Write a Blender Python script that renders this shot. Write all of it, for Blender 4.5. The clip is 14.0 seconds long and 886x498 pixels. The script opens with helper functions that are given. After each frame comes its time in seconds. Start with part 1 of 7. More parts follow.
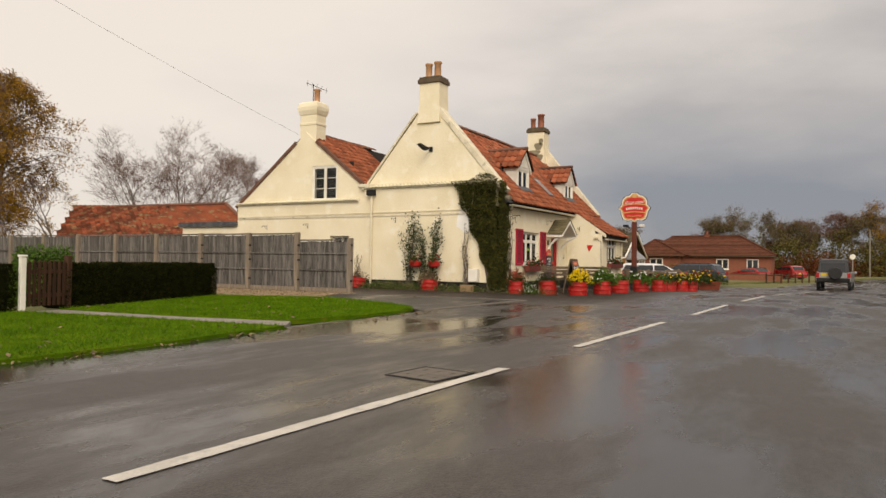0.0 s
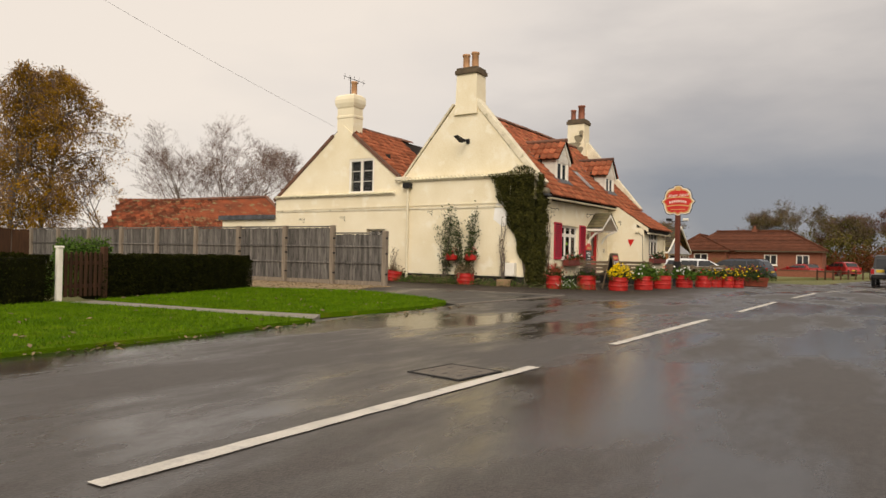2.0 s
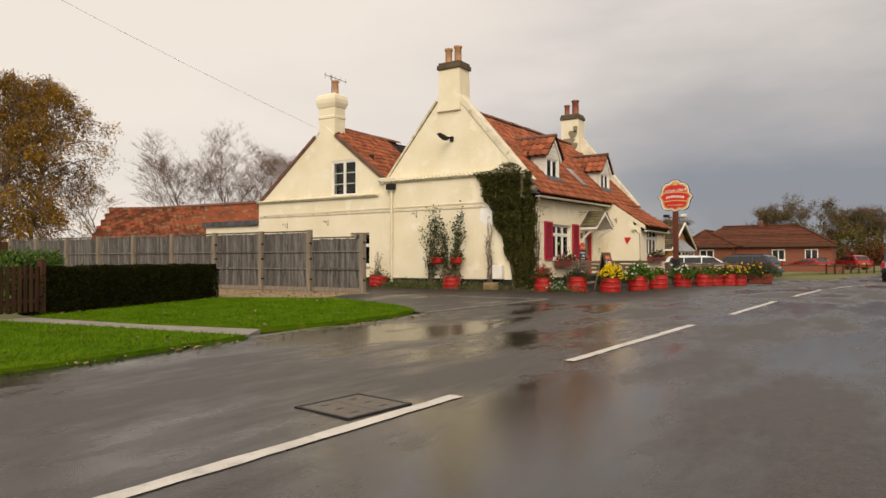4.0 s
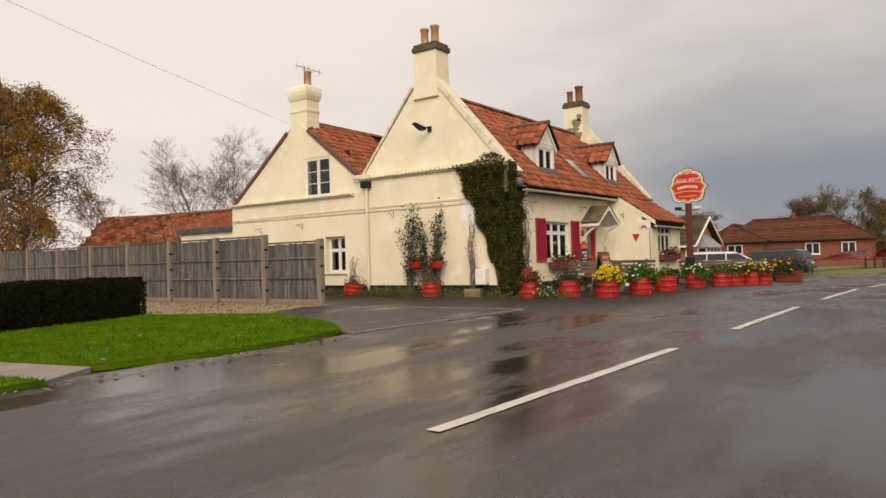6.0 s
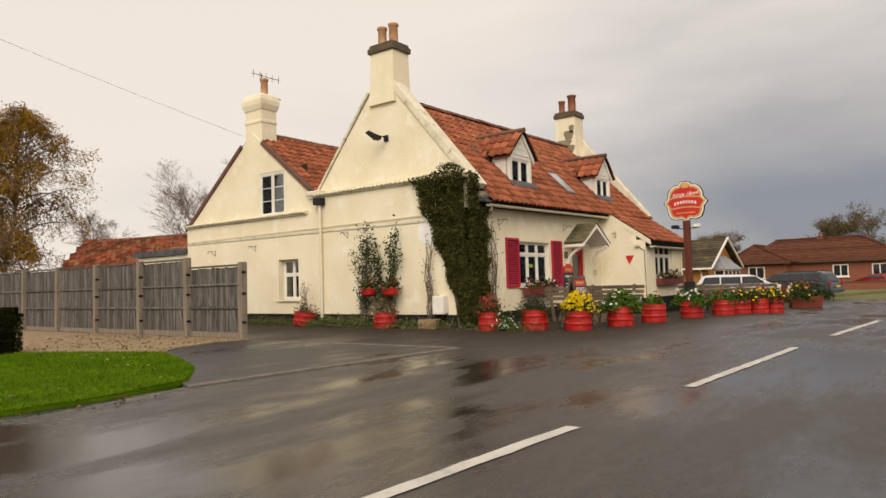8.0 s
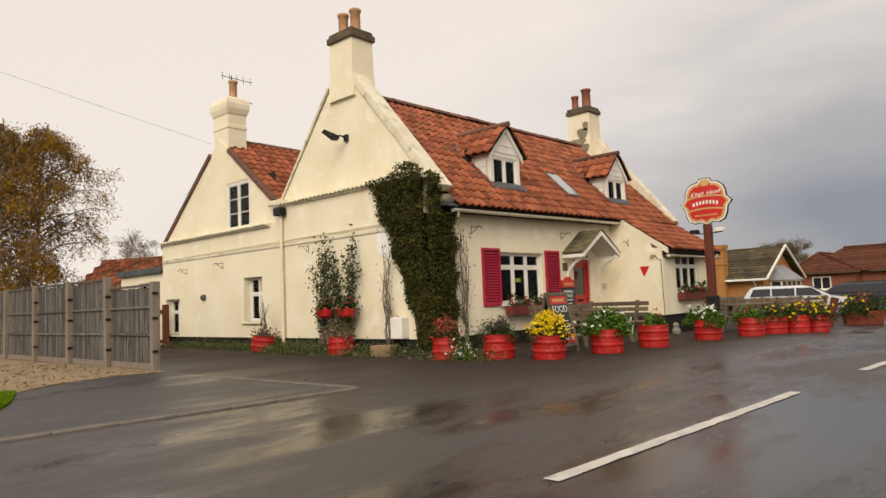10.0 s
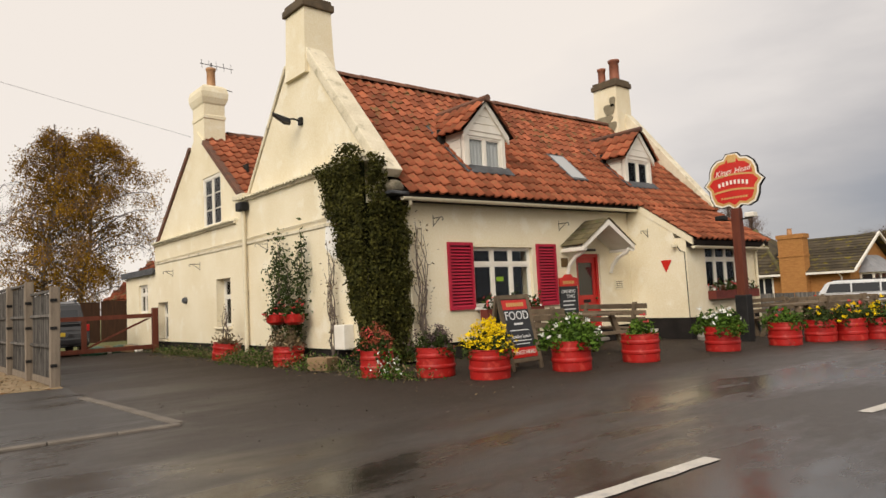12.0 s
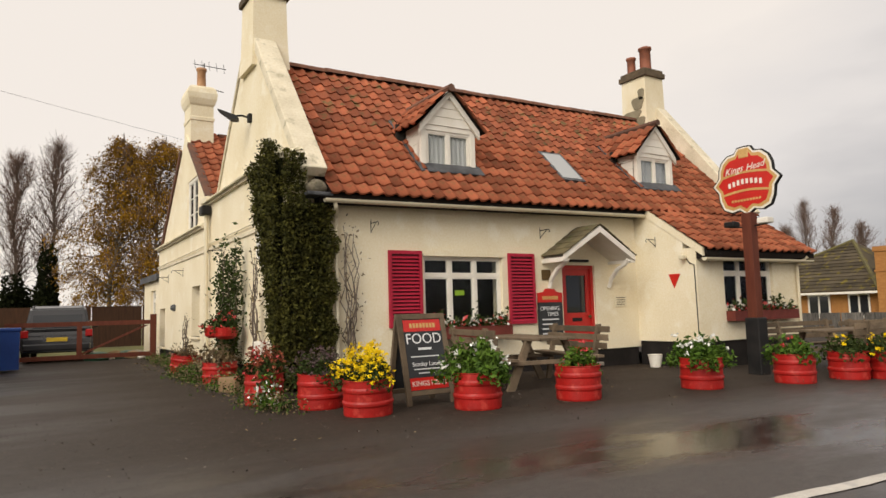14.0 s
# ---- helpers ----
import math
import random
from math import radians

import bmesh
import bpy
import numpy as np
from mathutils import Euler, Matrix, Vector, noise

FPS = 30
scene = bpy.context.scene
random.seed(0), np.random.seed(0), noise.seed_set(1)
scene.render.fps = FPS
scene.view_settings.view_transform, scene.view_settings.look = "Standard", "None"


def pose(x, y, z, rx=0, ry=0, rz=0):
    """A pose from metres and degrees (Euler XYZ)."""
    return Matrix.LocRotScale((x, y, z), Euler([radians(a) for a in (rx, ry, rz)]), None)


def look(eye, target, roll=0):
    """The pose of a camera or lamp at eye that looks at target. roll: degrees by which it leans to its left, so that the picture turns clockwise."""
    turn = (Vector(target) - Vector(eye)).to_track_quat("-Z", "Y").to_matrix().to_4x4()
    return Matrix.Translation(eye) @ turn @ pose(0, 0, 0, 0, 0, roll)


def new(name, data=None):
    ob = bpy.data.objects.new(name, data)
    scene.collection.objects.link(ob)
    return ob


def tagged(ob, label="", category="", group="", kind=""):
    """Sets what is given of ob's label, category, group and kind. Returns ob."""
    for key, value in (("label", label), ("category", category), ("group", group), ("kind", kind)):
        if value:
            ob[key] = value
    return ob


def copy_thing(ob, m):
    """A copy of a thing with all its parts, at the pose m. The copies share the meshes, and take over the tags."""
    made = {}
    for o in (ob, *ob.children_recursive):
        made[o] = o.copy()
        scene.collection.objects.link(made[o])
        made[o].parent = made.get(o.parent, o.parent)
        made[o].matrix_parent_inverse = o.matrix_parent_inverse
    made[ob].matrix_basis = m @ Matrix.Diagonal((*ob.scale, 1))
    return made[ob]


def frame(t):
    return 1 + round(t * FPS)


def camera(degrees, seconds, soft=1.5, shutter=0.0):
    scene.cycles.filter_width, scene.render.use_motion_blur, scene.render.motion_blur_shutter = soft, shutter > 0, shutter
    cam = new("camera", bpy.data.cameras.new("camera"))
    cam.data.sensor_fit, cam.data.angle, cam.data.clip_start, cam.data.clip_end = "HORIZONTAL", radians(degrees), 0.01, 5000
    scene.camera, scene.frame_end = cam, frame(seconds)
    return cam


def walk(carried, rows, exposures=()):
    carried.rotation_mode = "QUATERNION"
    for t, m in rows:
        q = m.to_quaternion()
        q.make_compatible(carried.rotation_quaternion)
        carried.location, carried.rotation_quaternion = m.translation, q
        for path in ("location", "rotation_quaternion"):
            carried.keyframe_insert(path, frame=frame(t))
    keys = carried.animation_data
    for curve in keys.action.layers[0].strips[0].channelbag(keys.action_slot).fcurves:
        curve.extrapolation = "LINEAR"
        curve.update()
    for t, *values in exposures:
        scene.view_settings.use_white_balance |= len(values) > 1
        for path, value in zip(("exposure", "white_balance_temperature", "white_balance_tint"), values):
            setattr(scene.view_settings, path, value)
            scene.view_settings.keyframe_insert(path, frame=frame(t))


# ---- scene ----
cam = camera(67.0, 14.0)
PATH = [
    (0, (-20.363, -8.932, 0.98), (-18.6, -7.989, 1.018), 0.8),
    (0.5, (-20.357, -8.937, 0.985), (-18.596, -7.989, 1.01), 0.7),
    (1, (-20.315, -8.924, 0.979), (-18.565, -7.957, 0.995), 0.8),
    (1.5, (-20.217, -8.892, 0.962), (-18.485, -7.892, 0.976), 1.0),
    (2, (-20.041, -8.886, 0.961), (-18.337, -7.84, 0.98), 1.1),
    (2.5, (-19.893, -8.957, 0.988), (-18.208, -7.88, 1.013), 0.8),
    (3, (-19.661, -9.021, 1.001), (-17.979, -7.941, 1.028), 0.3),
    (3.5, (-19.289, -9.043, 0.999), (-17.595, -7.98, 1.024), -0.2),
    (5.8, (-16.267, -8.989, 1.064), (-14.625, -7.847, 1.092), -1.2),
    (6, (-15.964, -9.013, 1.041), (-14.323, -7.871, 1.073), -1.6),
    (6.5, (-15.24, -9.016, 1.041), (-13.591, -7.886, 1.086), -1.5),
    (7, (-14.493, -9.057, 1.066), (-12.846, -7.925, 1.14), -1.2),
    (7.5, (-13.785, -9.094, 1.077), (-12.161, -7.93, 1.171), -1.3),
    (8, (-13.005, -9.112, 1.074), (-11.409, -7.911, 1.175), -1.7),
    (10.5, (-8.926, -9.414, 1.097), (-7.491, -8.03, 1.254), -2.5),
    (11, (-8.082, -9.488, 1.12), (-6.698, -8.053, 1.277), -2.6),
    (11.5, (-7.288, -9.542, 1.119), (-5.954, -8.061, 1.279), -2.8),
    (12, (-6.482, -9.62, 1.125), (-5.191, -8.1, 1.274), -2.9),
    (12.5, (-5.685, -9.728, 1.146), (-4.425, -8.18, 1.281), -2.4),
    (13, (-4.873, -9.817, 1.12), (-3.663, -8.231, 1.262), -1.9),
    (13.5, (-4.12, -9.908, 1.145), (-2.982, -8.271, 1.307), -1.7),
    (14, (-3.319, -9.987, 1.169), (-2.269, -8.294, 1.352), -1.6),
]
walk(cam, [(t, look(eye, target, roll)) for t, eye, target, roll in PATH], [(0, -0.06, 6900, 11), (8, -0.06, 6800, 11), (14, 0.02, 6600, 10.5)])

# ---- world, sun ----
world = bpy.data.worlds.new("overcast")
scene.world = world
world.use_nodes = True
wn, wl = world.node_tree.nodes, world.node_tree.links
wn.clear()
w_out, w_bg = wn.new("ShaderNodeOutputWorld"), wn.new("ShaderNodeBackground")
w_sky = wn.new("ShaderNodeTexSky")
w_sky.sky_type, w_sky.sun_disc = "NISHITA", False
w_sky.sun_elevation, w_sky.sun_rotation = radians(35), radians(239)
w_co = wn.new("ShaderNodeTexCoord")
w_sep = wn.new("ShaderNodeSeparateXYZ")
wl.new(w_co.outputs["Generated"], w_sep.inputs[0])


def w_math(op, a, b=None, clamp=False):
    n = wn.new("ShaderNodeMath")
    n.operation, n.use_clamp = op, clamp
    for k, v in enumerate((a, b)):
        if v is None:
            continue
        if isinstance(v, (int, float)):
            n.inputs[k].default_value = v
        else:
            wl.new(v, n.inputs[k])
    return n.outputs[0]


w_map = wn.new("ShaderNodeMapping")
w_map.inputs["Scale"].default_value = (1.0, 1.0, 3.2)
wl.new(w_co.outputs["Generated"], w_map.inputs[0])
w_n = wn.new("ShaderNodeTexNoise")
w_n.inputs["Scale"].default_value, w_n.inputs["Detail"].default_value, w_n.inputs["Roughness"].default_value = 1.9, 6.0, 0.5
wl.new(w_map.outputs[0], w_n.inputs["Vector"])
# thick grey cloud low in the east, thin bright cloud in the west and overhead
w_east = w_math("ADD", w_math("MULTIPLY", w_sep.outputs[0], 0.95), w_math("MULTIPLY", w_sep.outputs[1], -0.25))
w_low = w_math("SUBTRACT", w_east, w_math("MULTIPLY", w_sep.outputs[2], 1.25))
w_mix = w_math("ADD", w_low, w_math("MULTIPLY", w_math("SUBTRACT", w_n.outputs["Fac"], 0.5), 0.9))
w_ramp = wn.new("ShaderNodeValToRGB")
cr = w_ramp.color_ramp
cr.elements[0].position, cr.elements[0].color = 0.05, (0.93, 0.86, 0.79, 1)
cr.elements[1].position, cr.elements[1].color = 0.92, (0.27, 0.29, 0.34, 1)
e = cr.elements.new(0.34)
e.color = (0.80, 0.755, 0.72, 1)
e = cr.elements.new(0.62)
e.color = (0.50, 0.485, 0.49, 1)
wl.new(w_mix, w_ramp.inputs[0])
w_m = wn.new("ShaderNodeMixRGB")
w_m.inputs[0].default_value = 0.94
w_sc = wn.new("ShaderNodeMixRGB")
w_sc.blend_type, w_sc.inputs[0].default_value, w_sc.inputs[2].default_value = "MULTIPLY", 1.0, (0.1, 0.1, 0.1, 1)
wl.new(w_sky.outputs[0], w_sc.inputs[1])
wl.new(w_sc.outputs[0], w_m.inputs[1])
wl.new(w_ramp.outputs[0], w_m.inputs[2])
wl.new(w_m.outputs[0], w_bg.inputs["Color"])
w_bg.inputs["Strength"].default_value = 1.0
wl.new(w_bg.outputs[0], w_out.inputs[0])

sun = new("sun", bpy.data.lights.new("sun", "SUN"))
sun.data.energy, sun.data.angle, sun.data.color = 2.45, radians(40), (1.0, 0.95, 0.86)
sun.matrix_world = look((-20, -12, 16), (0, 0, 0))

# ---- materials ----


def material(name, a, b, rough=0.8, scale=6.0, bump=0.2, bscale=60.0, c=None, coat=0.0, metal=0.0, vary=None, amount=0.35, rough_var=0.1, distance=0.01,
             stretch=(1, 1, 1), lo=0.35, hi=0.65, spec=0.5):
    """Two-scale mottled surface: colours a and b in large stains, fine grain and relief, c in sparse patches."""
    m = bpy.data.materials.new(name)
    m.use_nodes = True
    n, l = m.node_tree.nodes, m.node_tree.links
    p = n["Principled BSDF"]
    co = n.new("ShaderNodeTexCoord")
    mp = n.new("ShaderNodeMapping")
    mp.inputs["Scale"].default_value = stretch
    l.new(co.outputs["Object"], mp.inputs[0])
    big, fine = n.new("ShaderNodeTexNoise"), n.new("ShaderNodeTexNoise")
    big.inputs["Scale"].default_value, big.inputs["Detail"].default_value = scale, 5.0
    fine.inputs["Scale"].default_value, fine.inputs["Detail"].default_value = bscale, 4.0
    l.new(mp.outputs[0], big.inputs["Vector"])
    l.new(mp.outputs[0], fine.inputs["Vector"])
    r = n.new("ShaderNodeValToRGB")
    r.color_ramp.elements[0].position, r.color_ramp.elements[0].color = lo, (*a, 1)
    r.color_ramp.elements[1].position, r.color_ramp.elements[1].color = hi, (*b, 1)
    l.new(big.outputs["Fac"], r.inputs[0])
    col = r.outputs[0]
    if c:
        third = n.new("ShaderNodeTexNoise")
        third.inputs["Scale"].default_value, third.inputs["Detail"].default_value = scale * 2.3, 8.0
        l.new(mp.outputs[0], third.inputs["Vector"])
        r2 = n.new("ShaderNodeValToRGB")
        r2.color_ramp.elements[0].position, r2.color_ramp.elements[1].position = 0.56, 0.68
        l.new(third.outputs["Fac"], r2.inputs[0])
        mx = n.new("ShaderNodeMixRGB")
        mx.inputs[2].default_value = (*c, 1)
        l.new(r2.outputs[0], mx.inputs[0])
        l.new(col, mx.inputs[1])
        col = mx.outputs[0]
    g = n.new("ShaderNodeMixRGB")
    g.blend_type, g.inputs[0].default_value = "OVERLAY", 0.3
    l.new(col, g.inputs[1])
    l.new(fine.outputs["Fac"], g.inputs[2])
    col = g.outputs[0]
    if vary:
        src = n.new("ShaderNodeObjectInfo").outputs["Random"] if vary == "object" else n.new("ShaderNodeNewGeometry").outputs["Random Per Island"]
        hs = n.new("ShaderNodeHueSaturation")
        mr = n.new("ShaderNodeMapRange")
        mr.inputs["To Min"].default_value, mr.inputs["To Max"].default_value = 1 - amount, 1 + amount
        l.new(src, mr.inputs[0])
        l.new(mr.outputs[0], hs.inputs["Value"])
        l.new(col, hs.inputs["Color"])
        col = hs.outputs[0]
    l.new(col, p.inputs["Base Color"])
    rr = n.new("ShaderNodeMapRange")
    rr.inputs["To Min"].default_value, rr.inputs["To Max"].default_value = max(0.02, rough - rough_var), min(1, rough + rough_var)
    l.new(big.outputs["Fac"], rr.inputs[0])
    l.new(rr.outputs[0], p.inputs["Roughness"])
    p.inputs["Metallic"].default_value = metal
    p.inputs["Specular IOR Level"].default_value = spec
    p.inputs["Coat Weight"].default_value = coat
    if bump:
        bp = n.new("ShaderNodeBump")
        bp.inputs["Strength"].default_value, bp.inputs["Distance"].default_value = bump, distance
        l.new(fine.outputs["Fac"], bp.inputs["Height"])
        l.new(bp.outputs[0], p.inputs["Normal"])
    return m


def wet_asphalt(name, dry, dark, wet_lo, wet_hi, coarse=False):
    """Tarmac with fine stones, damp stains and smooth wet patches."""
    m = bpy.data.materials.new(name)
    m.use_nodes = True
    n, l = m.node_tree.nodes, m.node_tree.links
    p = n["Principled BSDF"]
    co = n.new("ShaderNodeTexCoord")
    mp = n.new("ShaderNodeMapping")
    mp.inputs["Scale"].default_value, mp.inputs["Rotation"].default_value = (0.45, 1.3, 1), (0, 0, 0.09)
    l.new(co.outputs["Object"], mp.inputs[0])
    st = n.new("ShaderNodeTexNoise")
    st.inputs["Scale"].default_value, st.inputs["Detail"].default_value, st.inputs["Roughness"].default_value = 0.55, 7.0, 0.6
    l.new(mp.outputs[0], st.inputs["Vector"])
    grain = n.new("ShaderNodeTexVoronoi")
    grain.inputs["Scale"].default_value = 95.0
    l.new(co.outputs["Object"], grain.inputs["Vector"])
    mid = n.new("ShaderNodeTexNoise")
    mid.inputs["Scale"].default_value, mid.inputs["Detail"].default_value = 9.0, 6.0
    l.new(co.outputs["Object"], mid.inputs["Vector"])
    wet = n.new("ShaderNodeValToRGB")
    wet.color_ramp.elements[0].position, wet.color_ramp.elements[1].position = wet_lo, wet_hi
    l.new(st.outputs["Fac"], wet.inputs[0])
    damp = wet.outputs[0]
    if coarse:
        # the forecourt's coarser surface, off the wheel-polished carriageway, holds less water
        sep = n.new("ShaderNodeSeparateXYZ")
        l.new(co.outputs["Object"], sep.inputs[0])
        wob = n.new("ShaderNodeMath")
        wob.operation, wob.inputs[1].default_value = "MULTIPLY_ADD", 2.6
        l.new(st.outputs["Fac"], wob.inputs[0])
        l.new(sep.outputs["Y"], wob.inputs[2])
        in_y, in_x = n.new("ShaderNodeMapRange"), n.new("ShaderNodeMapRange")
        in_y.inputs["From Min"].default_value, in_y.inputs["From Max"].default_value = -4.4, -2.6
        in_x.inputs["From Min"].default_value, in_x.inputs["From Max"].default_value = -6.0, -1.5
        l.new(wob.outputs[0], in_y.inputs[0])
        l.new(sep.outputs["X"], in_x.inputs[0])
        both, keep, less = n.new("ShaderNodeMath"), n.new("ShaderNodeMath"), n.new("ShaderNodeMath")
        both.operation, keep.operation, less.operation = "MULTIPLY", "MULTIPLY_ADD", "MULTIPLY"
        l.new(in_y.outputs[0], both.inputs[0])
        l.new(in_x.outputs[0], both.inputs[1])
        l.new(both.outputs[0], keep.inputs[0])
        keep.inputs[1].default_value, keep.inputs[2].default_value = -0.85, 1.0
        l.new(damp, less.inputs[0])
        l.new(keep.outputs[0], less.inputs[1])
        damp = less.outputs[0]
    base = n.new("ShaderNodeMixRGB")
    base.inputs[1].default_value, base.inputs[2].default_value = (*dry, 1), (*dark, 1)
    l.new(damp, base.inputs[0])
    ground_col = base.outputs[0]
    if coarse:
        old = n.new("ShaderNodeMixRGB")
        old.inputs[2].default_value = (0.034, 0.024, 0.017, 1)
        l.new(both.outputs[0], old.inputs[0])
        l.new(ground_col, old.inputs[1])
        ground_col = old.outputs[0]
    sp = n.new("ShaderNodeMixRGB")
    sp.blend_type, sp.inputs[0].default_value = "OVERLAY", 0.55
    l.new(ground_col, sp.inputs[1])
    bw = n.new("ShaderNodeRGBToBW")
    l.new(grain.outputs["Color"], bw.inputs[0])
    l.new(bw.outputs[0], sp.inputs[2])
    sp2 = n.new("ShaderNodeMixRGB")
    sp2.blend_type, sp2.inputs[0].default_value = "OVERLAY", 0.45
    l.new(sp.outputs[0], sp2.inputs[1])
    l.new(mid.outputs["Fac"], sp2.inputs[2])
    l.new(sp2.outputs[0], p.inputs["Base Color"])
    rg = n.new("ShaderNodeMapRange")
    rg.inputs["To Min"].default_value, rg.inputs["To Max"].default_value = 0.55, 0.13
    l.new(damp, rg.inputs[0])
    l.new(rg.outputs[0], p.inputs["Roughness"])
    p.inputs["Specular IOR Level"].default_value = 0.5
    if coarse:
        dull, add = n.new("ShaderNodeMapRange"), n.new("ShaderNodeMath")
        dull.inputs["To Min"].default_value, dull.inputs["To Max"].default_value = 0.5, 0.22
        l.new(both.outputs[0], dull.inputs[0])
        l.new(dull.outputs[0], p.inputs["Specular IOR Level"])
        add.operation, add.inputs[1].default_value, add.use_clamp = "MULTIPLY_ADD", 0.25, True
        l.new(both.outputs[0], add.inputs[0])
        l.new(rg.outputs[0], add.inputs[2])
        l.new(add.outputs[0], p.inputs["Roughness"])
    bs = n.new("ShaderNodeMapRange")
    bs.inputs["To Min"].default_value, bs.inputs["To Max"].default_value = 0.5, 0.1
    l.new(damp, bs.inputs[0])
    bp = n.new("ShaderNodeBump")
    bp.inputs["Distance"].default_value = 0.004
    l.new(bs.outputs[0], bp.inputs["Strength"])
    l.new(grain.outputs["Distance"], bp.inputs["Height"])
    l.new(bp.outputs[0], p.inputs["Normal"])
    return m


def glass(name, tint=(0.02, 0.022, 0.025), rough=0.04):
    m = bpy.data.materials.new(name)
    m.use_nodes = True
    p = m.node_tree.nodes["Principled BSDF"]
    p.inputs["Base Color"].default_value = (*tint, 1)
    p.inputs["Roughness"].default_value = rough
    p.inputs["Specular IOR Level"].default_value = 0.6
    return m


ROAD = wet_asphalt("wet_tarmac", (0.050, 0.042, 0.037), (0.024, 0.020, 0.018), 0.42, 0.57, True)
DRIVE = wet_asphalt("drive_tarmac", (0.040, 0.035, 0.032), (0.022, 0.020, 0.019), 0.47, 0.66)
LINE = material("road_paint", (0.60, 0.56, 0.50), (0.47, 0.44, 0.39), 0.6, 3, 0.3, 90, c=(0.38, 0.36, 0.34))
GRASS = material("lawn_grass", (0.055, 0.115, 0.002), (0.095, 0.165, 0.004), 1.0, 1.4, 0.9, 70, c=(0.12, 0.15, 0.01), distance=0.03, spec=0.04)
BLADE = material("grass_blades", (0.058, 0.12, 0.002), (0.10, 0.175, 0.005), 0.9, 2, 0, 20, vary="island", amount=0.4, spec=0.06)
FIELD = material("rough_grass", (0.10, 0.115, 0.03), (0.17, 0.15, 0.05), 0.9, 0.6, 0.8, 30, distance=0.05)
GRAVEL = material("leaf_strewn_gravel", (0.27, 0.19, 0.10), (0.36, 0.27, 0.16), 0.9, 5, 1.0, 45, c=(0.25, 0.11, 0.03), distance=0.03)
CONC = material("weathered_concrete", (0.19, 0.165, 0.14), (0.27, 0.24, 0.20), 0.8, 3, 0.4, 80)
KERB = material("kerb_stone", (0.10, 0.082, 0.065), (0.16, 0.135, 0.11), 0.7, 4, 0.4, 80)
CREAM = material("cream_render", (0.80, 0.715, 0.535), (0.74, 0.645, 0.455), 0.85, 0.9, 0.25, 28, c=(0.82, 0.75, 0.595), distance=0.012, spec=0.25)
CREAM_OLD = material("stained_cream_render", (0.74, 0.665, 0.51), (0.60, 0.53, 0.39), 0.85, 2.0, 0.4, 25, c=(0.45, 0.40, 0.28), distance=0.015)
PLINTH = material("black_plinth_paint", (0.012, 0.010, 0.009), (0.024, 0.02, 0.018), 0.8, 3, 0.3, 40, spec=0.2)
TILE = material("clay_pantile", (0.335, 0.100, 0.048), (0.225, 0.070, 0.036), 0.85, 2.0, 0.4, 60, c=(0.135, 0.095, 0.04), vary="object", amount=0.4, spec=0.2)
TILE_J = material("clay_pantile_joined", (0.335, 0.100, 0.048), (0.225, 0.070, 0.036), 0.85, 2.0, 0.4, 60, c=(0.135, 0.095, 0.04), vary="island", amount=0.4, spec=0.2)
RIDGE = material("weathered_ridge_tile", (0.12, 0.06, 0.04), (0.20, 0.085, 0.05), 0.85, 4, 0.4, 50, vary="object", amount=0.3)
UNDER = material("dark_underlay_and_eaves_shade", (0.018, 0.014, 0.012), (0.028, 0.022, 0.018), 0.95, 3, 0.2, 40, spec=0.1)
LEAD = material("lead_flashing", (0.045, 0.046, 0.050), (0.095, 0.097, 0.103), 0.6, 5, 0.3, 40, spec=0.3)
CAP = material("mossy_chimney_cap", (0.07, 0.05, 0.03), (0.12, 0.085, 0.05), 0.9, 5, 0.6, 30)
POT = material("buff_chimney_pot", (0.45, 0.25, 0.12), (0.38, 0.19, 0.09), 0.7, 6, 0.3, 60)
POT_D = material("red_chimney_pot", (0.28, 0.09, 0.045), (0.20, 0.07, 0.04), 0.7, 6, 0.3, 60)
WHITE = material("white_gloss_paint", (0.80, 0.76, 0.68), (0.72, 0.67, 0.58), 0.5, 3, 0.1, 50)
OFFW = material("cream_gutter_plastic", (0.72, 0.65, 0.48), (0.66, 0.58, 0.42), 0.45, 3, 0.1, 50)
GLASS = glass("window_glass")
CURTAIN = material("pale_net_curtain", (0.86, 0.83, 0.81), (0.74, 0.71, 0.70), 0.9, 14, 0.3, 50, stretch=(6, 6, 0.3))
DARKROOM = material("unlit_room_shade", (0.012, 0.010, 0.008), (0.02, 0.016, 0.012), 0.9, 2, 0, 20)
SHUT = material("crimson_shutter_paint", (0.42, 0.018, 0.045), (0.35, 0.015, 0.036), 0.5, 3, 0.15, 50, spec=0.3)
RED = material("red_door_paint", (0.50, 0.02, 0.015), (0.42, 0.015, 0.012), 0.4, 3, 0.1, 50)
BARREL = material("red_barrel_paint", (0.40, 0.014, 0.011), (0.30, 0.011, 0.008), 0.42, 4, 0.2, 40, c=(0.46, 0.045, 0.032), spec=0.35)
SOIL = material("dark_soil", (0.03, 0.02, 0.014), (0.05, 0.035, 0.022), 0.95, 8, 1.0, 40, distance=0.03)
WOOD_G = material("grey_weathered_timber", (0.165, 0.150, 0.135), (0.085, 0.078, 0.072), 0.9, 2.5, 0.5, 30, c=(0.030, 0.028, 0.026), vary="object", amount=0.3, stretch=(5, 5, 0.5), spec=0.15)
WOOD_P = material("pale_fence_post", (0.255, 0.205, 0.155), (0.17, 0.138, 0.108), 0.9, 3, 0.4, 40, stretch=(4, 4, 0.5), spec=0.2)
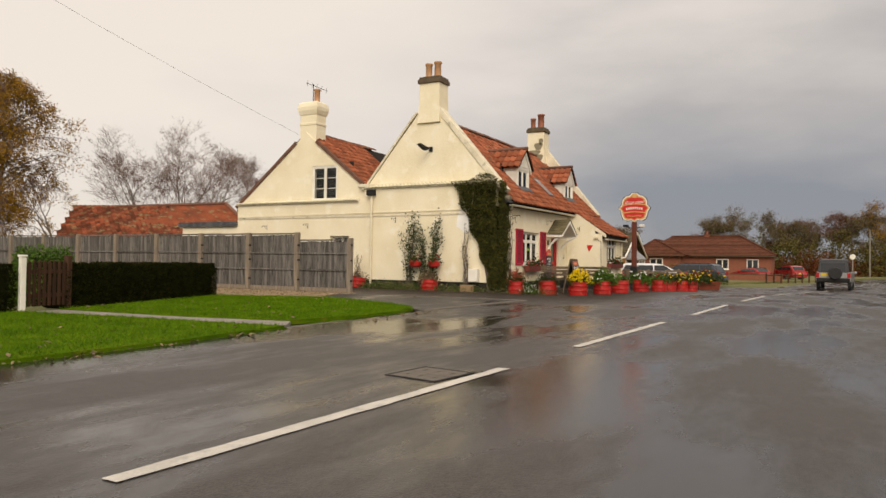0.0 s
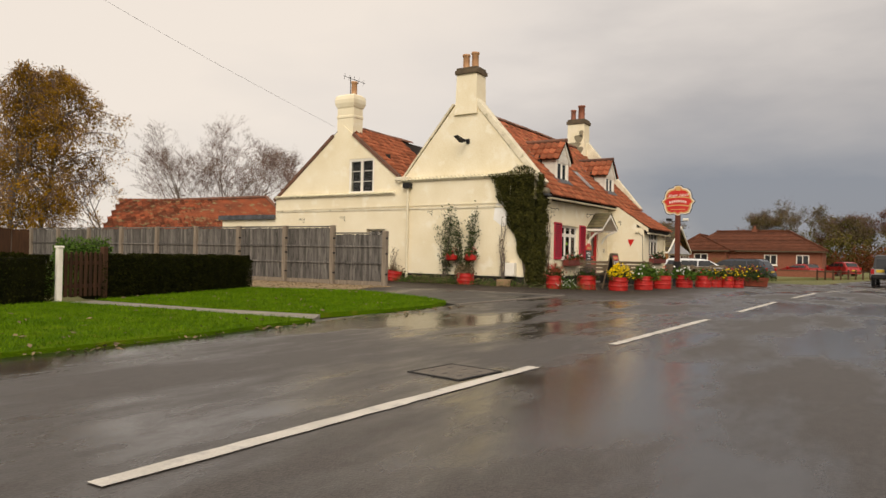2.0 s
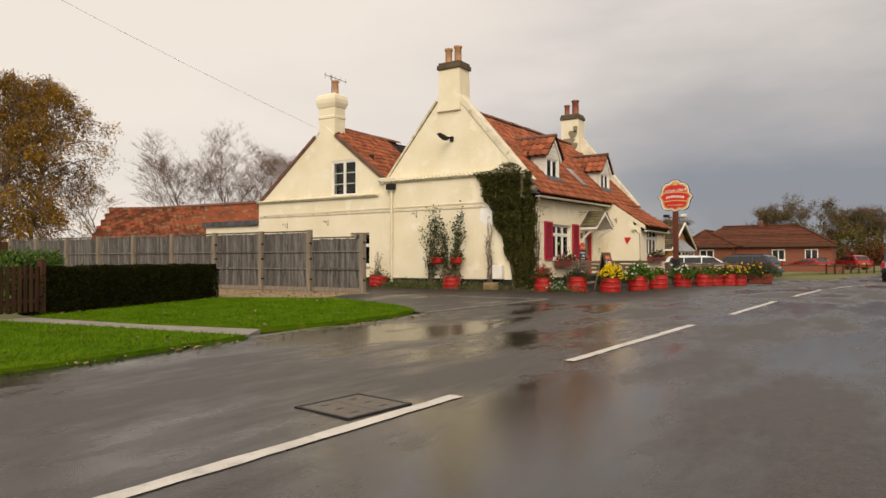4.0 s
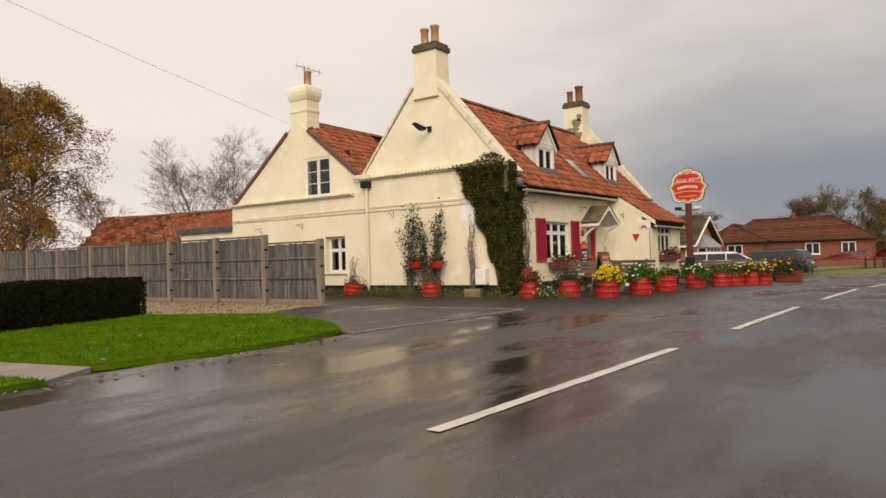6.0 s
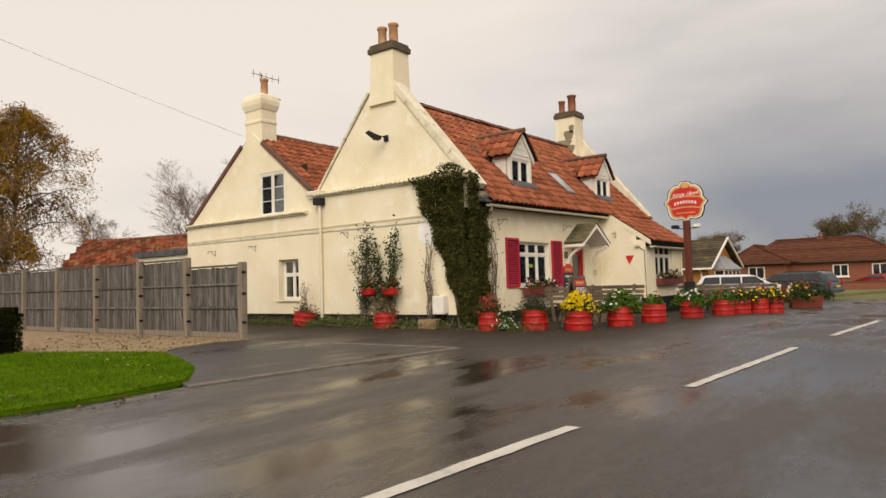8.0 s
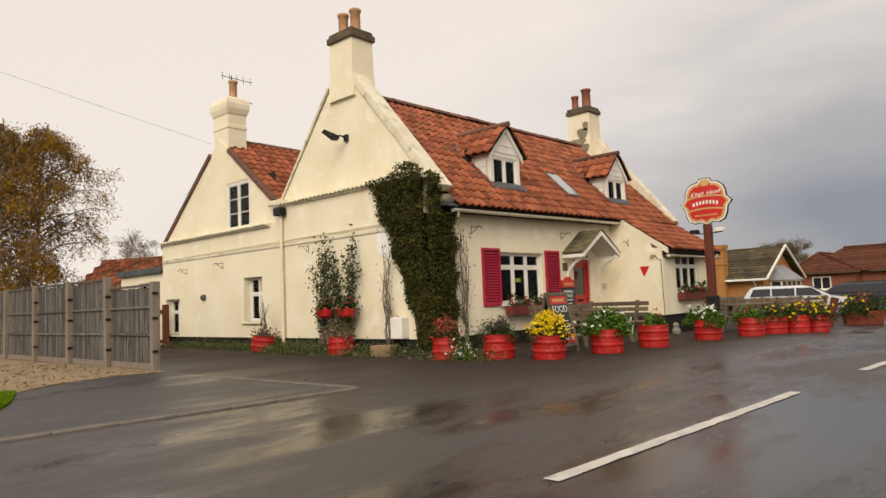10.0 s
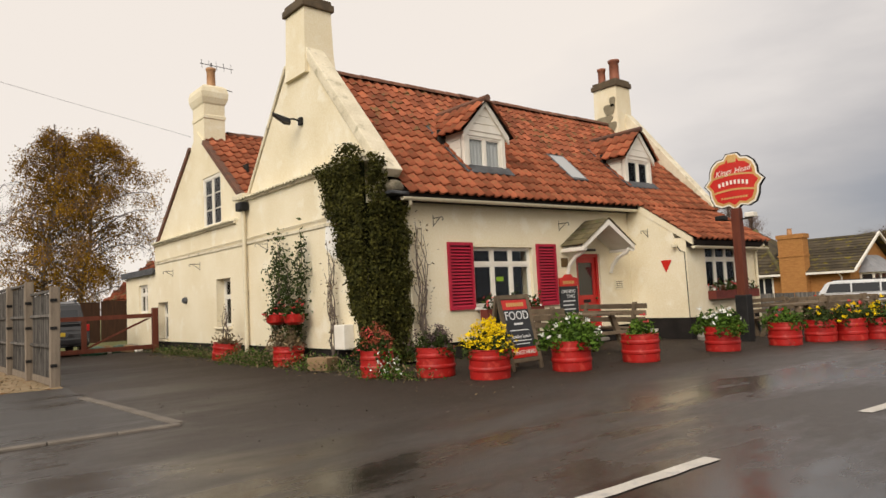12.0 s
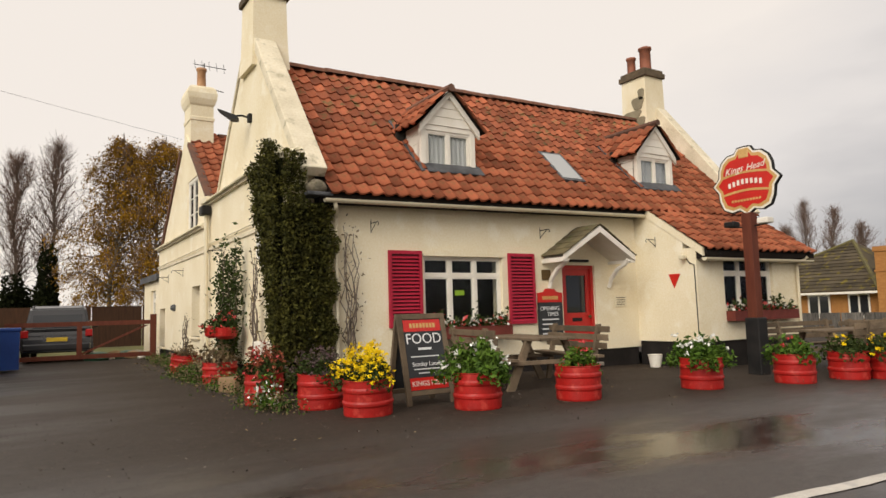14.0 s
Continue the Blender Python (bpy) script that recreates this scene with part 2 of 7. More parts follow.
WOOD_B = material("brown_stained_timber", (0.040, 0.019, 0.010), (0.065, 0.030, 0.015), 0.75, 3, 0.3, 50, stretch=(4, 4, 0.5), vary="object", amount=0.2, spec=0.2)
WOOD_R = material("red_brown_sign_post", (0.095, 0.022, 0.011), (0.13, 0.034, 0.017), 0.6, 3, 0.2, 50, stretch=(4, 4, 0.5), spec=0.3)
BENCHW = material("weathered_bench_timber", (0.185, 0.135, 0.088), (0.115, 0.086, 0.058), 0.85, 4, 0.4, 60, vary="object", amount=0.25, spec=0.2)
BLACK = material("black_metal", (0.010, 0.010, 0.010), (0.020, 0.018, 0.017), 0.6, 5, 0.1, 60, spec=0.25)
SIGN_RED = material("sign_red_enamel", (0.56, 0.02, 0.012), (0.50, 0.015, 0.01), 0.35, 3, 0.05, 50)
GOLD = material("sign_gold_paint", (0.58, 0.36, 0.13), (0.52, 0.31, 0.10), 0.4, 3, 0.05, 50)
CHALK = material("chalkboard_black", (0.015, 0.016, 0.018), (0.03, 0.032, 0.035), 0.7, 4, 0.1, 60)
CHALKW = material("chalk_white", (0.75, 0.75, 0.74), (0.62, 0.62, 0.62), 0.9, 8, 0.2, 60)
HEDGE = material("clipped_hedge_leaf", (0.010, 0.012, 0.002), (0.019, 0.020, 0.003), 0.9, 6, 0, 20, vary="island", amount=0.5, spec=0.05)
HEDGE_C = material("hedge_core_and_ivy_shade", (0.008, 0.009, 0.003), (0.013, 0.014, 0.004), 1.0, 6, 0.8, 30, distance=0.04, spec=0.05)
IVY = material("ivy_leaf", (0.030, 0.032, 0.005), (0.070, 0.065, 0.012), 0.75, 5, 0, 20, vary="island", amount=0.6, spec=0.18)
LEAF = material("planter_leaf", (0.038, 0.085, 0.008), (0.075, 0.13, 0.014), 0.7, 6, 0, 20, vary="island", amount=0.5, spec=0.2)
LEAF_D = material("dark_shrub_leaf", (0.022, 0.038, 0.008), (0.05, 0.066, 0.016), 0.75, 6, 0, 20, vary="island", amount=0.45, spec=0.15)
DRYLEAF = material("dry_stems", (0.22, 0.16, 0.08), (0.13, 0.09, 0.05), 0.9, 8, 0, 20, vary="island", amount=0.3)
BIRCHL = material("autumn_birch_leaf", (0.33, 0.175, 0.014), (0.17, 0.092, 0.014), 0.85, 0.35, 0, 20, vary="island", amount=0.5, spec=0.08)
GREENL = material("autumn_green_leaf", (0.075, 0.072, 0.018), (0.12, 0.09, 0.026), 0.9, 0.3, 0, 20, vary="island", amount=0.5, spec=0.05)
RUSTL = material("rust_leaf", (0.15, 0.05, 0.02), (0.09, 0.034, 0.016), 0.9, 0.3, 0, 20, vary="island", amount=0.4, spec=0.05)
BARK = material("bare_bark", (0.10, 0.075, 0.06), (0.15, 0.115, 0.09), 0.9, 3, 0.3, 20)
TWIG = material("fine_twigs", (0.135, 0.09, 0.072), (0.175, 0.12, 0.096), 0.95, 3, 0, 20, vary="island", amount=0.3, spec=0.1)
EVERG = material("dark_evergreen", (0.008, 0.010, 0.004), (0.015, 0.018, 0.006), 0.9, 1, 0, 20, vary="island", amount=0.4, spec=0.05)
FL_Y = material("yellow_petals", (0.80, 0.56, 0.006), (0.86, 0.64, 0.02), 0.8, 9, 0, 20, vary="island", amount=0.2, spec=0.1)
FL_W = material("white_petals", (0.86, 0.85, 0.80), (0.80, 0.78, 0.74), 0.8, 9, 0, 20, vary="island", amount=0.1, spec=0.1)
FL_R = material("red_petals", (0.5, 0.03, 0.03), (0.6, 0.08, 0.08), 0.7, 9, 0, 20, vary="island", amount=0.3)
FL_O = material("rust_orange_petals", (0.30, 0.07, 0.02), (0.22, 0.04, 0.02), 0.7, 9, 0, 20, vary="island", amount=0.35)
FL_P = material("faded_purple_petals", (0.10, 0.045, 0.06), (0.06, 0.05, 0.035), 0.8, 9, 0, 20, vary="island", amount=0.35)
BRICK = material("red_bungalow_brick", (0.20, 0.075, 0.045), (0.26, 0.10, 0.062), 0.9, 5, 0.5, 14, stretch=(1, 1, 3), spec=0.15)
OCHRE = material("ochre_house_brick", (0.40, 0.19, 0.062), (0.33, 0.15, 0.05), 0.9, 4, 0.4, 14, stretch=(1, 1, 3), spec=0.15)
BROWNT = material("brown_concrete_tile", (0.085, 0.032, 0.018), (0.125, 0.046, 0.026), 0.9, 2, 0.4, 20, vary="island", amount=0.25, spec=0.12)
GREYT = material("mossy_grey_tile", (0.050, 0.040, 0.028), (0.085, 0.068, 0.045), 0.9, 1.2, 0.5, 20, c=(0.15, 0.12, 0.02), vary="island", amount=0.3, spec=0.12)
OLDT = material("old_barn_pantile", (0.235, 0.062, 0.027), (0.125, 0.042, 0.022), 0.9, 1.1, 0.5, 20, c=(0.19, 0.145, 0.075), vary="island", amount=0.5, spec=0.12)
SILVER = material("silver_car_paint", (0.62, 0.62, 0.62), (0.57, 0.57, 0.57), 0.3, 2, 0, 20, metal=0.15, coat=0.6)
NAVY = material("dark_blue_car_paint", (0.035, 0.042, 0.06), (0.03, 0.036, 0.05), 0.3, 2, 0, 20, metal=0.3, coat=0.8)
GUNM = material("silver_grey_car_paint", (0.34, 0.34, 0.33), (0.30, 0.30, 0.29), 0.35, 2, 0, 20, metal=0.3, coat=0.6)
CARRED = material("red_car_paint", (0.35, 0.02, 0.02), (0.3, 0.02, 0.02), 0.3, 2, 0, 20, coat=0.6)
CARBLK = material("black_car_paint", (0.015, 0.015, 0.017), (0.02, 0.02, 0.022), 0.3, 2, 0, 20, coat=0.6)
RUBBER = material("tyre_rubber", (0.015, 0.015, 0.015), (0.025, 0.025, 0.025), 0.85, 6, 0.2, 60)
RIM = material("alloy_rim", (0.4, 0.4, 0.41), (0.33, 0.33, 0.34), 0.35, 5, 0, 60, metal=0.8)
LAMPR = material("red_tail_lamp", (0.40, 0.01, 0.01), (0.32, 0.01, 0.01), 0.25, 5, 0, 60)
PLATE = material("yellow_plate", (0.62, 0.42, 0.03), (0.56, 0.38, 0.03), 0.5, 5, 0, 60)
BLUEP = material("blue_plastic", (0.012, 0.06, 0.30), (0.01, 0.05, 0.25), 0.45, 3, 0.05, 40)
GREENP = material("green_plastic", (0.012, 0.06, 0.03), (0.01, 0.045, 0.025), 0.45, 3, 0.05, 40)
LIME = material("lime_notice", (0.25, 0.42, 0.02), (0.22, 0.38, 0.02), 0.6, 3, 0, 40)
BRASS = material("aged_brass", (0.16, 0.10, 0.04), (0.12, 0.08, 0.03), 0.45, 5, 0.1, 50, metal=0.6)
WOODBR = material("brown_cardboard", (0.27, 0.17, 0.09), (0.22, 0.14, 0.07), 0.85, 4, 0.2, 40)

# ---- building helpers ----


def B():
    return bmesh.new()


def part(name, bm, mat, parent=None, label="", smooth=False):
    """Links a bmesh as one mesh object under a thing or a part."""
    me = bpy.data.meshes.new(name)
    bmesh.ops.recalc_face_normals(bm, faces=bm.faces)
    bm.to_mesh(me)
    bm.free()
    if smooth:
        me.polygons.foreach_set("use_smooth", [True] * len(me.polygons))
    for mm in (mat if isinstance(mat, (list, tuple)) else [mat]):
        me.materials.append(mm)
    ob = new(name, me)
    ob.parent = parent
    if label:
        tagged(ob, label)
    return ob


def raw(name, verts, faces, mat, parent=None, label="", smooth=False, idx=None):
    me = bpy.data.meshes.new(name)
    me.from_pydata(verts, [], faces)
    for mm in (mat if isinstance(mat, (list, tuple)) else [mat]):
        me.materials.append(mm)
    if idx is not None:
        me.polygons.foreach_set("material_index", idx)
    if smooth:
        me.polygons.foreach_set("use_smooth", [True] * len(me.polygons))
    me.update()
    ob = new(name, me)
    ob.parent = parent
    if label:
        tagged(ob, label)
    return ob


def thing(name, m, label, category, group="", kind=""):
    """A thing's Empty at its base."""
    ob = new(name)
    ob.empty_display_size = 0.1
    ob.matrix_basis = m
    return tagged(ob, label, category, group, kind)


def box(bm, x0, x1, y0, y1, z0, z1, m=None, bevel=0.0):
    vs = [bm.verts.new((x, y, z)) for x in (x0, x1) for y in (y0, y1) for z in (z0, z1)]
    fs = [bm.faces.new([vs[i] for i in q]) for q in ((0, 1, 3, 2), (4, 6, 7, 5), (0, 4, 5, 1), (2, 3, 7, 6), (0, 2, 6, 4), (1, 5, 7, 3))]
    if bevel:
        es = list({e for f in fs for e in f.edges})
        r = bmesh.ops.bevel(bm, geom=es, offset=bevel, segments=2, affect="EDGES", profile=0.5)
        vs = list({v for f in r["faces"] for v in f.verts} | {v for v in vs if v.is_valid})
    if m is not None:
        bmesh.ops.transform(bm, matrix=m, verts=[v for v in vs if v.is_valid])
    return bm


def prism(bm, pts, d0, d1, way="x"):
    """A flat polygon pushed from d0 to d1 along x (points y, z), y (points x, z) or z (points x, y)."""
    put = {"x": lambda a, b, d: (d, a, b), "y": lambda a, b, d: (a, d, b), "z": lambda a, b, d: (a, b, d)}[way]
    lo = [bm.verts.new(put(a, b, d0)) for a, b in pts]
    hi = [bm.verts.new(put(a, b, d1)) for a, b in pts]
    bm.faces.new(lo)
    bm.faces.new(hi[::-1])
    k = len(pts)
    for i in range(k):
        bm.faces.new((lo[i], lo[(i + 1) % k], hi[(i + 1) % k], hi[i]))
    return bm


def lathe(bm, prof, seg=20, m=None, cap=True):
    """Turns (radius, z) points round z."""
    rings = [[bm.verts.new((r * math.cos(2 * math.pi * i / seg), r * math.sin(2 * math.pi * i / seg), z)) for i in range(seg)] for r, z in prof]
    for a, b in zip(rings, rings[1:]):
        for i in range(seg):
            bm.faces.new((a[i], a[(i + 1) % seg], b[(i + 1) % seg], b[i]))
    if cap:
        bm.faces.new(rings[0][::-1])
        bm.faces.new(rings[-1])
    if m is not None:
        bmesh.ops.transform(bm, matrix=m, verts=[v for r in rings for v in r])
    return bm


def tube(bm, pts, r0, r1=None, seg=6):
    """A round bar along points, tapering from r0 to r1."""
    r1 = r0 if r1 is None else r1
    pts = [Vector(p) for p in pts]
    rings, k = [], len(pts)
    for i, p in enumerate(pts):
        d = (pts[min(i + 1, k - 1)] - pts[max(i - 1, 0)]).normalized()
        u = d.cross(Vector((0, 0, 1)) if abs(d.z) < 0.9 else Vector((1, 0, 0))).normalized()
        v = d.cross(u)
        r = r0 + (r1 - r0) * i / max(1, k - 1)
        rings.append([bm.verts.new(p + u * r * math.cos(2 * math.pi * j / seg) + v * r * math.sin(2 * math.pi * j / seg)) for j in range(seg)])
    for a, b in zip(rings, rings[1:]):
        for j in range(seg):
            bm.faces.new((a[j], a[(j + 1) % seg], b[(j + 1) % seg], b[j]))
    bm.faces.new(rings[0][::-1])
    bm.faces.new(rings[-1])
    return bm


def wall(bm, u0, u1, z0, top, holes, d0, d1, way, kinks=()):
    """A wall along u with a top line top(u) and rectangular holes (ua, ub, za, zb)."""
    cuts = sorted({u0, u1, *[h[0] for h in holes], *[h[1] for h in holes], *[k for k in kinks if u0 < k < u1]})
    for a, b in zip(cuts, cuts[1:]):
        mid, z = (a + b) / 2, z0
        for h in sorted([h for h in holes if h[0] < mid < h[1]], key=lambda q: q[2]):
            if h[2] > z + 1e-4:
                prism(bm, [(a, z), (b, z), (b, h[2]), (a, h[2])], d0, d1, way)
            z = h[3]
        prism(bm, [(a, z), (b, z), (b, top(b)), (a, top(a))], d0, d1, way)
    bmesh.ops.remove_doubles(bm, verts=bm.verts, dist=0.0005)
    return bm


rng = random.Random(7)


def gz(x):
    """The ground falls gently to the east, then levels out."""
    return -0.02 * min(max(0.0, x - 4.0), 18.0)


def leaves(name, spots, size, mat, parent=None, label="", seed=1, up=0.0, mats=None):
    """Many small folded leaves at the given spots (x, y, z[, size factor])."""
    r = np.random.RandomState(seed)
    k = len(spots)
    P = np.array([s[:3] for s in spots], float)
    n = r.normal(size=(k, 3))
    n[:, 2] += up
    n /= np.linalg.norm(n, axis=1)[:, None]
    t = r.normal(size=(k, 3))
    t -= n * (t * n).sum(1)[:, None]
    t /= np.linalg.norm(t, axis=1)[:, None]
    b = np.cross(n, t)
    s = size * r.uniform(0.6, 1.35, (k, 1)) * np.array([[q[3] if len(q) > 3 else 1.0] for q in spots])
    V = np.stack([P - t * s, P + b * s * 0.5 + n * s * 0.15, P + t * s, P - b * s * 0.5 + n * s * 0.15], 1).reshape(-1, 3)
    F = np.arange(4 * k).reshape(-1, 4)
    faces = np.concatenate([F[:, [0, 1, 2]], F[:, [0, 2, 3]]]).tolist()
    idx = None
    if mats is not None:
        mi = np.array(mats)
        idx = np.concatenate([mi, mi]).tolist()
    return raw(name, V.tolist(), faces, mat, parent, label, idx=idx)

# ---- ground, road, verges ----


def centre_line(x):
    """The y of the road's middle."""
    if x < -2.3:
        return -7.32 - 0.065 * (x + 2.3)
    return -7.32 - 0.085 * (x + 2.3) - 0.0013 * (x + 2.3) ** 2


def strip(bm, xs, left, right, z):
    rows = [(bm.verts.new((x, left(x), z(x))), bm.verts.new((x, right(x), z(x)))) for x in xs]
    for (a, b), (c, d) in zip(rows, rows[1:]):
        bm.faces.new((a, b, d, c))
    return bm


bm = B()
gx = [-2500, -300] + [-60 + 6 * k for k in range(10)] + [-2, 4, 10, 16, 22] + [28 + 6 * k for k in range(20)] + [400, 2500]
strip(bm, gx, lambda x: 2500, lambda x: -2500, lambda x: gz(x) - 0.05)
tagged(part("ground", bm, FIELD), "rough autumn grass field reaching to the horizon", "ground", kind="structure")


bm = B()
xs = [-60 + 1.5 * k for k in range(38)] + [-4.2]
strip(bm, sorted(set(xs)), lambda x: -1.9 if x > -8.7 else -2.3, lambda x: centre_line(x) - 9.5, lambda x: 0.0)
strip(bm, [-4.2 + 1.025 * k for k in range(9)] + [4.0 + 1.06 * k for k in range(1, 21)], lambda x: 14.5, lambda x: centre_line(x) - 9.5, gz)
strip(bm, [25.2 + 2.4 * k for k in range(22)], lambda x: centre_line(x) + 3.4, lambda x: centre_line(x) - 4.2 - max(0, 5.3 - (x - 25.2) * 0.3), gz)
tagged(part("road", bm, ROAD), "wet grey tarmac road and forecourt with damp sheen", "road", kind="structure")

bm = B()
drive = [(-8.75, -2.28), (-4.15, -2.66), (-4.25, 1.0), (-4.15, 2.6), (-4.9, 2.75), (-6.2, 2.3), (-7.2, 1.2), (-7.9, -0.6), (-8.5, -1.7)]
prism(bm, drive, -0.02, 0.012, "z")
tagged(part("drive_apron", bm, DRIVE), "patched dark tarmac drive apron beside the fence", "drive", kind="structure")

# edging stones of the drive, one by one
edging = thing("drive_edging", Matrix.Identity(4), "worn stone edging along the drive mouth", "edging", kind="structure")


def edge_run(p, q, count):
    p, q = Vector(p), Vector(q)
    d = (q - p) / count
    ang = math.degrees(math.atan2(d.y, d.x))
    for k in range(count):
        b2 = box(B(), 0.004, d.length - 0.004, -0.06, 0.06, -0.05, 0.022 + 0.006 * rng.random(), None, 0.008)
        ob = part("edging_stone", b2, KERB, edging)
        ob.matrix_basis = pose(p.x + d.x * k, p.y + d.y * k, 0, 0, 0, ang + rng.uniform(-0.6, 0.6))


edge_run((-8.75, -2.3), (-4.15, -2.68), 8)
edge_run((-4.15, -2.62), (-4.3, 0.9), 5)

# white centre line, dash by dash
marks = thing("centre_line", Matrix.Identity(4), "worn white dashed centre line on the wet road", "road marking", kind="structure")
dash = [(-18.45, -14.62), (-12.67, -8.53), (-6.4, -2.31), (-0.15, 3.9), (5.95, 10.2), (12.3, 16.5), (18.6, 22.8), (25, 29.2), (31.3, 35.5), (37.6, 41.8), (44, 48.2)]
for a, b2 in dash:
    bm = B()
    xs = [a + (b2 - a) * k / 24 for k in range(25)]
    h = 0.056
    rows = []
    for k, x in enumerate(xs):
        y, e = centre_line(x) + (0.04 if -13 < a < -8 else 0.0), rng.uniform(-0.008, 0.008)
        rows.append((bm.verts.new((x, y + h + e, gz(x) + 0.006)), bm.verts.new((x, y - h + rng.uniform(-0.008, 0.008), gz(x) + 0.006))))
    for (p, q), (r, s) in zip(rows, rows[1:]):
        bm.faces.new((p, q, s, r))
    part("dash", bm, LINE, marks)

# manhole cover
hole = thing("manhole_cover", pose(-15.26, -6.09, 0, 0, 0, -8), "rusty rectangular metal inspection cover set in the road", "manhole cover")
part("frame", box(box(box(box(B(), -0.29, 0.29, -0.27, -0.245, 0, 0.008), -0.29, 0.29, 0.245, 0.27, 0, 0.008), -0.29, -0.265, -0.245, 0.245, 0, 0.008), 0.265, 0.29, -0.245, 0.245, 0, 0.008), BLACK, hole)
COVER = material("rusted_cover", (0.09, 0.075, 0.06), (0.14, 0.115, 0.09), 0.55, 12, 0.9, 90)
for sx in (-1, 1):
    plate = part("plate", box(B(), min(sx * 0.004, sx * 0.261), max(sx * 0.004, sx * 0.261), -0.241, 0.241, 0, 0.006), COVER, hole)
    for k in range(3):
        part("lifting_slot", box(B(), sx * 0.13 - 0.03, sx * 0.13 + 0.03, -0.16 + k * 0.15, -0.145 + k * 0.15, 0.0061, 0.0075), BLACK, plate)

# lawns
LAWN_Z = 0.045


def lawn_mesh(name, pts, label):
    bm = B()
    prism(bm, pts, -0.03, LAWN_Z, "z")
    bmesh.ops.bevel(bm, geom=[e for e in bm.edges if all(v.co.z > 0 for v in e.verts)], offset=0.03, segments=2, affect="EDGES")
    return tagged(part(name, bm, GRASS), label, "lawn", kind="structure")


lawn_a = [(-8.5, -1.93), (-7.75, -0.9), (-7.15, 0.5), (-6.75, 1.7), (-7.3, 3.0), (-7.9, 4.3), (-12.0, 3.0), (-13.05, 2.75), (-12.75, -0.2), (-12.3, -1.95), (-11.0, -2.25), (-9.6, -2.3)]
lawn_b = [(-13.0, -2.5), (-13.15, -1.7), (-13.35, 0.2), (-13.7, 2.7), (-22, 1.2), (-60, -1), (-60, -1.9), (-22, -2.6), (-17, -2.62), (-15, -2.66)]
lawn_mesh("lawn", lawn_a, "bright green mown lawn strewn with a few leaves")
lawn_mesh("lawn", lawn_b, "bright green mown verge beside the road")
bm = B()
prism(bm, [(-12.72, -0.2), (-12.98, 2.72), (-13.72, 2.72), (-13.38, 0.2), (-13.18, -1.7), (-13.0, -2.45), (-12.35, -2.0)], -0.03, 0.03, "z")
tagged(part("garden_path", bm, CONC), "narrow pale concrete path to the garden gate", "path", kind="structure")
bm = B()
prism(bm, [(-7.9, 4.25), (-7.3, 2.95), (-6.7, 1.75), (-6.1, 2.3), (-4.9, 2.72), (-4.2, 2.6), (-4.45, 9.0), (-4.6, 16), (-9.5, 16), (-8.2, 5.5)], -0.03, 0.03, "z")
tagged(part("gravel_strip", bm, GRAVEL), "leaf-strewn brown gravel along the fence", "gravel", kind="structure")


def inside(p, poly):
    c, k = False, len(poly)
    for i in range(k):
        (x0, y0), (x1, y1) = poly[i], poly[(i + 1) % k]
        if (y0 > p[1]) != (y1 > p[1]) and p[0] < (x1 - x0) * (p[1] - y0) / (y1 - y0) + x0:
            c = not c
    return c


def scatter(poly, count, seed, xlim=None):
    r = random.Random(seed)
    x0, x1 = min(p[0] for p in poly), max(p[0] for p in poly)
    y0, y1 = min(p[1] for p in poly), max(p[1] for p in poly)
    if xlim:
        x0, x1 = max(x0, xlim[0]), min(x1, xlim[1])
    out = []
    while len(out) < count:
        p = (r.uniform(x0, x1), r.uniform(y0, y1))
        if inside(p, poly):
            out.append(p)
    return out


def blades(name, spots, z, h, seed):
    r = np.random.RandomState(seed)
    k = len(spots)
    P = np.column_stack([np.array(spots), np.full(k, z)])
    a = r.uniform(0, 6.28, k)
    w = np.column_stack([np.cos(a), np.sin(a), 0 * a]) * 0.006
    hh = h * r.uniform(0.5, 1.4, k)
    lean = np.column_stack([r.normal(0, 0.5, k) * hh, r.normal(0, 0.5, k) * hh, hh])
    V = np.stack([P - w, P + w, P + lean], 1).reshape(-1, 3)
    return tagged(raw(name, V.tolist(), np.arange(3 * k).reshape(-1, 3).tolist(), BLADE), "short mown green grass blades", "grass", kind="stuff")


blades("grass", scatter(lawn_a, 45000, 3), LAWN_Z - 0.01, 0.04, 1)
blades("grass", scatter(lawn_b, 45000, 4, (-22, 0)), LAWN_Z - 0.01, 0.04, 2)
r5 = random.Random(5)
fallen = [(x, y, LAWN_Z + 0.03) for x, y in scatter(lawn_a, 90, 8)] + [(x, y, LAWN_Z + 0.03) for x, y in scatter(lawn_b, 110, 9, (-22, 0))]
fallen += [(x, y, 0.045) for x, y in scatter([(-7.9, 4.25), (-6.7, 1.75), (-4.3, 2.6), (-4.5, 9), (-8, 6)], 700, 10)]
fallen += [(r5.uniform(-1.4, 6.5), r5.uniform(-4.4, -0.9), 0.012, 0.5) for k in range(110)]
fallen += [(-0.75 + r5.gauss(0, 0.22), r5.uniform(-1.0, 9.5), 0.014, 0.8) for k in range(260)]
fallen += [(r5.uniform(-17, -9), -2.7 + r5.gauss(0, 0.1), 0.02) for k in range(160)]
tagged(leaves("fallen_leaves", fallen, 0.035, DRYLEAF, seed=4, up=3.0), "scattered fallen brown leaves", "leaves", kind="stuff")

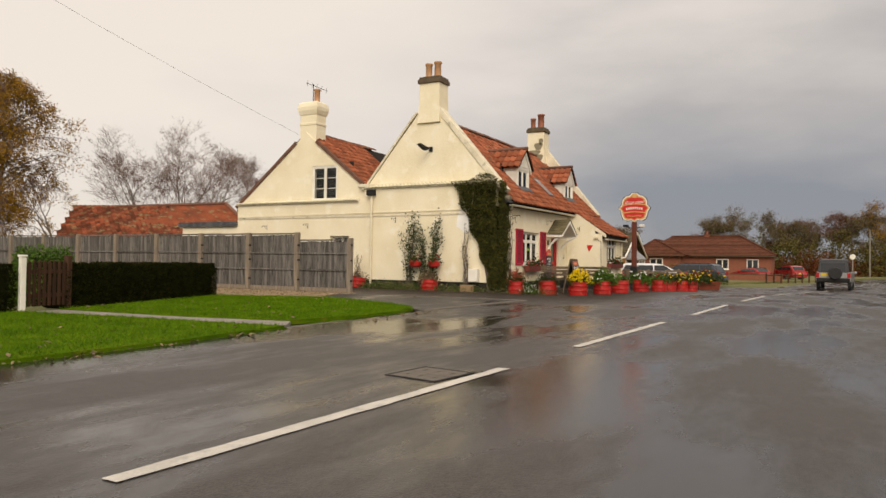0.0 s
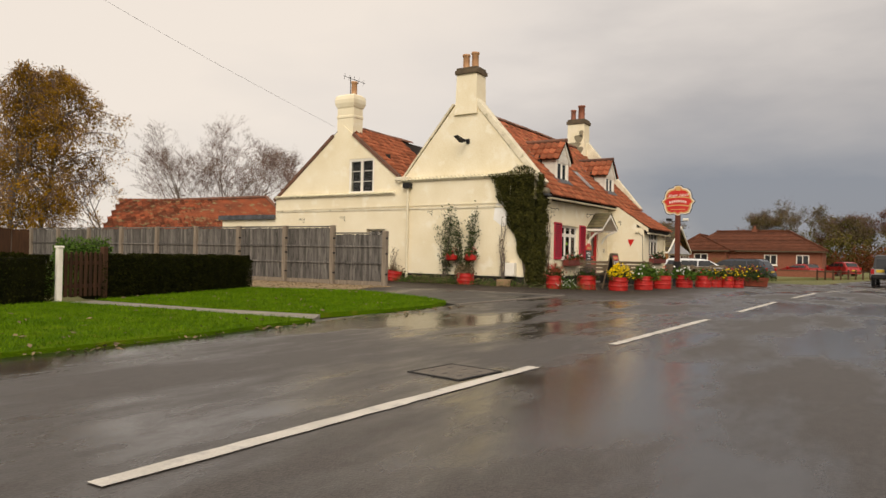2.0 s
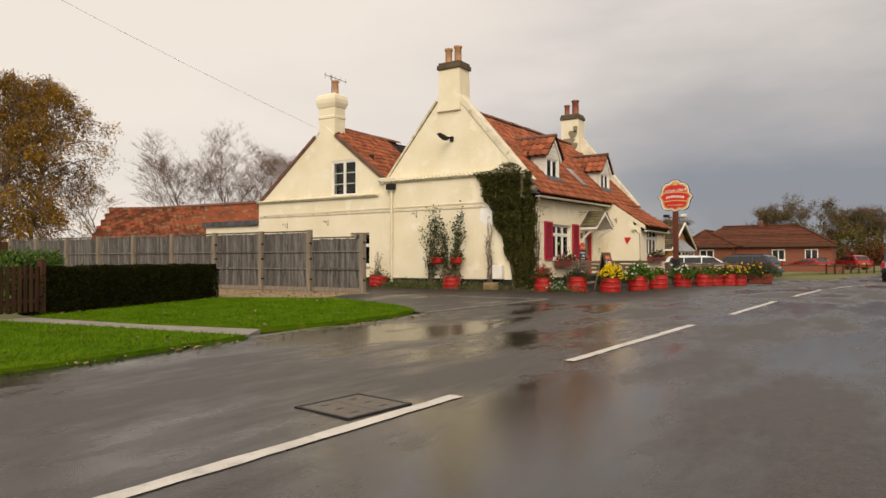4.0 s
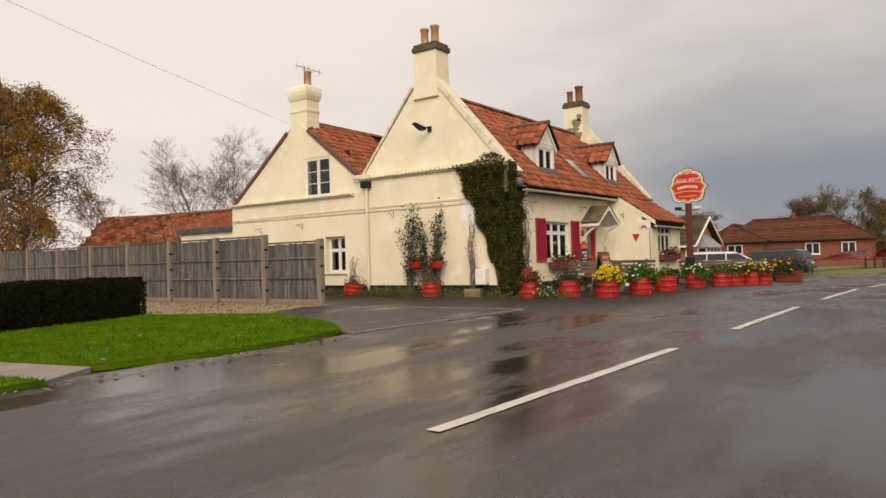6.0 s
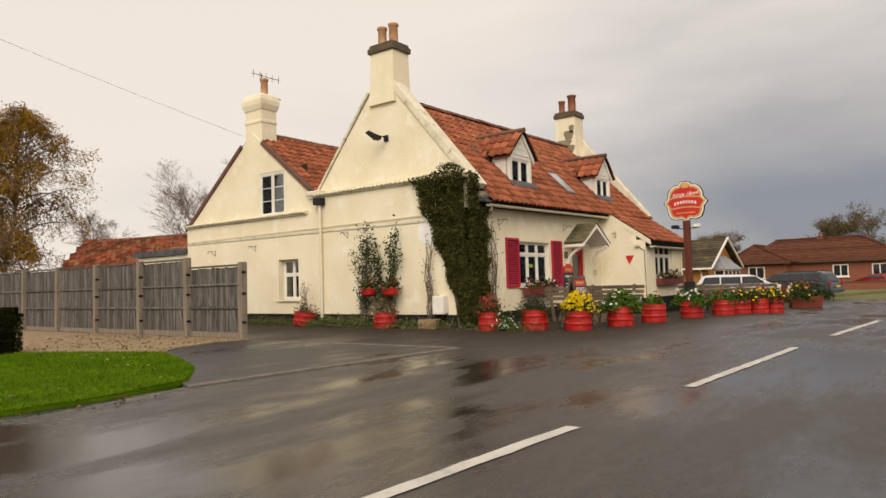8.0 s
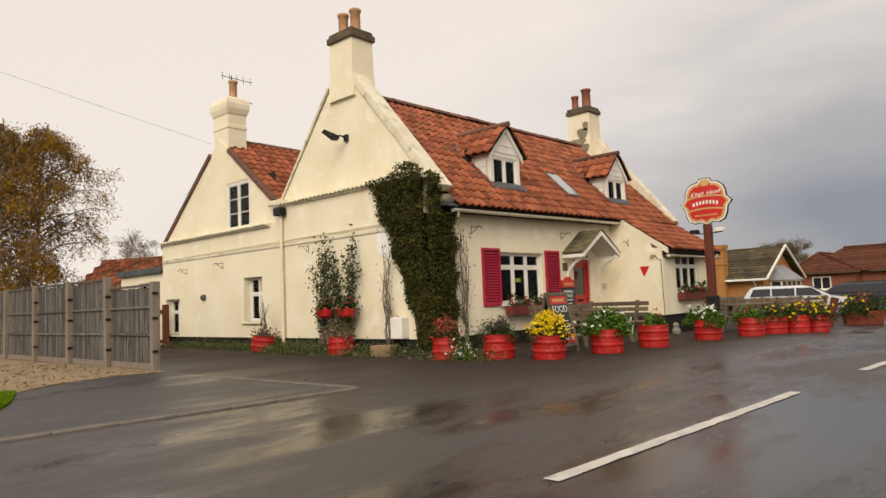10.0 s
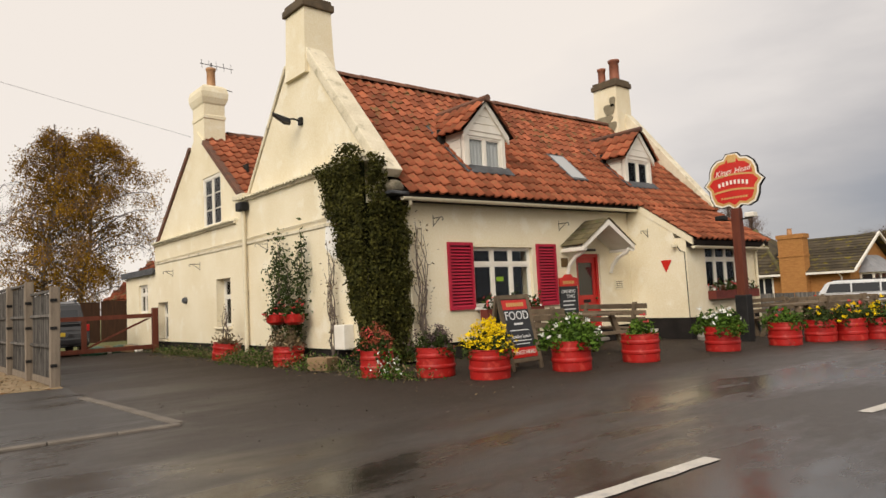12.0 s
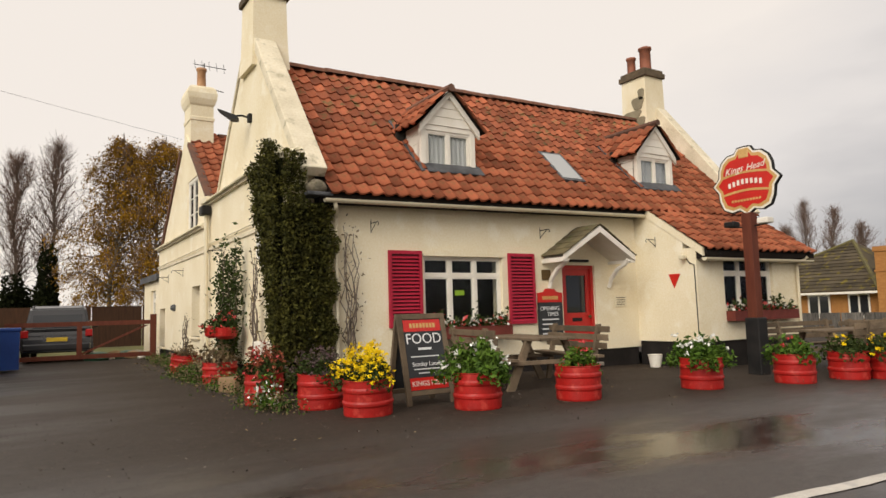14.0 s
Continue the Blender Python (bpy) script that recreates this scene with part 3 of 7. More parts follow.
grit = [(r5.uniform(-4.0, 7.0), r5.uniform(-5.0, -0.6), 0.004, r5.choice((0.5, 0.8, 1.3))) for k in range(2600)] + [(r5.uniform(-3.9, -0.7), r5.uniform(-2.4, 8.0), 0.004, 0.8) for k in range(900)]
tagged(leaves("grit", grit, 0.011, [KERB, SOIL], seed=6, up=3.0, mats=[k % 2 for k in range(len(grit))]), "loose grit on the worn forecourt tarmac", "grit", kind="stuff")

# ---- the pub ----
pub = thing("pub_house", Matrix.Identity(4), "cream rendered village pub with red pantile roofs and tall chimneys", "pub")
RISE = 0.015                      # the old roof climbs a little to the east
EAVE_Y, EAVE_Z, RIDGE_Y, RIDGE_Z = -0.34, 3.05, 2.72, 6.09
SLOPE = (RIDGE_Z - EAVE_Z) / (RIDGE_Y - EAVE_Y)
X_END = 11.55


def roof_z(y):
    return EAVE_Z + (y - EAVE_Y) * SLOPE


# walls
WIN = (2.47, 4.16, 0.93, 2.12)
DOOR = (5.62, 6.5, 0.02, 2.0)
WWIN = (8.55, 10.2, 1.06, 2.1)
WX0, WX1, WY = 7.72, 11.2, -1.52
bm = wall(B(), 0.0, 7.95, 0.3, lambda u: 3.02, [WIN, DOOR], 0.0, 0.32, "y")
part("wall", bm, CREAM, pub)
part("wall", wall(B(), WX0, WX1, 0.42, lambda u: 2.26, [WWIN], WY, WY + 0.3, "y"), CREAM, pub)
bm = wall(B(), WY + 0.3, 0.0, 0.42, lambda u: 2.30 + (u - WY) * 0.62, [], WX0, WX0 + 0.3, "x")
part("wall", bm, CREAM, pub)
part("wall", wall(B(), WY + 0.3, 0.0, 0.42, lambda u: 2.26 + (u - WY) * 0.62, [], WX1 - 0.3, WX1, "x"), CREAM, pub)
part("wall", wall(B(), 7.95, X_END, 0.3, lambda u: 3.05, [], 0.0, 0.3, "y"), CREAM, pub)
part("wall", wall(B(), 0.3, 5.2, 0.0, lambda u: min(roof_z(u), roof_z(2 * RIDGE_Y - u)) + 0.05, [], X_END - 0.3, X_END, "x", (RIDGE_Y,)), CREAM, pub)
part("wall", wall(B(), 0.4, 11.5, 0.0, lambda u: 3.0, [], 5.1, 5.3, "y"), CREAM, pub)
# thick lower gable wall with the rear wing's windows
LWIN = (5.95, 6.83, 0.72, 1.90)
RWIN = (10.5, 11.4, 0.36, 1.45)
part("wall", wall(B(), 0.32, 5.3, 0.3, lambda u: 3.66 + 0.02 * (2.5 - u), [], 0.0, 0.32, "x"), CREAM, pub)
part("wall", wall(B(), 5.3, 11.6, 0.3, lambda u: 3.22, [LWIN, RWIN], 0.0, 0.32, "x"), CREAM, pub)
part("wall", wall(B(), 0.32, 6.0, 0.3, lambda u: 3.0, [], 11.4, 11.6, "y"), CREAM, pub)
# plinth
bm = box(box(B(), 0.02, 7.7, 0.03, 0.3, -0.12, 0.3), 0.03, 0.3, 0.3, 11.57, 0.0, 0.3)
box(box(box(bm, WX0 + 0.03, WX1 - 0.02, WY + 0.04, WY + 0.3, -0.3, 0.42), WX0 + 0.03, WX0 + 0.3, WY + 0.3, 0.0, -0.3, 0.42), WX1 - 0.3, WX1 - 0.03, WY + 0.3, 0.0, -0.3, 0.42)
part("plinth", bm, PLINTH, pub, "black painted plinth")
# upper gables
GX = 0.24


def main_top(u):
    return min(3.72 + (u - 0.12) * 1.175, 3.85 + (5.22 - u) * 1.175)


part("gable", wall(B(), 0.12, 5.22, 3.0, lambda u: min(main_top(u), 6.5), [], GX, GX + 0.4, "x", (2.42, 2.55, 2.72, 2.95)), CREAM, pub)
UWIN = (6.58, 7.80, 3.26, 4.60)


def rear_top(u):
    return min(3.86 + (u - 5.45) * 0.785, 3.20 + (11.62 - u) * 0.785)


part("gable", wall(B(), 5.3, 11.62, 3.22, rear_top, [UWIN], 0.08, 0.36, "x", (8.1, 8.12)), CREAM, pub)
# coping bands on the main gable
for y0, z0, y1, z1 in ((-0.20, 3.38, 2.4, 6.42), (5.3, 3.82, 3.22, 6.3)):
    d = Vector((0, y1 - y0, z1 - z0))
    m = Matrix.Translation((GX - 0.035, y0, z0)) @ Matrix.Rotation(math.atan2(d.z, d.y), 4, "X")
    bm = box(B(), 0, 0.42, 0, d.length, -0.09 if y0 < 1 else -0.02, 0.10 if y0 < 1 else 0.06, None, 0.02)
    if y0 > 1:
        bmesh.ops.scale(bm, vec=(1, 1, -1), verts=bm.verts)
    bmesh.ops.transform(bm, matrix=m, verts=bm.verts)
    part("coping", bm, CREAM_OLD, pub, "worn cream rendered coping")
# drip courses of small tiles over the thick lower walls
TILE_CREAM = material("painted_drip_tile", (0.76, 0.70, 0.52), (0.60, 0.54, 0.38), 0.8, 3, 0.4, 40, c=(0.40, 0.35, 0.22), vary="object", amount=0.12)
drip_me = None


def drip_course(y0, y1, z, dz, parent, depth):
    global drip_me
    k = int((y1 - y0) / 0.155)
    for i in range(k):
        if drip_me is None:
            b3 = B()
            pr = [(-0.08, 0.0), (-0.05, 0.035), (0.0, 0.05), (0.05, 0.035), (0.08, 0.0)]
            lo = [b3.verts.new((-0.13, a, c - 0.09)) for a, c in pr]
            hi = [b3.verts.new((0.30, a, c + 0.03)) for a, c in pr]
            lo2 = [b3.verts.new((-0.13, a, c - 0.115)) for a, c in pr]
            for j in range(4):
                b3.faces.new((lo[j], lo[j + 1], hi[j + 1], hi[j]))
                b3.faces.new((lo2[j], lo2[j + 1], lo[j + 1], lo[j]))
            ob = part("drip_tile", b3, TILE_CREAM, parent, smooth=False)
            drip_me = ob.data
        else:
            ob = new("drip_tile", drip_me)
            ob.parent = parent
        ob.matrix_basis = pose(0.0, y0 + 0.155 * (i + 0.5), z + dz * i / k + rng.uniform(-0.006, 0.006), 0, 0, rng.uniform(-2, 2))


ledge = part("ledge", box(box(B(), -0.06, 0.3, -0.02, 5.38, 3.60, 3.68), -0.06, 0.14, 5.5, 11.62, 3.16, 3.24), CREAM_OLD, pub, "stained cream ledge")
drip_course(-0.05, 5.3, 3.74, -0.02, ledge, 0.3)
drip_course(5.55, 11.6, 3.29, 0.0, ledge, 0.15)
# string line and cable along the lower gable wall
part("string_course", box(B(), -0.03, 0.0, 0.9, 11.55, 2.60, 2.66), CREAM_OLD, pub)
bm = tube(B(), [(-0.05, 11.5, 2.68), (-0.05, 1.0, 2.76), (-0.05, 0.85, 2.80), (-0.05, 0.8, 3.35)], 0.014)
part("conduit", bm, OFFW, pub)

part("render_patch", prism(B(), [(0.75, 2.1), (1.1, 1.95), (1.45, 2.2), (1.4, 2.62), (1.2, 3.0), (0.9, 3.05), (0.72, 2.7)], -0.008, 0.002, "x"), material("fresh_white_render", (0.82, 0.80, 0.76), (0.74, 0.71, 0.66), 0.9, 3, 0.3, 30), pub, "pale patch of newer render")

# roof slabs under the tiles
bm = prism(B(), [(EAVE_Y, EAVE_Z - 0.03), (RIDGE_Y, RIDGE_Z - 0.03), (2 * RIDGE_Y - EAVE_Y, EAVE_Z - 0.03), (2 * RIDGE_Y - EAVE_Y, EAVE_Z - 0.15), (RIDGE_Y, RIDGE_Z - 0.15), (EAVE_Y, EAVE_Z - 0.15)], 0.55, X_END + 0.1, "x")
for v in bm.verts:
    v.co.z += RISE * v.co.x
roof = part("roof", bm, UNDER, pub, "steep red clay pantile roof with mossy patches")
WE_Y, WE_Z = WY - 0.22, 2.22
bm = prism(B(), [(WE_Y, WE_Z - 0.03), (EAVE_Y + 0.1, 3.22), (EAVE_Y + 0.1, 3.08), (WE_Y, WE_Z - 0.13)], WX0 + 0.05, WX1 + 0.25, "x")
wing_roof = part("roof", bm, UNDER, pub, "lower red pantile roof over the front wing")
part("verge_board", prism(B(), [(WE_Y + 0.05, WE_Z - 0.14), (EAVE_Y + 0.1, 3.07), (EAVE_Y + 0.1, 3.25), (WE_Y + 0.05, WE_Z + 0.02)], WX0 - 0.012, WX0 + 0.046, "x"), CREAM, wing_roof, "cream rendered verge")
RW_Y, RW_Z = 8.1, 5.92
bm = prism(B(), [(5.3, 3.70), (RW_Y, RW_Z), (11.75, 3.02), (11.75, 2.92), (RW_Y, RW_Z - 0.12), (5.3, 3.58)], 0.1, 6.0, "x")
rear_roof = part("roof", bm, UNDER, pub, "orange-red pantile roof of the rear wing")

# pantiles
tile_mesh = {}


def pantile_shape(w, l):
    """S-shaped clay tile: a flat trough and a round roll, with a thick lower edge."""
    prof = [(0.0, 0.012), (0.22, 0.0), (0.46, 0.006), (0.62, 0.030), (0.76, 0.050), (0.90, 0.045), (1.04, 0.014)]
    v, f = [], []
    for y, lift in ((0.0, 0.034), (l, 0.0)):
        for a, h in prof:
            v.append((a * w, y, h + lift))
    for a, h in prof:
        v.append((a * w, 0.0, h + 0.002))
    k = len(prof)
    for j in range(k - 1):
        f.append((j, j + 1, k + j + 1, k + j))
        f.append((2 * k + j, 2 * k + j + 1, j + 1, j))
    return v, f


def tile_roof(parent, origin, across, up, n_across, n_up, w, gauge, skip=None, singles=300, seed=1, joined=None):
    """Lays pantiles row by row from the eave; the first ones are single pieces, the rest are joined."""
    across, up = Vector(across).normalized(), Vector(up).normalized()
    nrm = across.cross(up)
    if nrm.z < 0:
        nrm = -nrm
    V, Fs = pantile_shape(w, gauge * 1.18)
    rr = random.Random(seed)
    jv, jf = [], []
    count = 0
    for r in range(n_up):
        for c in range(n_across):
            o = Vector(origin) + across * (c * w) + up * (r * gauge)
            if skip and skip(o + across * w * 0.5 + up * gauge * 0.5):
                continue
            m = Matrix((across, up, nrm)).transposed().to_4x4()
            m.translation = o + nrm * (0.012 + rr.uniform(-0.004, 0.006))
            m = m @ Matrix.Rotation(rr.uniform(-0.022, 0.022), 4, "Z") @ Matrix.Rotation(rr.uniform(-0.012, 0.02), 4, "X")
            if count < singles:
                if (w, gauge) not in tile_mesh:
                    me = bpy.data.meshes.new("pantile")
                    me.from_pydata(V, [], Fs)
                    me.materials.append(TILE)
                    me.polygons.foreach_set("use_smooth", [k % 2 == 0 for k in range(len(me.polygons))])
                    tile_mesh[(w, gauge)] = me
                ob = new("pantile", tile_mesh[(w, gauge)])
                ob.parent = parent
                ob.matrix_basis = m
            else:
                b0 = len(jv)
                jv.extend(tuple(m @ Vector(p)) for p in V)
                jf.extend(tuple(b0 + q for q in f) for f in Fs)
            count += 1
    if jv:
        tagged(raw("tiling", jv, jf, joined or TILE_J, parent), "weathered red clay pantiles", kind="stuff")


DORM = [(2.66, 3.84), (8.26, 9.44)]          # dormer fronts, x from and to
SKY = (5.92, 6.56, 0.24, 1.0)


def main_skip(p):
    for a, b2 in DORM:
        if a - 0.02 < p.x < b2 + 0.02 and 0.13 < p.y < 1.12:
            return True
        mid = (a + b2) / 2
        if 1.12 <= p.y < 1.74 and abs(p.x - mid) < 0.66 * (1.74 - p.y) / 0.62:
            return True
    return SKY[0] < p.x < SKY[1] and SKY[2] < p.y < SKY[3]


SL = math.hypot(RIDGE_Y - EAVE_Y, RIDGE_Z - EAVE_Z)
upv = (0, RIDGE_Y - EAVE_Y, RIDGE_Z - EAVE_Z)
tile_roof(roof, (0.62, EAVE_Y - 0.05, EAVE_Z - 0.05 + RISE * 0.6), (1, 0, RISE), upv, 47, 15, 0.233, SL / 15, main_skip, 300, 1)
tile_roof(wing_roof, (WX0 - 0.02, WE_Y - 0.05, WE_Z - 0.04), (1, 0, 0), (0, EAVE_Y + 0.12 - WE_Y, 3.24 - WE_Z), 15, 6, 0.249, 0.282, None, 300, 2)
tile_roof(rear_roof, (0.12, 5.28, 3.74), (1, 0, 0), (0, RW_Y - 5.3, RW_Z - 3.70), 14, 12, 0.249, 0.30, None, 168, 3)
tile_roof(rear_roof, (0.12, 11.78, 3.06), (1, 0, 0), (0, RW_Y - 11.75, RW_Z - 3.02), 8, 15, 0.249, 0.30, None, 0, 4)
ridge_me = None
for x0, x1, y, z, rise, par in ((0.95, X_END - 0.3, RIDGE_Y, RIDGE_Z, RISE, roof), (0.9, 5.0, RW_Y, RW_Z, 0, rear_roof)):
    k = int((x1 - x0) / 0.42)
    for i in range(k):
        if ridge_me is None:
            bm = B()
            rings = []
            for xx, s in ((0, 1.08), (0.44, 1.0)):
                rings.append([bm.verts.new((xx, 0.13 * s * math.cos(a), 0.11 * s * math.sin(a) - 0.03)) for a in [math.pi * j / 6 for j in range(7)]])
            for j in range(6):
                bm.faces.new((rings[0][j], rings[0][j + 1], rings[1][j + 1], rings[1][j]))
            ob = part("ridge_tile", bm, RIDGE, par)
            ridge_me = ob.data
        else:
            ob = new("ridge_tile", ridge_me)
            ob.parent = par
        x = x0 + 0.42 * i
        ob.matrix_basis = pose(x, y + rng.uniform(-0.01, 0.01), z + 0.045 + rise * x + rng.uniform(-0.006, 0.006), 0, -rise * 57, rng.uniform(-1, 1))
# verge of the rear gable
for y0, z0, y1, z1 in ((5.42, 3.82, 7.62, 5.56), (11.75, 3.10, 8.6, 5.58)):
    d = Vector((0, y1 - y0, z1 - z0))
    bm = box(B(), 0, 0.16, 0, d.length, -0.05, 0.07, None, 0.01)
    if y0 > 8:
        bmesh.ops.scale(bm, vec=(1, 1, -1), verts=bm.verts)
    bmesh.ops.transform(bm, matrix=Matrix.Translation((0.02, y0, z0)) @ Matrix.Rotation(math.atan2(d.z, d.y), 4, "X"), verts=bm.verts)
    part("verge", bm, RIDGE, rear_roof, "dark mossy verge tiles")
# far gable coping
for y0, z0, y1, z1 in ((-0.3, 3.25, 2.32, 6.52),):
    d = Vector((0, y1 - y0, z1 - z0))
    bm = box(B(), 0, 0.36, 0, d.length, -0.45, 0.12, None, 0.02)
    bmesh.ops.transform(bm, matrix=Matrix.Translation((X_END - 0.2, y0, z0)) @ Matrix.Rotation(math.atan2(d.z, d.y), 4, "X"), verts=bm.verts)
    part("coping", bm, CREAM_OLD, pub, "worn cream coping")


# chimneys
def chimney(x0, x1, y0, y1, z0, z1, cap, pots, bulge=False, label=""):
    if bulge:
        prof = [(0.0, z0), (0.0, z1 - 0.95), (0.02, z1 - 0.93), (0.02, z1 - 0.85), (0.0, z1 - 0.83), (0.0, z1 - 0.55), (0.03, z1 - 0.50), (0.075, z1 - 0.36), (0.085, z1 - 0.22), (0.05, z1 - 0.08), (-0.03, z1 - 0.01), (-0.14, z1)]
    else:
        prof = [(0.05, z0), (0.02, z0 + 0.5), (0.0, z1)]
    bm = B()
    rings = [[bm.verts.new(p + (z,)) for p in ((x0 - o, y0 - o), (x1 + o, y0 - o), (x1 + o, y1 + o), (x0 - o, y1 + o))] for o, z in prof]
    for a, b3 in zip(rings, rings[1:]):
        for i in range(4):
            bm.faces.new((a[i], a[(i + 1) % 4], b3[(i + 1) % 4], b3[i]))
    bm.faces.new(rings[-1])
    bm.faces.new(rings[0][::-1])
    ch = part("chimney", bm, CREAM, pub, label or "cream rendered chimney stack")
    top = z1
    if cap:
        part("chimney_cap", box(box(B(), x0 - 0.06, x1 + 0.06, y0 - 0.06, y1 + 0.06, z1, z1 + 0.15, None, 0.02), x0 - 0.02, x1 + 0.02, y0 - 0.02, y1 + 0.02, z1 + 0.15, z1 + 0.24, None, 0.02), CAP, ch, "dark mossy chimney cap")
        top = z1 + 0.23
    for px, py, h, r, mm in pots:
        bm = lathe(B(), [(r * 1.1, 0), (r * 0.95, 0.06), (r * 0.92, h - 0.08), (r * 1.12, h - 0.06), (r * 1.12, h), (r * 0.8, h), (r * 0.78, h - 0.2)], 16, Matrix.Translation((px, py, top)))
        part("chimney_pot", bm, mm, ch, smooth=True)
    return ch


chimney(0.20, 0.84, 2.30, 3.10, 5.9, 7.31, True, [(0.44, 2.86, 0.52, 0.125, POT), (0.58, 2.58, 0.60, 0.13, POT)])
chimney(10.98, 11.70, 2.28, 3.12, 5.6, 7.47, True, [(11.2, 2.92, 0.50, 0.125, POT_D), (11.4, 2.58, 0.72, 0.165, POT_D)], label="cream chimney stack with bare grey patches")
rear_ch = chimney(0.11, 0.68, 7.66, 8.46, 5.3, 7.18, False, [(0.42, 7.9, 0.52, 0.12, POT)], True, "cream chimney stack with a rounded head")
aerial = part("aerial", tube(B(), [(0.55, 8.2, 7.1), (0.55, 8.2, 7.98)], 0.016), BLACK, rear_ch, "thin television aerial")
part("boom", tube(B(), [(0.30, 8.36, 7.98), (1.05, 7.88, 7.78)], 0.010), BLACK, aerial)
for k in range(5):
    q = Vector((0.34, 8.33, 7.97)).lerp(Vector((1.0, 7.91, 7.80)), k / 4)
    part("element", tube(B(), [q + Vector((0.02, 0.03, -0.11)), q - Vector((0.02, 0.03, -0.11))], 0.006), BLACK, aerial)
part("bracket", tube(B(), [(0.5, 8.1, 7.3), (0.95, 7.75, 7.1)], 0.012), BLACK, aerial)
PATCH = material("bare_grey_render", (0.20, 0.17, 0.11), (0.28, 0.24, 0.16), 0.9, 3, 0.5, 30)
bm = B()
for y, z, ry, rz in ((2.55, 6.75, 0.2, 0.22), (2.75, 6.45, 0.3, 0.16), (2.5, 6.2, 0.18, 0.2), (2.42, 6.98, 0.1, 0.2)):
    prism(bm, [(y + ry * math.cos(a) * (1 + 0.2 * math.sin(3 * a)), z + rz * math.sin(a) * (1 + 0.25 * math.cos(2 * a))) for a in [k * math.pi / 8 for k in range(16)]], 10.945, 10.965, "x")
part("bare_patch", bm, PATCH, pub, "bare grey render where paint has come off")


# dormers
def dormer(x0, x1):
    mid, zw = (x0 + x1) / 2, RISE * x0
    fy, zb, ze, za = 0.30, 3.65 + zw * 0.5, 4.53 + zw * 0.5, 5.17 + zw * 0.5
    d = part("dormer", wall(B(), x0, x1, zb, lambda u: ze + (za - ze) * (1 - abs(u - mid) / (mid - x0)) * 0.93, [(x0 + 0.1, x1 - 0.1, zb + 0.10, ze - 0.08)], fy, fy + 0.12, "y", (mid,)), WHITE, pub, "cream boarded dormer with a two-light casement")
    # boarded cheeks
    for xx in (x0, x1 - 0.06):
        for k in range(5):
            z = zb + 0.02 + k * (ze - zb) / 5
            yb = EAVE_Y + (z - RISE * x0 - EAVE_Z) / SLOPE + 0.12
            bm = prism(B(), [(fy + 0.1, z), (max(yb, fy + 0.12), z), (max(yb, fy + 0.12) + (ze - zb) / 5 / SLOPE, z + (ze - zb) / 5 - 0.008), (fy + 0.1, z + (ze - zb) / 5 - 0.008)], xx, xx + 0.06, "x")
            part("cheek_board", bm, WHITE, d)
    for k in range(3):
        z = ze + 0.02 + k * 0.17
        hw = (mid - x0) * (1 - (z - ze) / (za - ze)) - 0.02
        hw2 = (mid - x0) * (1 - (z + 0.16 - ze) / (za - ze)) - 0.02
        if hw2 > 0:
            part("gable_board", prism(B(), [(mid - hw, z), (mid + hw, z), (mid + hw2, z + 0.155), (mid - hw2, z + 0.155)], fy - 0.018, fy, "y"), WHITE, d)
    for s in (-1, 1):
        b4 = prism(B(), [(mid, za + 0.07), (mid + s * (mid - x0 + 0.07), ze - 0.02), (mid + s * (mid - x0 + 0.07), ze - 0.17), (mid, za - 0.07)], fy - 0.07, fy - 0.02, "y")
        part("bargeboard", b4, WHITE, d)
        yb = EAVE_Y + (za - zw - EAVE_Z) / SLOPE
        ye = EAVE_Y + (ze - 0.06 - zw - EAVE_Z) / SLOPE
        bm = B()
        q = [bm.verts.new(p) for p in ((mid, fy - 0.14, za + 0.06), (mid, yb + 0.05, za + 0.06), (mid + s * (mid - x0 + 0.15), ye + 0.05, ze - 0.06), (mid + s * (mid - x0 + 0.15), fy - 0.14, ze - 0.06))]
        bm.faces.new(q)
        bmesh.ops.solidify(bm, geom=bm.faces, thickness=0.05)
        part("dormer_roof", bm, UNDER, d)
        along, upd = Vector((0, 1, 0)), Vector((-s * (mid - x0 + 0.15), 0, za - ze + 0.12))
        o = Vector((mid + s * (mid - x0 + 0.17), fy - 0.15, ze - 0.06))
        tile_roof(d, o, along, upd, 6, 3, 0.249, 0.31, lambda p: p.z < roof_z(p.y) + RISE * p.x - 0.02, 60, 9)
    bm = tube(B(), [(mid, fy - 0.16, za + 0.09), (mid, yb + 0.1, za + 0.09)], 0.075, 0.075, 8)
    part("ridge_tile", bm, RIDGE, d)
    # lead flashing at the foot and sides
    bm = B()
    prism(bm, [(x0 - 0.1, zb - 0.16), (x1 + 0.1, zb - 0.16), (x1 + 0.1, zb + 0.0), (x0 - 0.1, zb + 0.0)], fy - 0.16, fy + 0.02, "y")
    for v in bm.verts:
        v.co.z = roof_z(v.co.y) + RISE * v.co.x + (0.085 if v.co.z < zb - 0.05 else 0.105)
    part("flashing", bm, LEAD, d, "grey lead flashing")
    for s in (x0 - 0.09, x1 + 0.0):
        bm = B()
        prism(bm, [(fy - 0.1, 0), (1.4, 0), (1.4, 0.1), (fy - 0.1, 0.1)], s, s + 0.09, "x")
        for v in bm.verts:
            v.co.z = roof_z(v.co.y) + RISE * v.co.x + 0.03 + v.co.z * 0.5
        part("flashing", bm, LEAD, d)
    wx0, wx1, wz0, wz1 = x0 + 0.1, x1 - 0.1, zb + 0.10, ze - 0.08
    casement(pub, wx0, wx1, wz0, wz1, fy + 0.02, "y", 2, None, curtain=True)
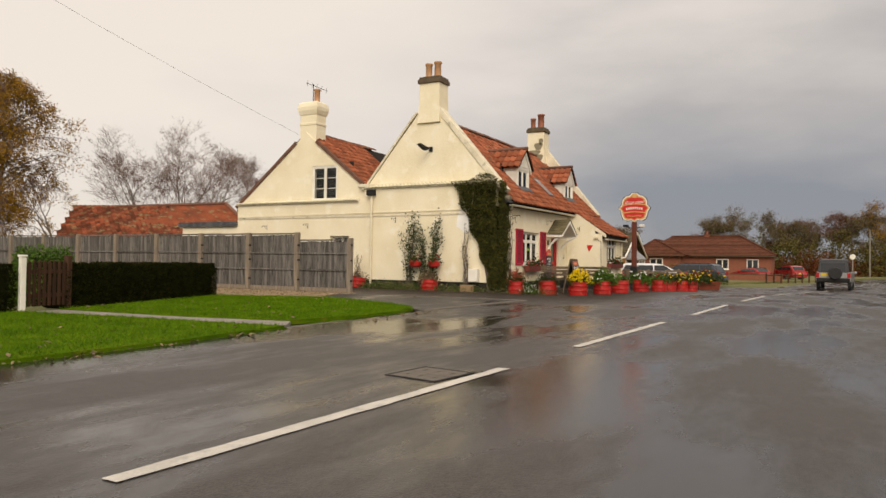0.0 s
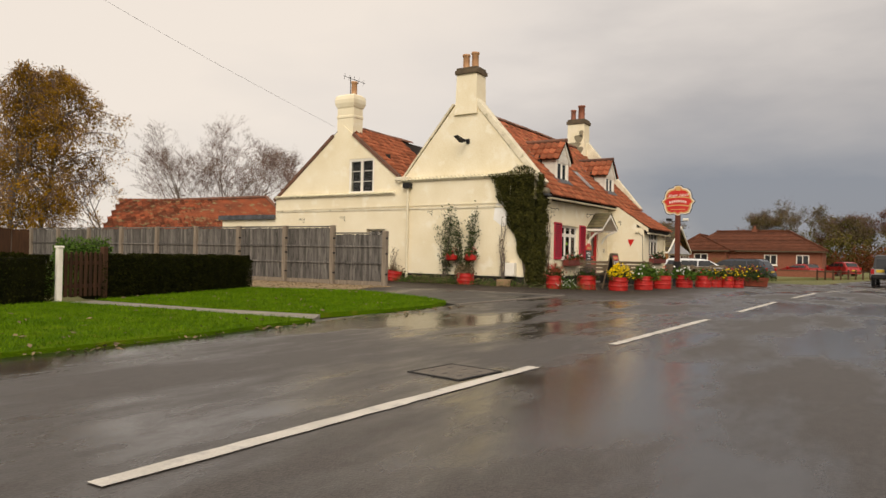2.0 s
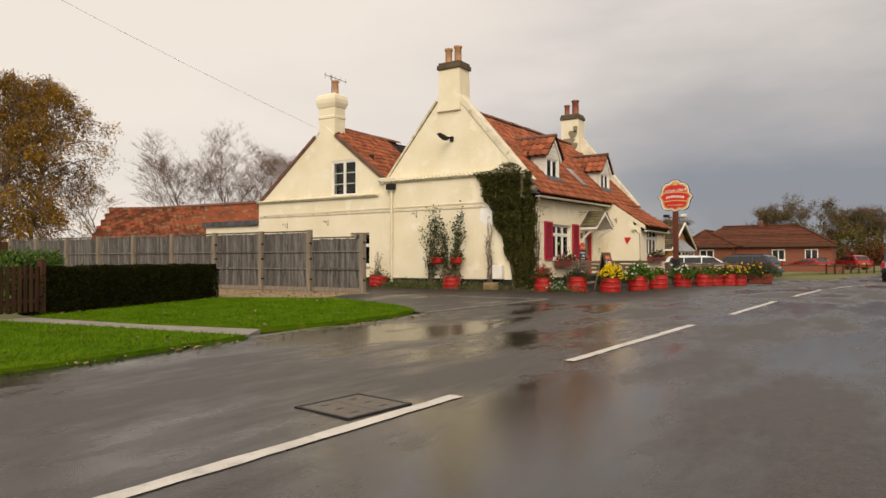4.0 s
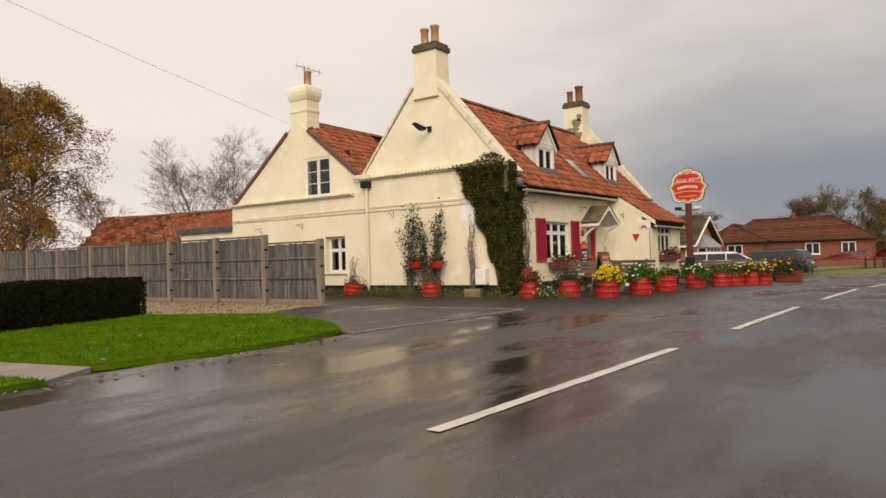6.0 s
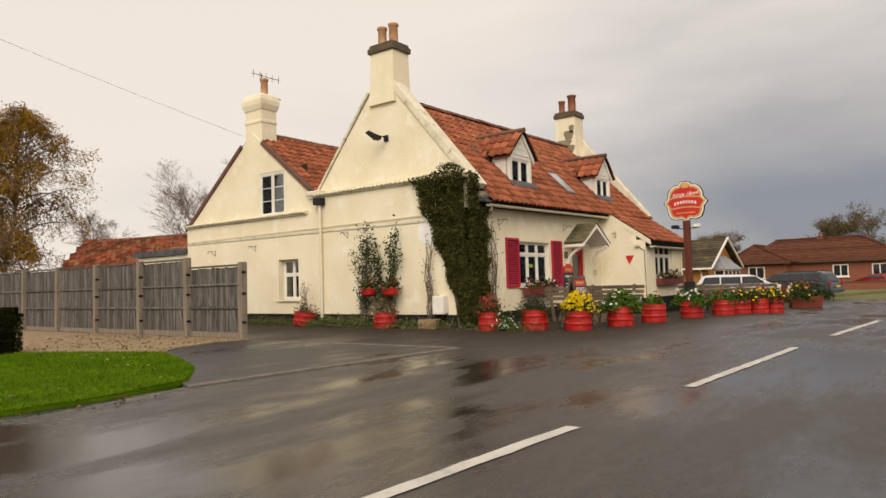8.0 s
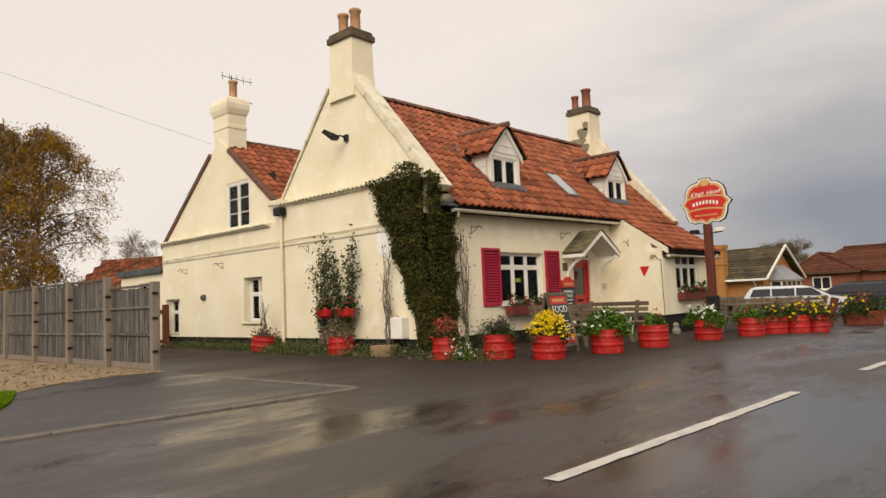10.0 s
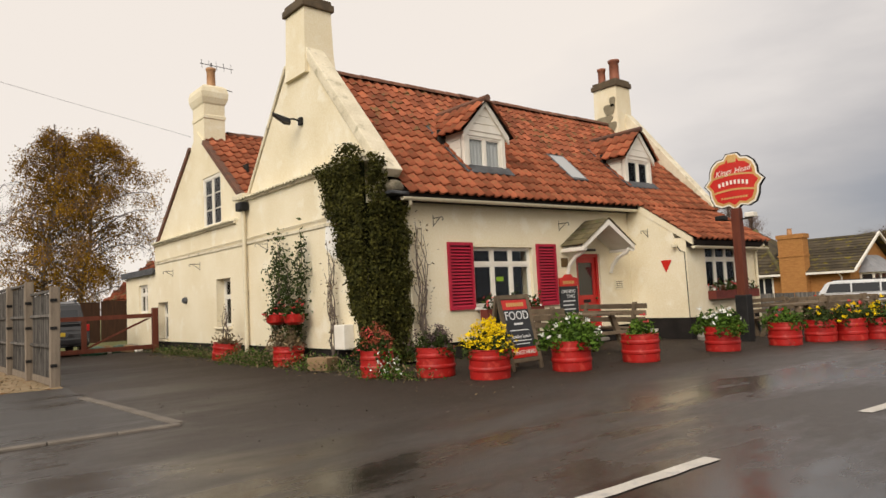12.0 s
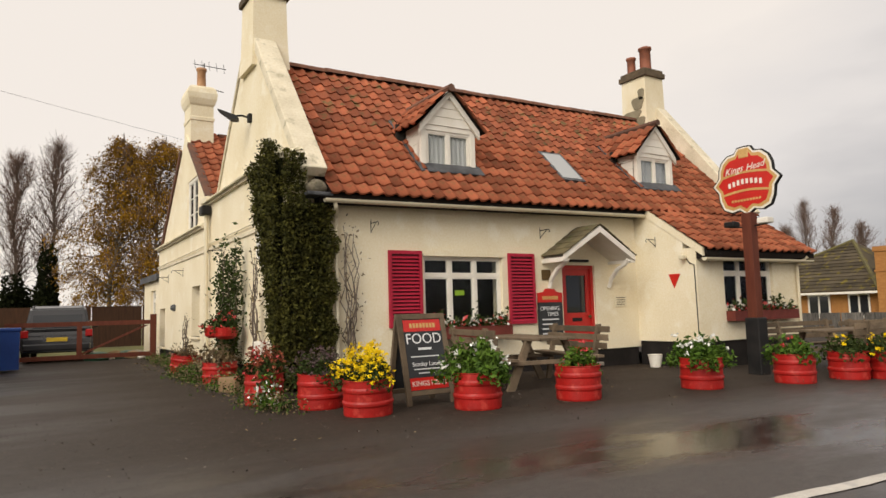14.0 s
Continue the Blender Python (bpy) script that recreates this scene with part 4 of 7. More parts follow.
    part("sill", box(B(), x0 - 0.02, x1 + 0.02, fy - 0.06, fy + 0.05, zb + 0.04, zb + 0.1, None, 0.01), WHITE, d)


def casement(parent, a0, a1, z0, z1, d, way, lights, transom, curtain=False, bars=0, fw=0.045, room=True, mat=None):
    """A window in the wall's hole: outer frame, lights with their own frames and panes, near-black board for the unlit
    room behind.
    """
    mat = mat or WHITE
    def bx(bm, p, q, r, t, d0, d1):
        return box(bm, p, q, d0, d1, r, t) if way == "y" else box(bm, d0, d1, p, q, r, t)

    wd = part("window", bx(B(), a0, a1, z0, z0 + fw, d, d + 0.07), mat, parent)
    part("frame_bar", bx(B(), a0, a1, z1 - fw, z1, d, d + 0.07), mat, wd)
    part("frame_bar", bx(B(), a0, a0 + fw, z0 + fw, z1 - fw, d, d + 0.07), mat, wd)
    part("frame_bar", bx(B(), a1 - fw, a1, z0 + fw, z1 - fw, d, d + 0.07), mat, wd)
    ws = (a1 - a0 - 2 * fw) / lights
    for k in range(1, lights):
        part("mullion", bx(B(), a0 + fw + ws * k - 0.03, a0 + fw + ws * k + 0.03, z0 + fw, z1 - fw, d + 0.002, d + 0.068), mat, wd)
    if transom:
        part("transom", bx(B(), a0 + fw, a1 - fw, transom - 0.03, transom + 0.03, d + 0.004, d + 0.066), mat, wd)
    for k in range(lights):
        p, q = a0 + fw + ws * k, a0 + fw + ws * (k + 1)
        p += 0.03 if k else 0
        q -= 0.03 if k < lights - 1 else 0
        for za, zb in ([(z0 + fw, transom - 0.03), (transom + 0.03, z1 - fw)] if transom else [(z0 + fw, z1 - fw)]):
            bm = B()
            f2 = 0.026
            bx(bm, p, q, za, za + f2, d + 0.012, d + 0.055)
            bx(bm, p, q, zb - f2, zb, d + 0.012, d + 0.055)
            bx(bm, p, p + f2, za + f2, zb - f2, d + 0.012, d + 0.055)
            bx(bm, q - f2, q, za + f2, zb - f2, d + 0.012, d + 0.055)
            for j in range(bars):
                zz = za + (zb - za) * (j + 1) / (bars + 1)
                bx(bm, p + f2, q - f2, zz - 0.011, zz + 0.011, d + 0.014, d + 0.05)
            part("sash", bm, mat, wd)
            ob = part("pane", bx(B(), p + 0.01, q - 0.01, za + 0.01, zb - 0.01, d + 0.03, d + 0.036), PANE, wd)
            ob.visible_shadow = False
    if curtain:
        ns = 14
        for half in (0, 1):
            bm = B()
            c0 = a0 + (a1 - a0) * (0.02 if half == 0 else 0.50)
            c1 = a0 + (a1 - a0) * (0.49 if half == 0 else 0.98)
            lo, hi = [], []
            for k in range(ns + 1):
                u, w = c0 + (c1 - c0) * k / ns, d + 0.062 + 0.008 * math.sin(k * 2.1)
                lo.append(bm.verts.new((u, w, z0 + 0.03) if way == "y" else (w, u, z0 + 0.03)))
                hi.append(bm.verts.new((u, w, z1 - 0.03) if way == "y" else (w, u, z1 - 0.03)))
            for k in range(ns):
                bm.faces.new((lo[k], lo[k + 1], hi[k + 1], hi[k]))
            part("curtain", bm, CURTAIN, wd, "pale drawn curtain")
    if room:
        # near-black board whose colour stands for the shade of the room
        part("room_shade_board", bx(B(), a0 - 0.3, a1 + 0.3, z0 - 0.2, z1 + 0.2, d + 0.55, d + 0.6), DARKROOM, wd)
    return wd


PANE = bpy.data.materials.new("clear_pane")
PANE.use_nodes = True
pn, pl = PANE.node_tree.nodes, PANE.node_tree.links
pn.clear()
po, pg, pt, pm, pf = pn.new("ShaderNodeOutputMaterial"), pn.new("ShaderNodeBsdfGlossy"), pn.new("ShaderNodeBsdfTransparent"), pn.new("ShaderNodeMixShader"), pn.new("ShaderNodeFresnel")
pg.inputs["Roughness"].default_value = 0.02
pt.inputs["Color"].default_value = (0.8, 0.82, 0.82, 1)
pf.inputs["IOR"].default_value = 1.28
pl.new(pf.outputs[0], pm.inputs[0])
pl.new(pt.outputs[0], pm.inputs[1])
pl.new(pg.outputs[0], pm.inputs[2])
pl.new(pm.outputs[0], po.inputs[0])

for a, b2 in DORM:
    dormer(a, b2)

# skylight
z0s = RISE * 6.1


def on_roof(x, y, lift):
    return (x, y - lift * 0.7, roof_z(y) + z0s + lift * 0.7)


def roof_panel(x0, x1, y0, y1, l0, l1):
    bm = B()
    a = [bm.verts.new(on_roof(x, y, l0)) for x, y in ((x0, y0), (x1, y0), (x1, y1), (x0, y1))]
    b3 = [bm.verts.new(on_roof(x, y, l1)) for x, y in ((x0, y0), (x1, y0), (x1, y1), (x0, y1))]
    bm.faces.new(a[::-1])
    bm.faces.new(b3)
    for k in range(4):
        bm.faces.new((a[k], a[(k + 1) % 4], b3[(k + 1) % 4], b3[k]))
    return bm


sky_l = part("skylight", roof_panel(SKY[0] - 0.06, SKY[1] + 0.06, SKY[2] - 0.08, SKY[3] + 0.06, -0.02, 0.03), LEAD, pub, "grey framed roof skylight")
part("skylight_frame", roof_panel(SKY[0], SKY[1], SKY[2], SKY[3], 0.03, 0.085), LEAD, sky_l)
part("skylight_pane", roof_panel(SKY[0] + 0.06, SKY[1] - 0.06, SKY[2] + 0.05, SKY[3] - 0.05, 0.08, 0.092), glass("skylight_glass", (0.35, 0.36, 0.36), 0.12), sky_l)

# windows and door
big = casement(pub, WIN[0], WIN[1], WIN[2], WIN[3], 0.07, "y", 3, 1.78, curtain=False)
part("sill", box(B(), WIN[0] - 0.08, WIN[1] + 0.08, -0.06, 0.1, WIN[2] - 0.06, WIN[2], None, 0.012), WHITE, big)
bm = B()
ns = 16
arc = [(WIN[0] - 0.02 + (WIN[1] - WIN[0] + 0.04) * k / ns, WIN[3] + 0.04 + 0.12 * math.sin(math.pi * k / ns)) for k in range(ns + 1)]
prism(bm, [(WIN[0] - 0.02, WIN[3])] + arc + [(WIN[1] + 0.02, WIN[3])], -0.025, 0.0, "y")
part("window_head", bm, CREAM, big, "shallow arched render head")
part("notice", box(B(), 3.16, 3.36, 0.098, 0.1, 1.43, 1.52), LIME, big, "small lime notice on the glass")
casement(pub, WWIN[0], WWIN[1], WWIN[2], WWIN[3], WY + 0.06, "y", 3, 1.76)
casement(pub, UWIN[0], UWIN[1], UWIN[2], UWIN[3], 0.1, "x", 2, None, curtain=False, bars=2, fw=0.07)
part("sill", box(B(), 0.02, 0.12, UWIN[0] - 0.04, UWIN[1] + 0.04, UWIN[2] - 0.05, UWIN[2], None, 0.01), WHITE, pub)
casement(pub, LWIN[0], LWIN[1], LWIN[2], LWIN[3], 0.2, "x", 2, 1.45, bars=0, fw=0.05)
casement(pub, RWIN[0], RWIN[1], RWIN[2], RWIN[3], 0.2, "x", 2, 1.05, bars=0, fw=0.05)
for w in (LWIN, RWIN):
    part("sill", box(B(), -0.07, 0.2, w[0] - 0.06, w[1] + 0.06, w[2] - 0.06, w[2], None, 0.015), CREAM, pub)
bm = box(box(box(B(), DOOR[0], DOOR[0] + 0.07, 0.06, 0.18, 0, DOOR[3]), DOOR[1] - 0.07, DOOR[1], 0.06, 0.18, 0, DOOR[3]), DOOR[0] + 0.07, DOOR[1] - 0.07, 0.06, 0.18, DOOR[3] - 0.07, DOOR[3])
door = part("door", bm, RED, pub, "red painted panelled front door with a glazed top")
da, db = DOOR[0] + 0.07, DOOR[1] - 0.07
part("door_leaf", wall(B(), da, db, 0.03, lambda u: DOOR[3] - 0.07, [(da + 0.11, db - 0.11, 1.05, 1.8)], 0.1, 0.15, "y"), RED, door)
part("pane", box(B(), da + 0.1, db - 0.1, 0.12, 0.13, 1.04, 1.81), GLASS, door)
for x in (da + 0.1, (da + db) / 2 + 0.03):
    part("panel", box(B(), x, x + 0.26, 0.085, 0.101, 0.22, 0.78, None, 0.012), RED, door)
part("letter_plate", box(B(), (da + db) / 2 - 0.13, (da + db) / 2 + 0.13, 0.085, 0.1, 0.88, 0.95, None, 0.006), BLACK, door)
bm = lathe(B(), [(0.012, 0), (0.012, 0.03), (0.03, 0.035), (0.032, 0.06), (0.01, 0.07)], 12, Matrix.Translation((db - 0.06, 0.1, 0.97)) @ Matrix.Rotation(radians(90), 4, "X"))
part("knob", bm, BRASS, door)
part("threshold", box(B(), DOOR[0] - 0.05, DOOR[1] + 0.05, -0.1, 0.16, -0.02, 0.05, None, 0.01), CONC, door)
# near-black board in place of the unlit hall behind the door
part("room_shade_board", box(B(), DOOR[0] - 0.1, DOOR[1] + 0.1, 0.3, 0.34, 0, 2.1), DARKROOM, door)


# shutters
def shutter(x0, x1, z0, z1):
    s = part("shutter", box(box(box(box(B(), x0, x0 + 0.055, -0.05, -0.004, z0, z1), x1 - 0.055, x1, -0.05, -0.004, z0, z1), x0 + 0.055, x1 - 0.055, -0.05, -0.004, z0, z0 + 0.06), x0 + 0.055, x1 - 0.055, -0.05, -0.004, z1 - 0.06, z1), SHUT, pub, "crimson louvred window shutter")
    k = 19
    me = None
    for i in range(k):
        z = z0 + 0.075 + (z1 - z0 - 0.13) * i / k
        if me is None:
            ob = part("slat", box(B(), x0 + 0.05, x1 - 0.05, -0.024, 0.024, -0.004, 0.004, Matrix.Identity(4)), SHUT, s)
            me = ob.data
        else:
            ob = new("slat", me)
            ob.parent = s
        ob.matrix_basis = Matrix.Translation((0, -0.03, z)) @ Matrix.Rotation(radians(48), 4, "X")
    # darker crimson sheet painted in for the shade between the slats
    part("slat_shade_backing", box(B(), x0 + 0.05, x1 - 0.05, -0.008, -0.004, z0 + 0.05, z1 - 0.05), material("shutter_shadow_paint", (0.16, 0.012, 0.025), (0.12, 0.01, 0.02), 0.6), s)


shutter(1.78, 2.42, 0.90, 2.2)
shutter(4.28, 4.9, 0.88, 2.2)

# porch canopy
CX0, CX1, CY = 5.12, 7.0, -0.62
cmid = (CX0 + CX1) / 2
canopy = part("porch_canopy", B(), WHITE, pub, "small tiled porch canopy on white curved brackets")
MOSS = material("mossy_shingle", (0.09, 0.07, 0.035), (0.13, 0.105, 0.05), 0.9, 3, 0.5, 40, c=(0.07, 0.08, 0.02), vary="object", amount=0.3)
for s in (-1, 1):
    hw = (CX1 - CX0) / 2
    part("bargeboard", prism(B(), [(cmid, 2.72), (cmid + s * hw, 2.16), (cmid + s * hw, 2.05), (cmid, 2.60)], CY - 0.03, CY + 0.02, "y"), WHITE, canopy)
    part("canopy_soffit", prism(B(), [(cmid, 2.64), (cmid + s * (hw - 0.02), 2.10), (cmid + s * (hw - 0.02), 2.07), (cmid, 2.61)], CY + 0.02, 0.0, "y"), WHITE, canopy)
    for r in range(5):
        for c in range(3):
            a, b2 = r / 5, (r + 1.15) / 5
            p = [(cmid + s * hw * (1.03 - a), 2.135 + 0.60 * a + 0.022), (cmid + s * hw * (1.03 - min(b2, 1.02)), 2.135 + 0.60 * min(b2, 1.02) + 0.004)]
            bm = prism(B(), [p[0], p[1], (p[1][0], p[1][1] + 0.014), (p[0][0], p[0][1] + 0.016)], CY - 0.05 + c * 0.222 + 0.004, CY - 0.05 + (c + 1) * 0.222, "y")
            part("shingle", bm, MOSS, canopy)
    bm = B()
    bx = cmid + s * (hw - 0.14)
    crv = [(bx, -0.03, 1.55), (bx, -0.10, 1.72), (bx, -0.28, 1.90), (bx, -0.5, 2.0), (bx, -0.58, 2.08)]
    tube(bm, crv, 0.045, 0.045, 8)
    part("bracket", bm, WHITE, canopy)
    part("wall_plate", box(B(), cmid + s * (hw - 0.05) - 0.06, cmid + s * (hw - 0.05) + 0.06, CY + 0.0, 0.0, 2.02, 2.08), WHITE, canopy)
part("door_lamp", box(B(), 5.8, 6.3, -0.06, -0.002, 2.06, 2.11, None, 0.01), BLACK, canopy)

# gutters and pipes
# eaves boards coloured near-black to stand for the shadow under the tile edge
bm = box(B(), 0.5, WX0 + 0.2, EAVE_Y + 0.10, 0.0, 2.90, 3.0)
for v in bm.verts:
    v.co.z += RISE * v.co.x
part("soffit_shade", bm, UNDER, pub, "eaves board coloured dark for the shade under the tiles")
part("soffit_shade", box(B(), WX0 + 0.02, WX1 + 0.2, WE_Y + 0.10, WY, 2.04, 2.2), UNDER, pub)


def half_gutter(x0, x1, y, z, rise):
    bm = B()
    ra = [[bm.verts.new((x, y + r * math.cos(a), z + rise * x + r * math.sin(a))) for a in [math.pi + math.pi * k / 8 for k in range(9)]] for x in (x0, x1) for r in (0.062,)]
    rb = [[bm.verts.new((x, y + 0.055 * math.cos(a), z + rise * x + 0.055 * math.sin(a))) for a in [math.pi + math.pi * k / 8 for k in range(9)]] for x in (x0, x1)]
    for k in range(8):
        bm.faces.new((ra[0][k], ra[0][k + 1], ra[1][k + 1], ra[1][k]))
        bm.faces.new((rb[0][k], rb[1][k], rb[1][k + 1], rb[0][k + 1]))
    for e in (0, 1):
        bm.faces.new(ra[e])
    return bm


part("gutter", half_gutter(0.55, WX0 + 0.15, EAVE_Y + 0.03, 2.945, RISE), OFFW, pub, "cream half-round gutter")
part("gutter", half_gutter(WX0 + 0.0, WX1 + 0.2, WE_Y + 0.03, 2.05, 0), OFFW, pub)
part("downpipe", tube(B(), [(0.72, EAVE_Y + 0.03, 2.92), (0.75, EAVE_Y + 0.06, 2.84), (0.84, -0.07, 2.70), (0.84, -0.06, 2.5), (0.84, -0.06, 0.05)], 0.034, None, 8), OFFW, pub, "cream downpipe")
part("downpipe", tube(B(), [(WX1 - 0.05, WE_Y - 0.03, 2.12), (WX1 - 0.15, WY - 0.05, 1.95), (WX1 - 0.15, WY - 0.05, 0.05)], 0.032, None, 8), OFFW, pub)
part("downpipe", tube(B(), [(-0.09, 4.9, 3.40), (-0.09, 4.9, 1.3), (-0.09, 4.9, 0.1)], 0.045, None, 10), OFFW, pub, "ochre-cream downpipe")
part("pipe_collar", lathe(B(), [(0.06, 0), (0.06, 0.06)], 12, Matrix.Translation((-0.09, 4.9, 1.5))), OFFW, pub)
part("hopper", box(B(), -0.22, -0.02, 4.74, 5.06, 3.36, 3.56, None, 0.03), BLACK, pub, "black rainwater hopper")
part("valley_gutter", box(B(), -0.10, 0.3, 4.95, 5.5, 3.66, 3.80, None, 0.03), CREAM_OLD, pub)
STONE = material("mossy_kneeler_stone", (0.20, 0.165, 0.115), (0.13, 0.115, 0.08), 0.9, 6, 0.8, 30, c=(0.08, 0.075, 0.03), distance=0.03)
bm = B()
bmesh.ops.create_icosphere(bm, subdivisions=3, radius=1.0)
for v in bm.verts:
    q = 1 + 0.09 * math.sin(5 * v.co.x + 3 * v.co.z) + 0.07 * math.sin(7 * v.co.y)
    v.co = Vector((0.46 + 0.17 * v.co.x * q, -0.20 + 0.16 * v.co.y * q, 3.14 + 0.12 * v.co.z * q))
part("kneeler", bm, STONE, pub, "rounded mossy kneeler stone at the gable foot", smooth=True)
part("kneeler_flashing", box(B(), 0.26, 0.68, -0.36, 0.0, 2.99, 3.05, None, 0.015), LEAD, pub)
# rear extension
ext = part("rear_extension", wall(B(), 11.62, 14.9, 0.05, lambda u: 2.38, [(12.55, 13.5, 1.15, 2.05)], 0.05, 0.3, "x"), CREAM, pub, "low flat-roofed cream rear extension")
casement(pub, 12.55, 13.5, 1.15, 2.05, 0.12, "x", 2, 1.75, fw=0.06)
part("extension_roof", box(box(B(), -0.05, 4.0, 11.62, 15.0, 2.38, 2.5), -0.08, -0.05, 11.62, 15.03, 2.33, 2.52), LEAD, ext)
part("extension_wall", box(box(B(), 0.3, 4.0, 14.7, 14.9, 0.0, 2.38), 3.7, 4.0, 11.6, 14.7, 0, 2.38), CREAM, ext)

# ---- trees ----


def tree(name, x, y, h, spread, label, leaf=None, count=0, leaf_size=0.12, seed=1, z=0.0, depth=5, droop=0.0, first=0.25, upright=0.5, trunk_r=None, forks=3, stems=1, bark=None, sprays=0):
    r = random.Random(seed)
    t = thing(name, Matrix.Translation((x, y, z)), label, "tree")
    thick, thin, tips = B(), [], []

    def grow(p, d, length, rad, lev):
        n = 3
        pts, q, dd = [p], Vector(p), Vector(d)
        for k in range(n):
            dd = (dd + Vector((r.gauss(0, 0.13), r.gauss(0, 0.13), r.gauss(0, 0.08) + (0.05 if lev < 3 else -droop)))).normalized()
            q = q + dd * (length / n)
            pts.append(Vector(q))
        if rad > 0.035:
            tube(thick, pts, rad, rad * 0.62, 6)
        else:
            thin.extend((a, b3, max(rad, 0.012)) for a, b3 in zip(pts, pts[1:]))
        if lev >= depth - 2:
            tips.extend(pts[1:])
        if lev >= depth:
            return
        for k in range(forks + (1 if lev > 1 else 0)):
            a = r.uniform(0, 6.283)
            side = Vector((math.cos(a), math.sin(a), 0))
            nd = (dd * upright + side * spread * r.uniform(0.5, 1.1) + Vector((0, 0, 0.25 * upright))).normalized()
            at = pts[r.choice((1, 2, 3)) if lev < 2 else r.choice((2, 3))]
            if k == 0:
                at, nd = pts[-1], (dd + side * 0.2).normalized()
            grow(at, nd, length * r.uniform(0.58, 0.78), rad * 0.62 * r.uniform(0.7, 0.95), lev + 1)

    for s in range(stems):
        a = r.uniform(0, 6.28)
        lean = Vector((math.cos(a) * 0.12 * (stems > 1), math.sin(a) * 0.12 * (stems > 1), 1)).normalized()
        grow(Vector((0.3 * math.cos(a) * (stems > 1), 0.3 * math.sin(a) * (stems > 1), 0)), lean, h * first * 1.45, trunk_r or h * 0.017, 0)
    part("trunk", thick, bark or BARK, t)
    # fine end twigs
    for q in tips:
        for k in range(sprays):
            e = Vector((r.gauss(0, 0.7), r.gauss(0, 0.7), r.gauss(0.35, 0.5))).normalized()
            m1 = q + e * r.uniform(0.25, 0.6)
            thin.append((q, m1, 0.008))
            thin.append((m1, m1 + (e + Vector((r.gauss(0, 0.4), r.gauss(0, 0.4), 0.1))).normalized() * r.uniform(0.25, 0.6), 0.006))
    V, F = [], []
    for a, b3, w in thin:
        d = b3 - a
        s = d.cross(Vector((r.gauss(0, 1), r.gauss(0, 1), r.gauss(0, 1))))
        if s.length < 1e-6:
            continue
        s = s.normalized() * w
        k = len(V)
        V += [tuple(a - s), tuple(a + s), tuple(b3 + s * 0.6), tuple(b3 - s * 0.6)]
        F.append((k, k + 1, k + 2, k + 3))
    if V:
        tagged(raw("twig_spray", V, F, TWIG, t), kind="stuff")
    if leaf and count and tips:
        sp = []
        for k in range(count):
            q = r.choice(tips)
            sp.append((q.x + r.gauss(0, 0.22), q.y + r.gauss(0, 0.22), q.z + r.gauss(0, 0.22) - abs(r.gauss(0, 0.3)) * droop * 9))
        leaves("crown", sp, leaf_size, leaf, t, seed=seed)
    return t


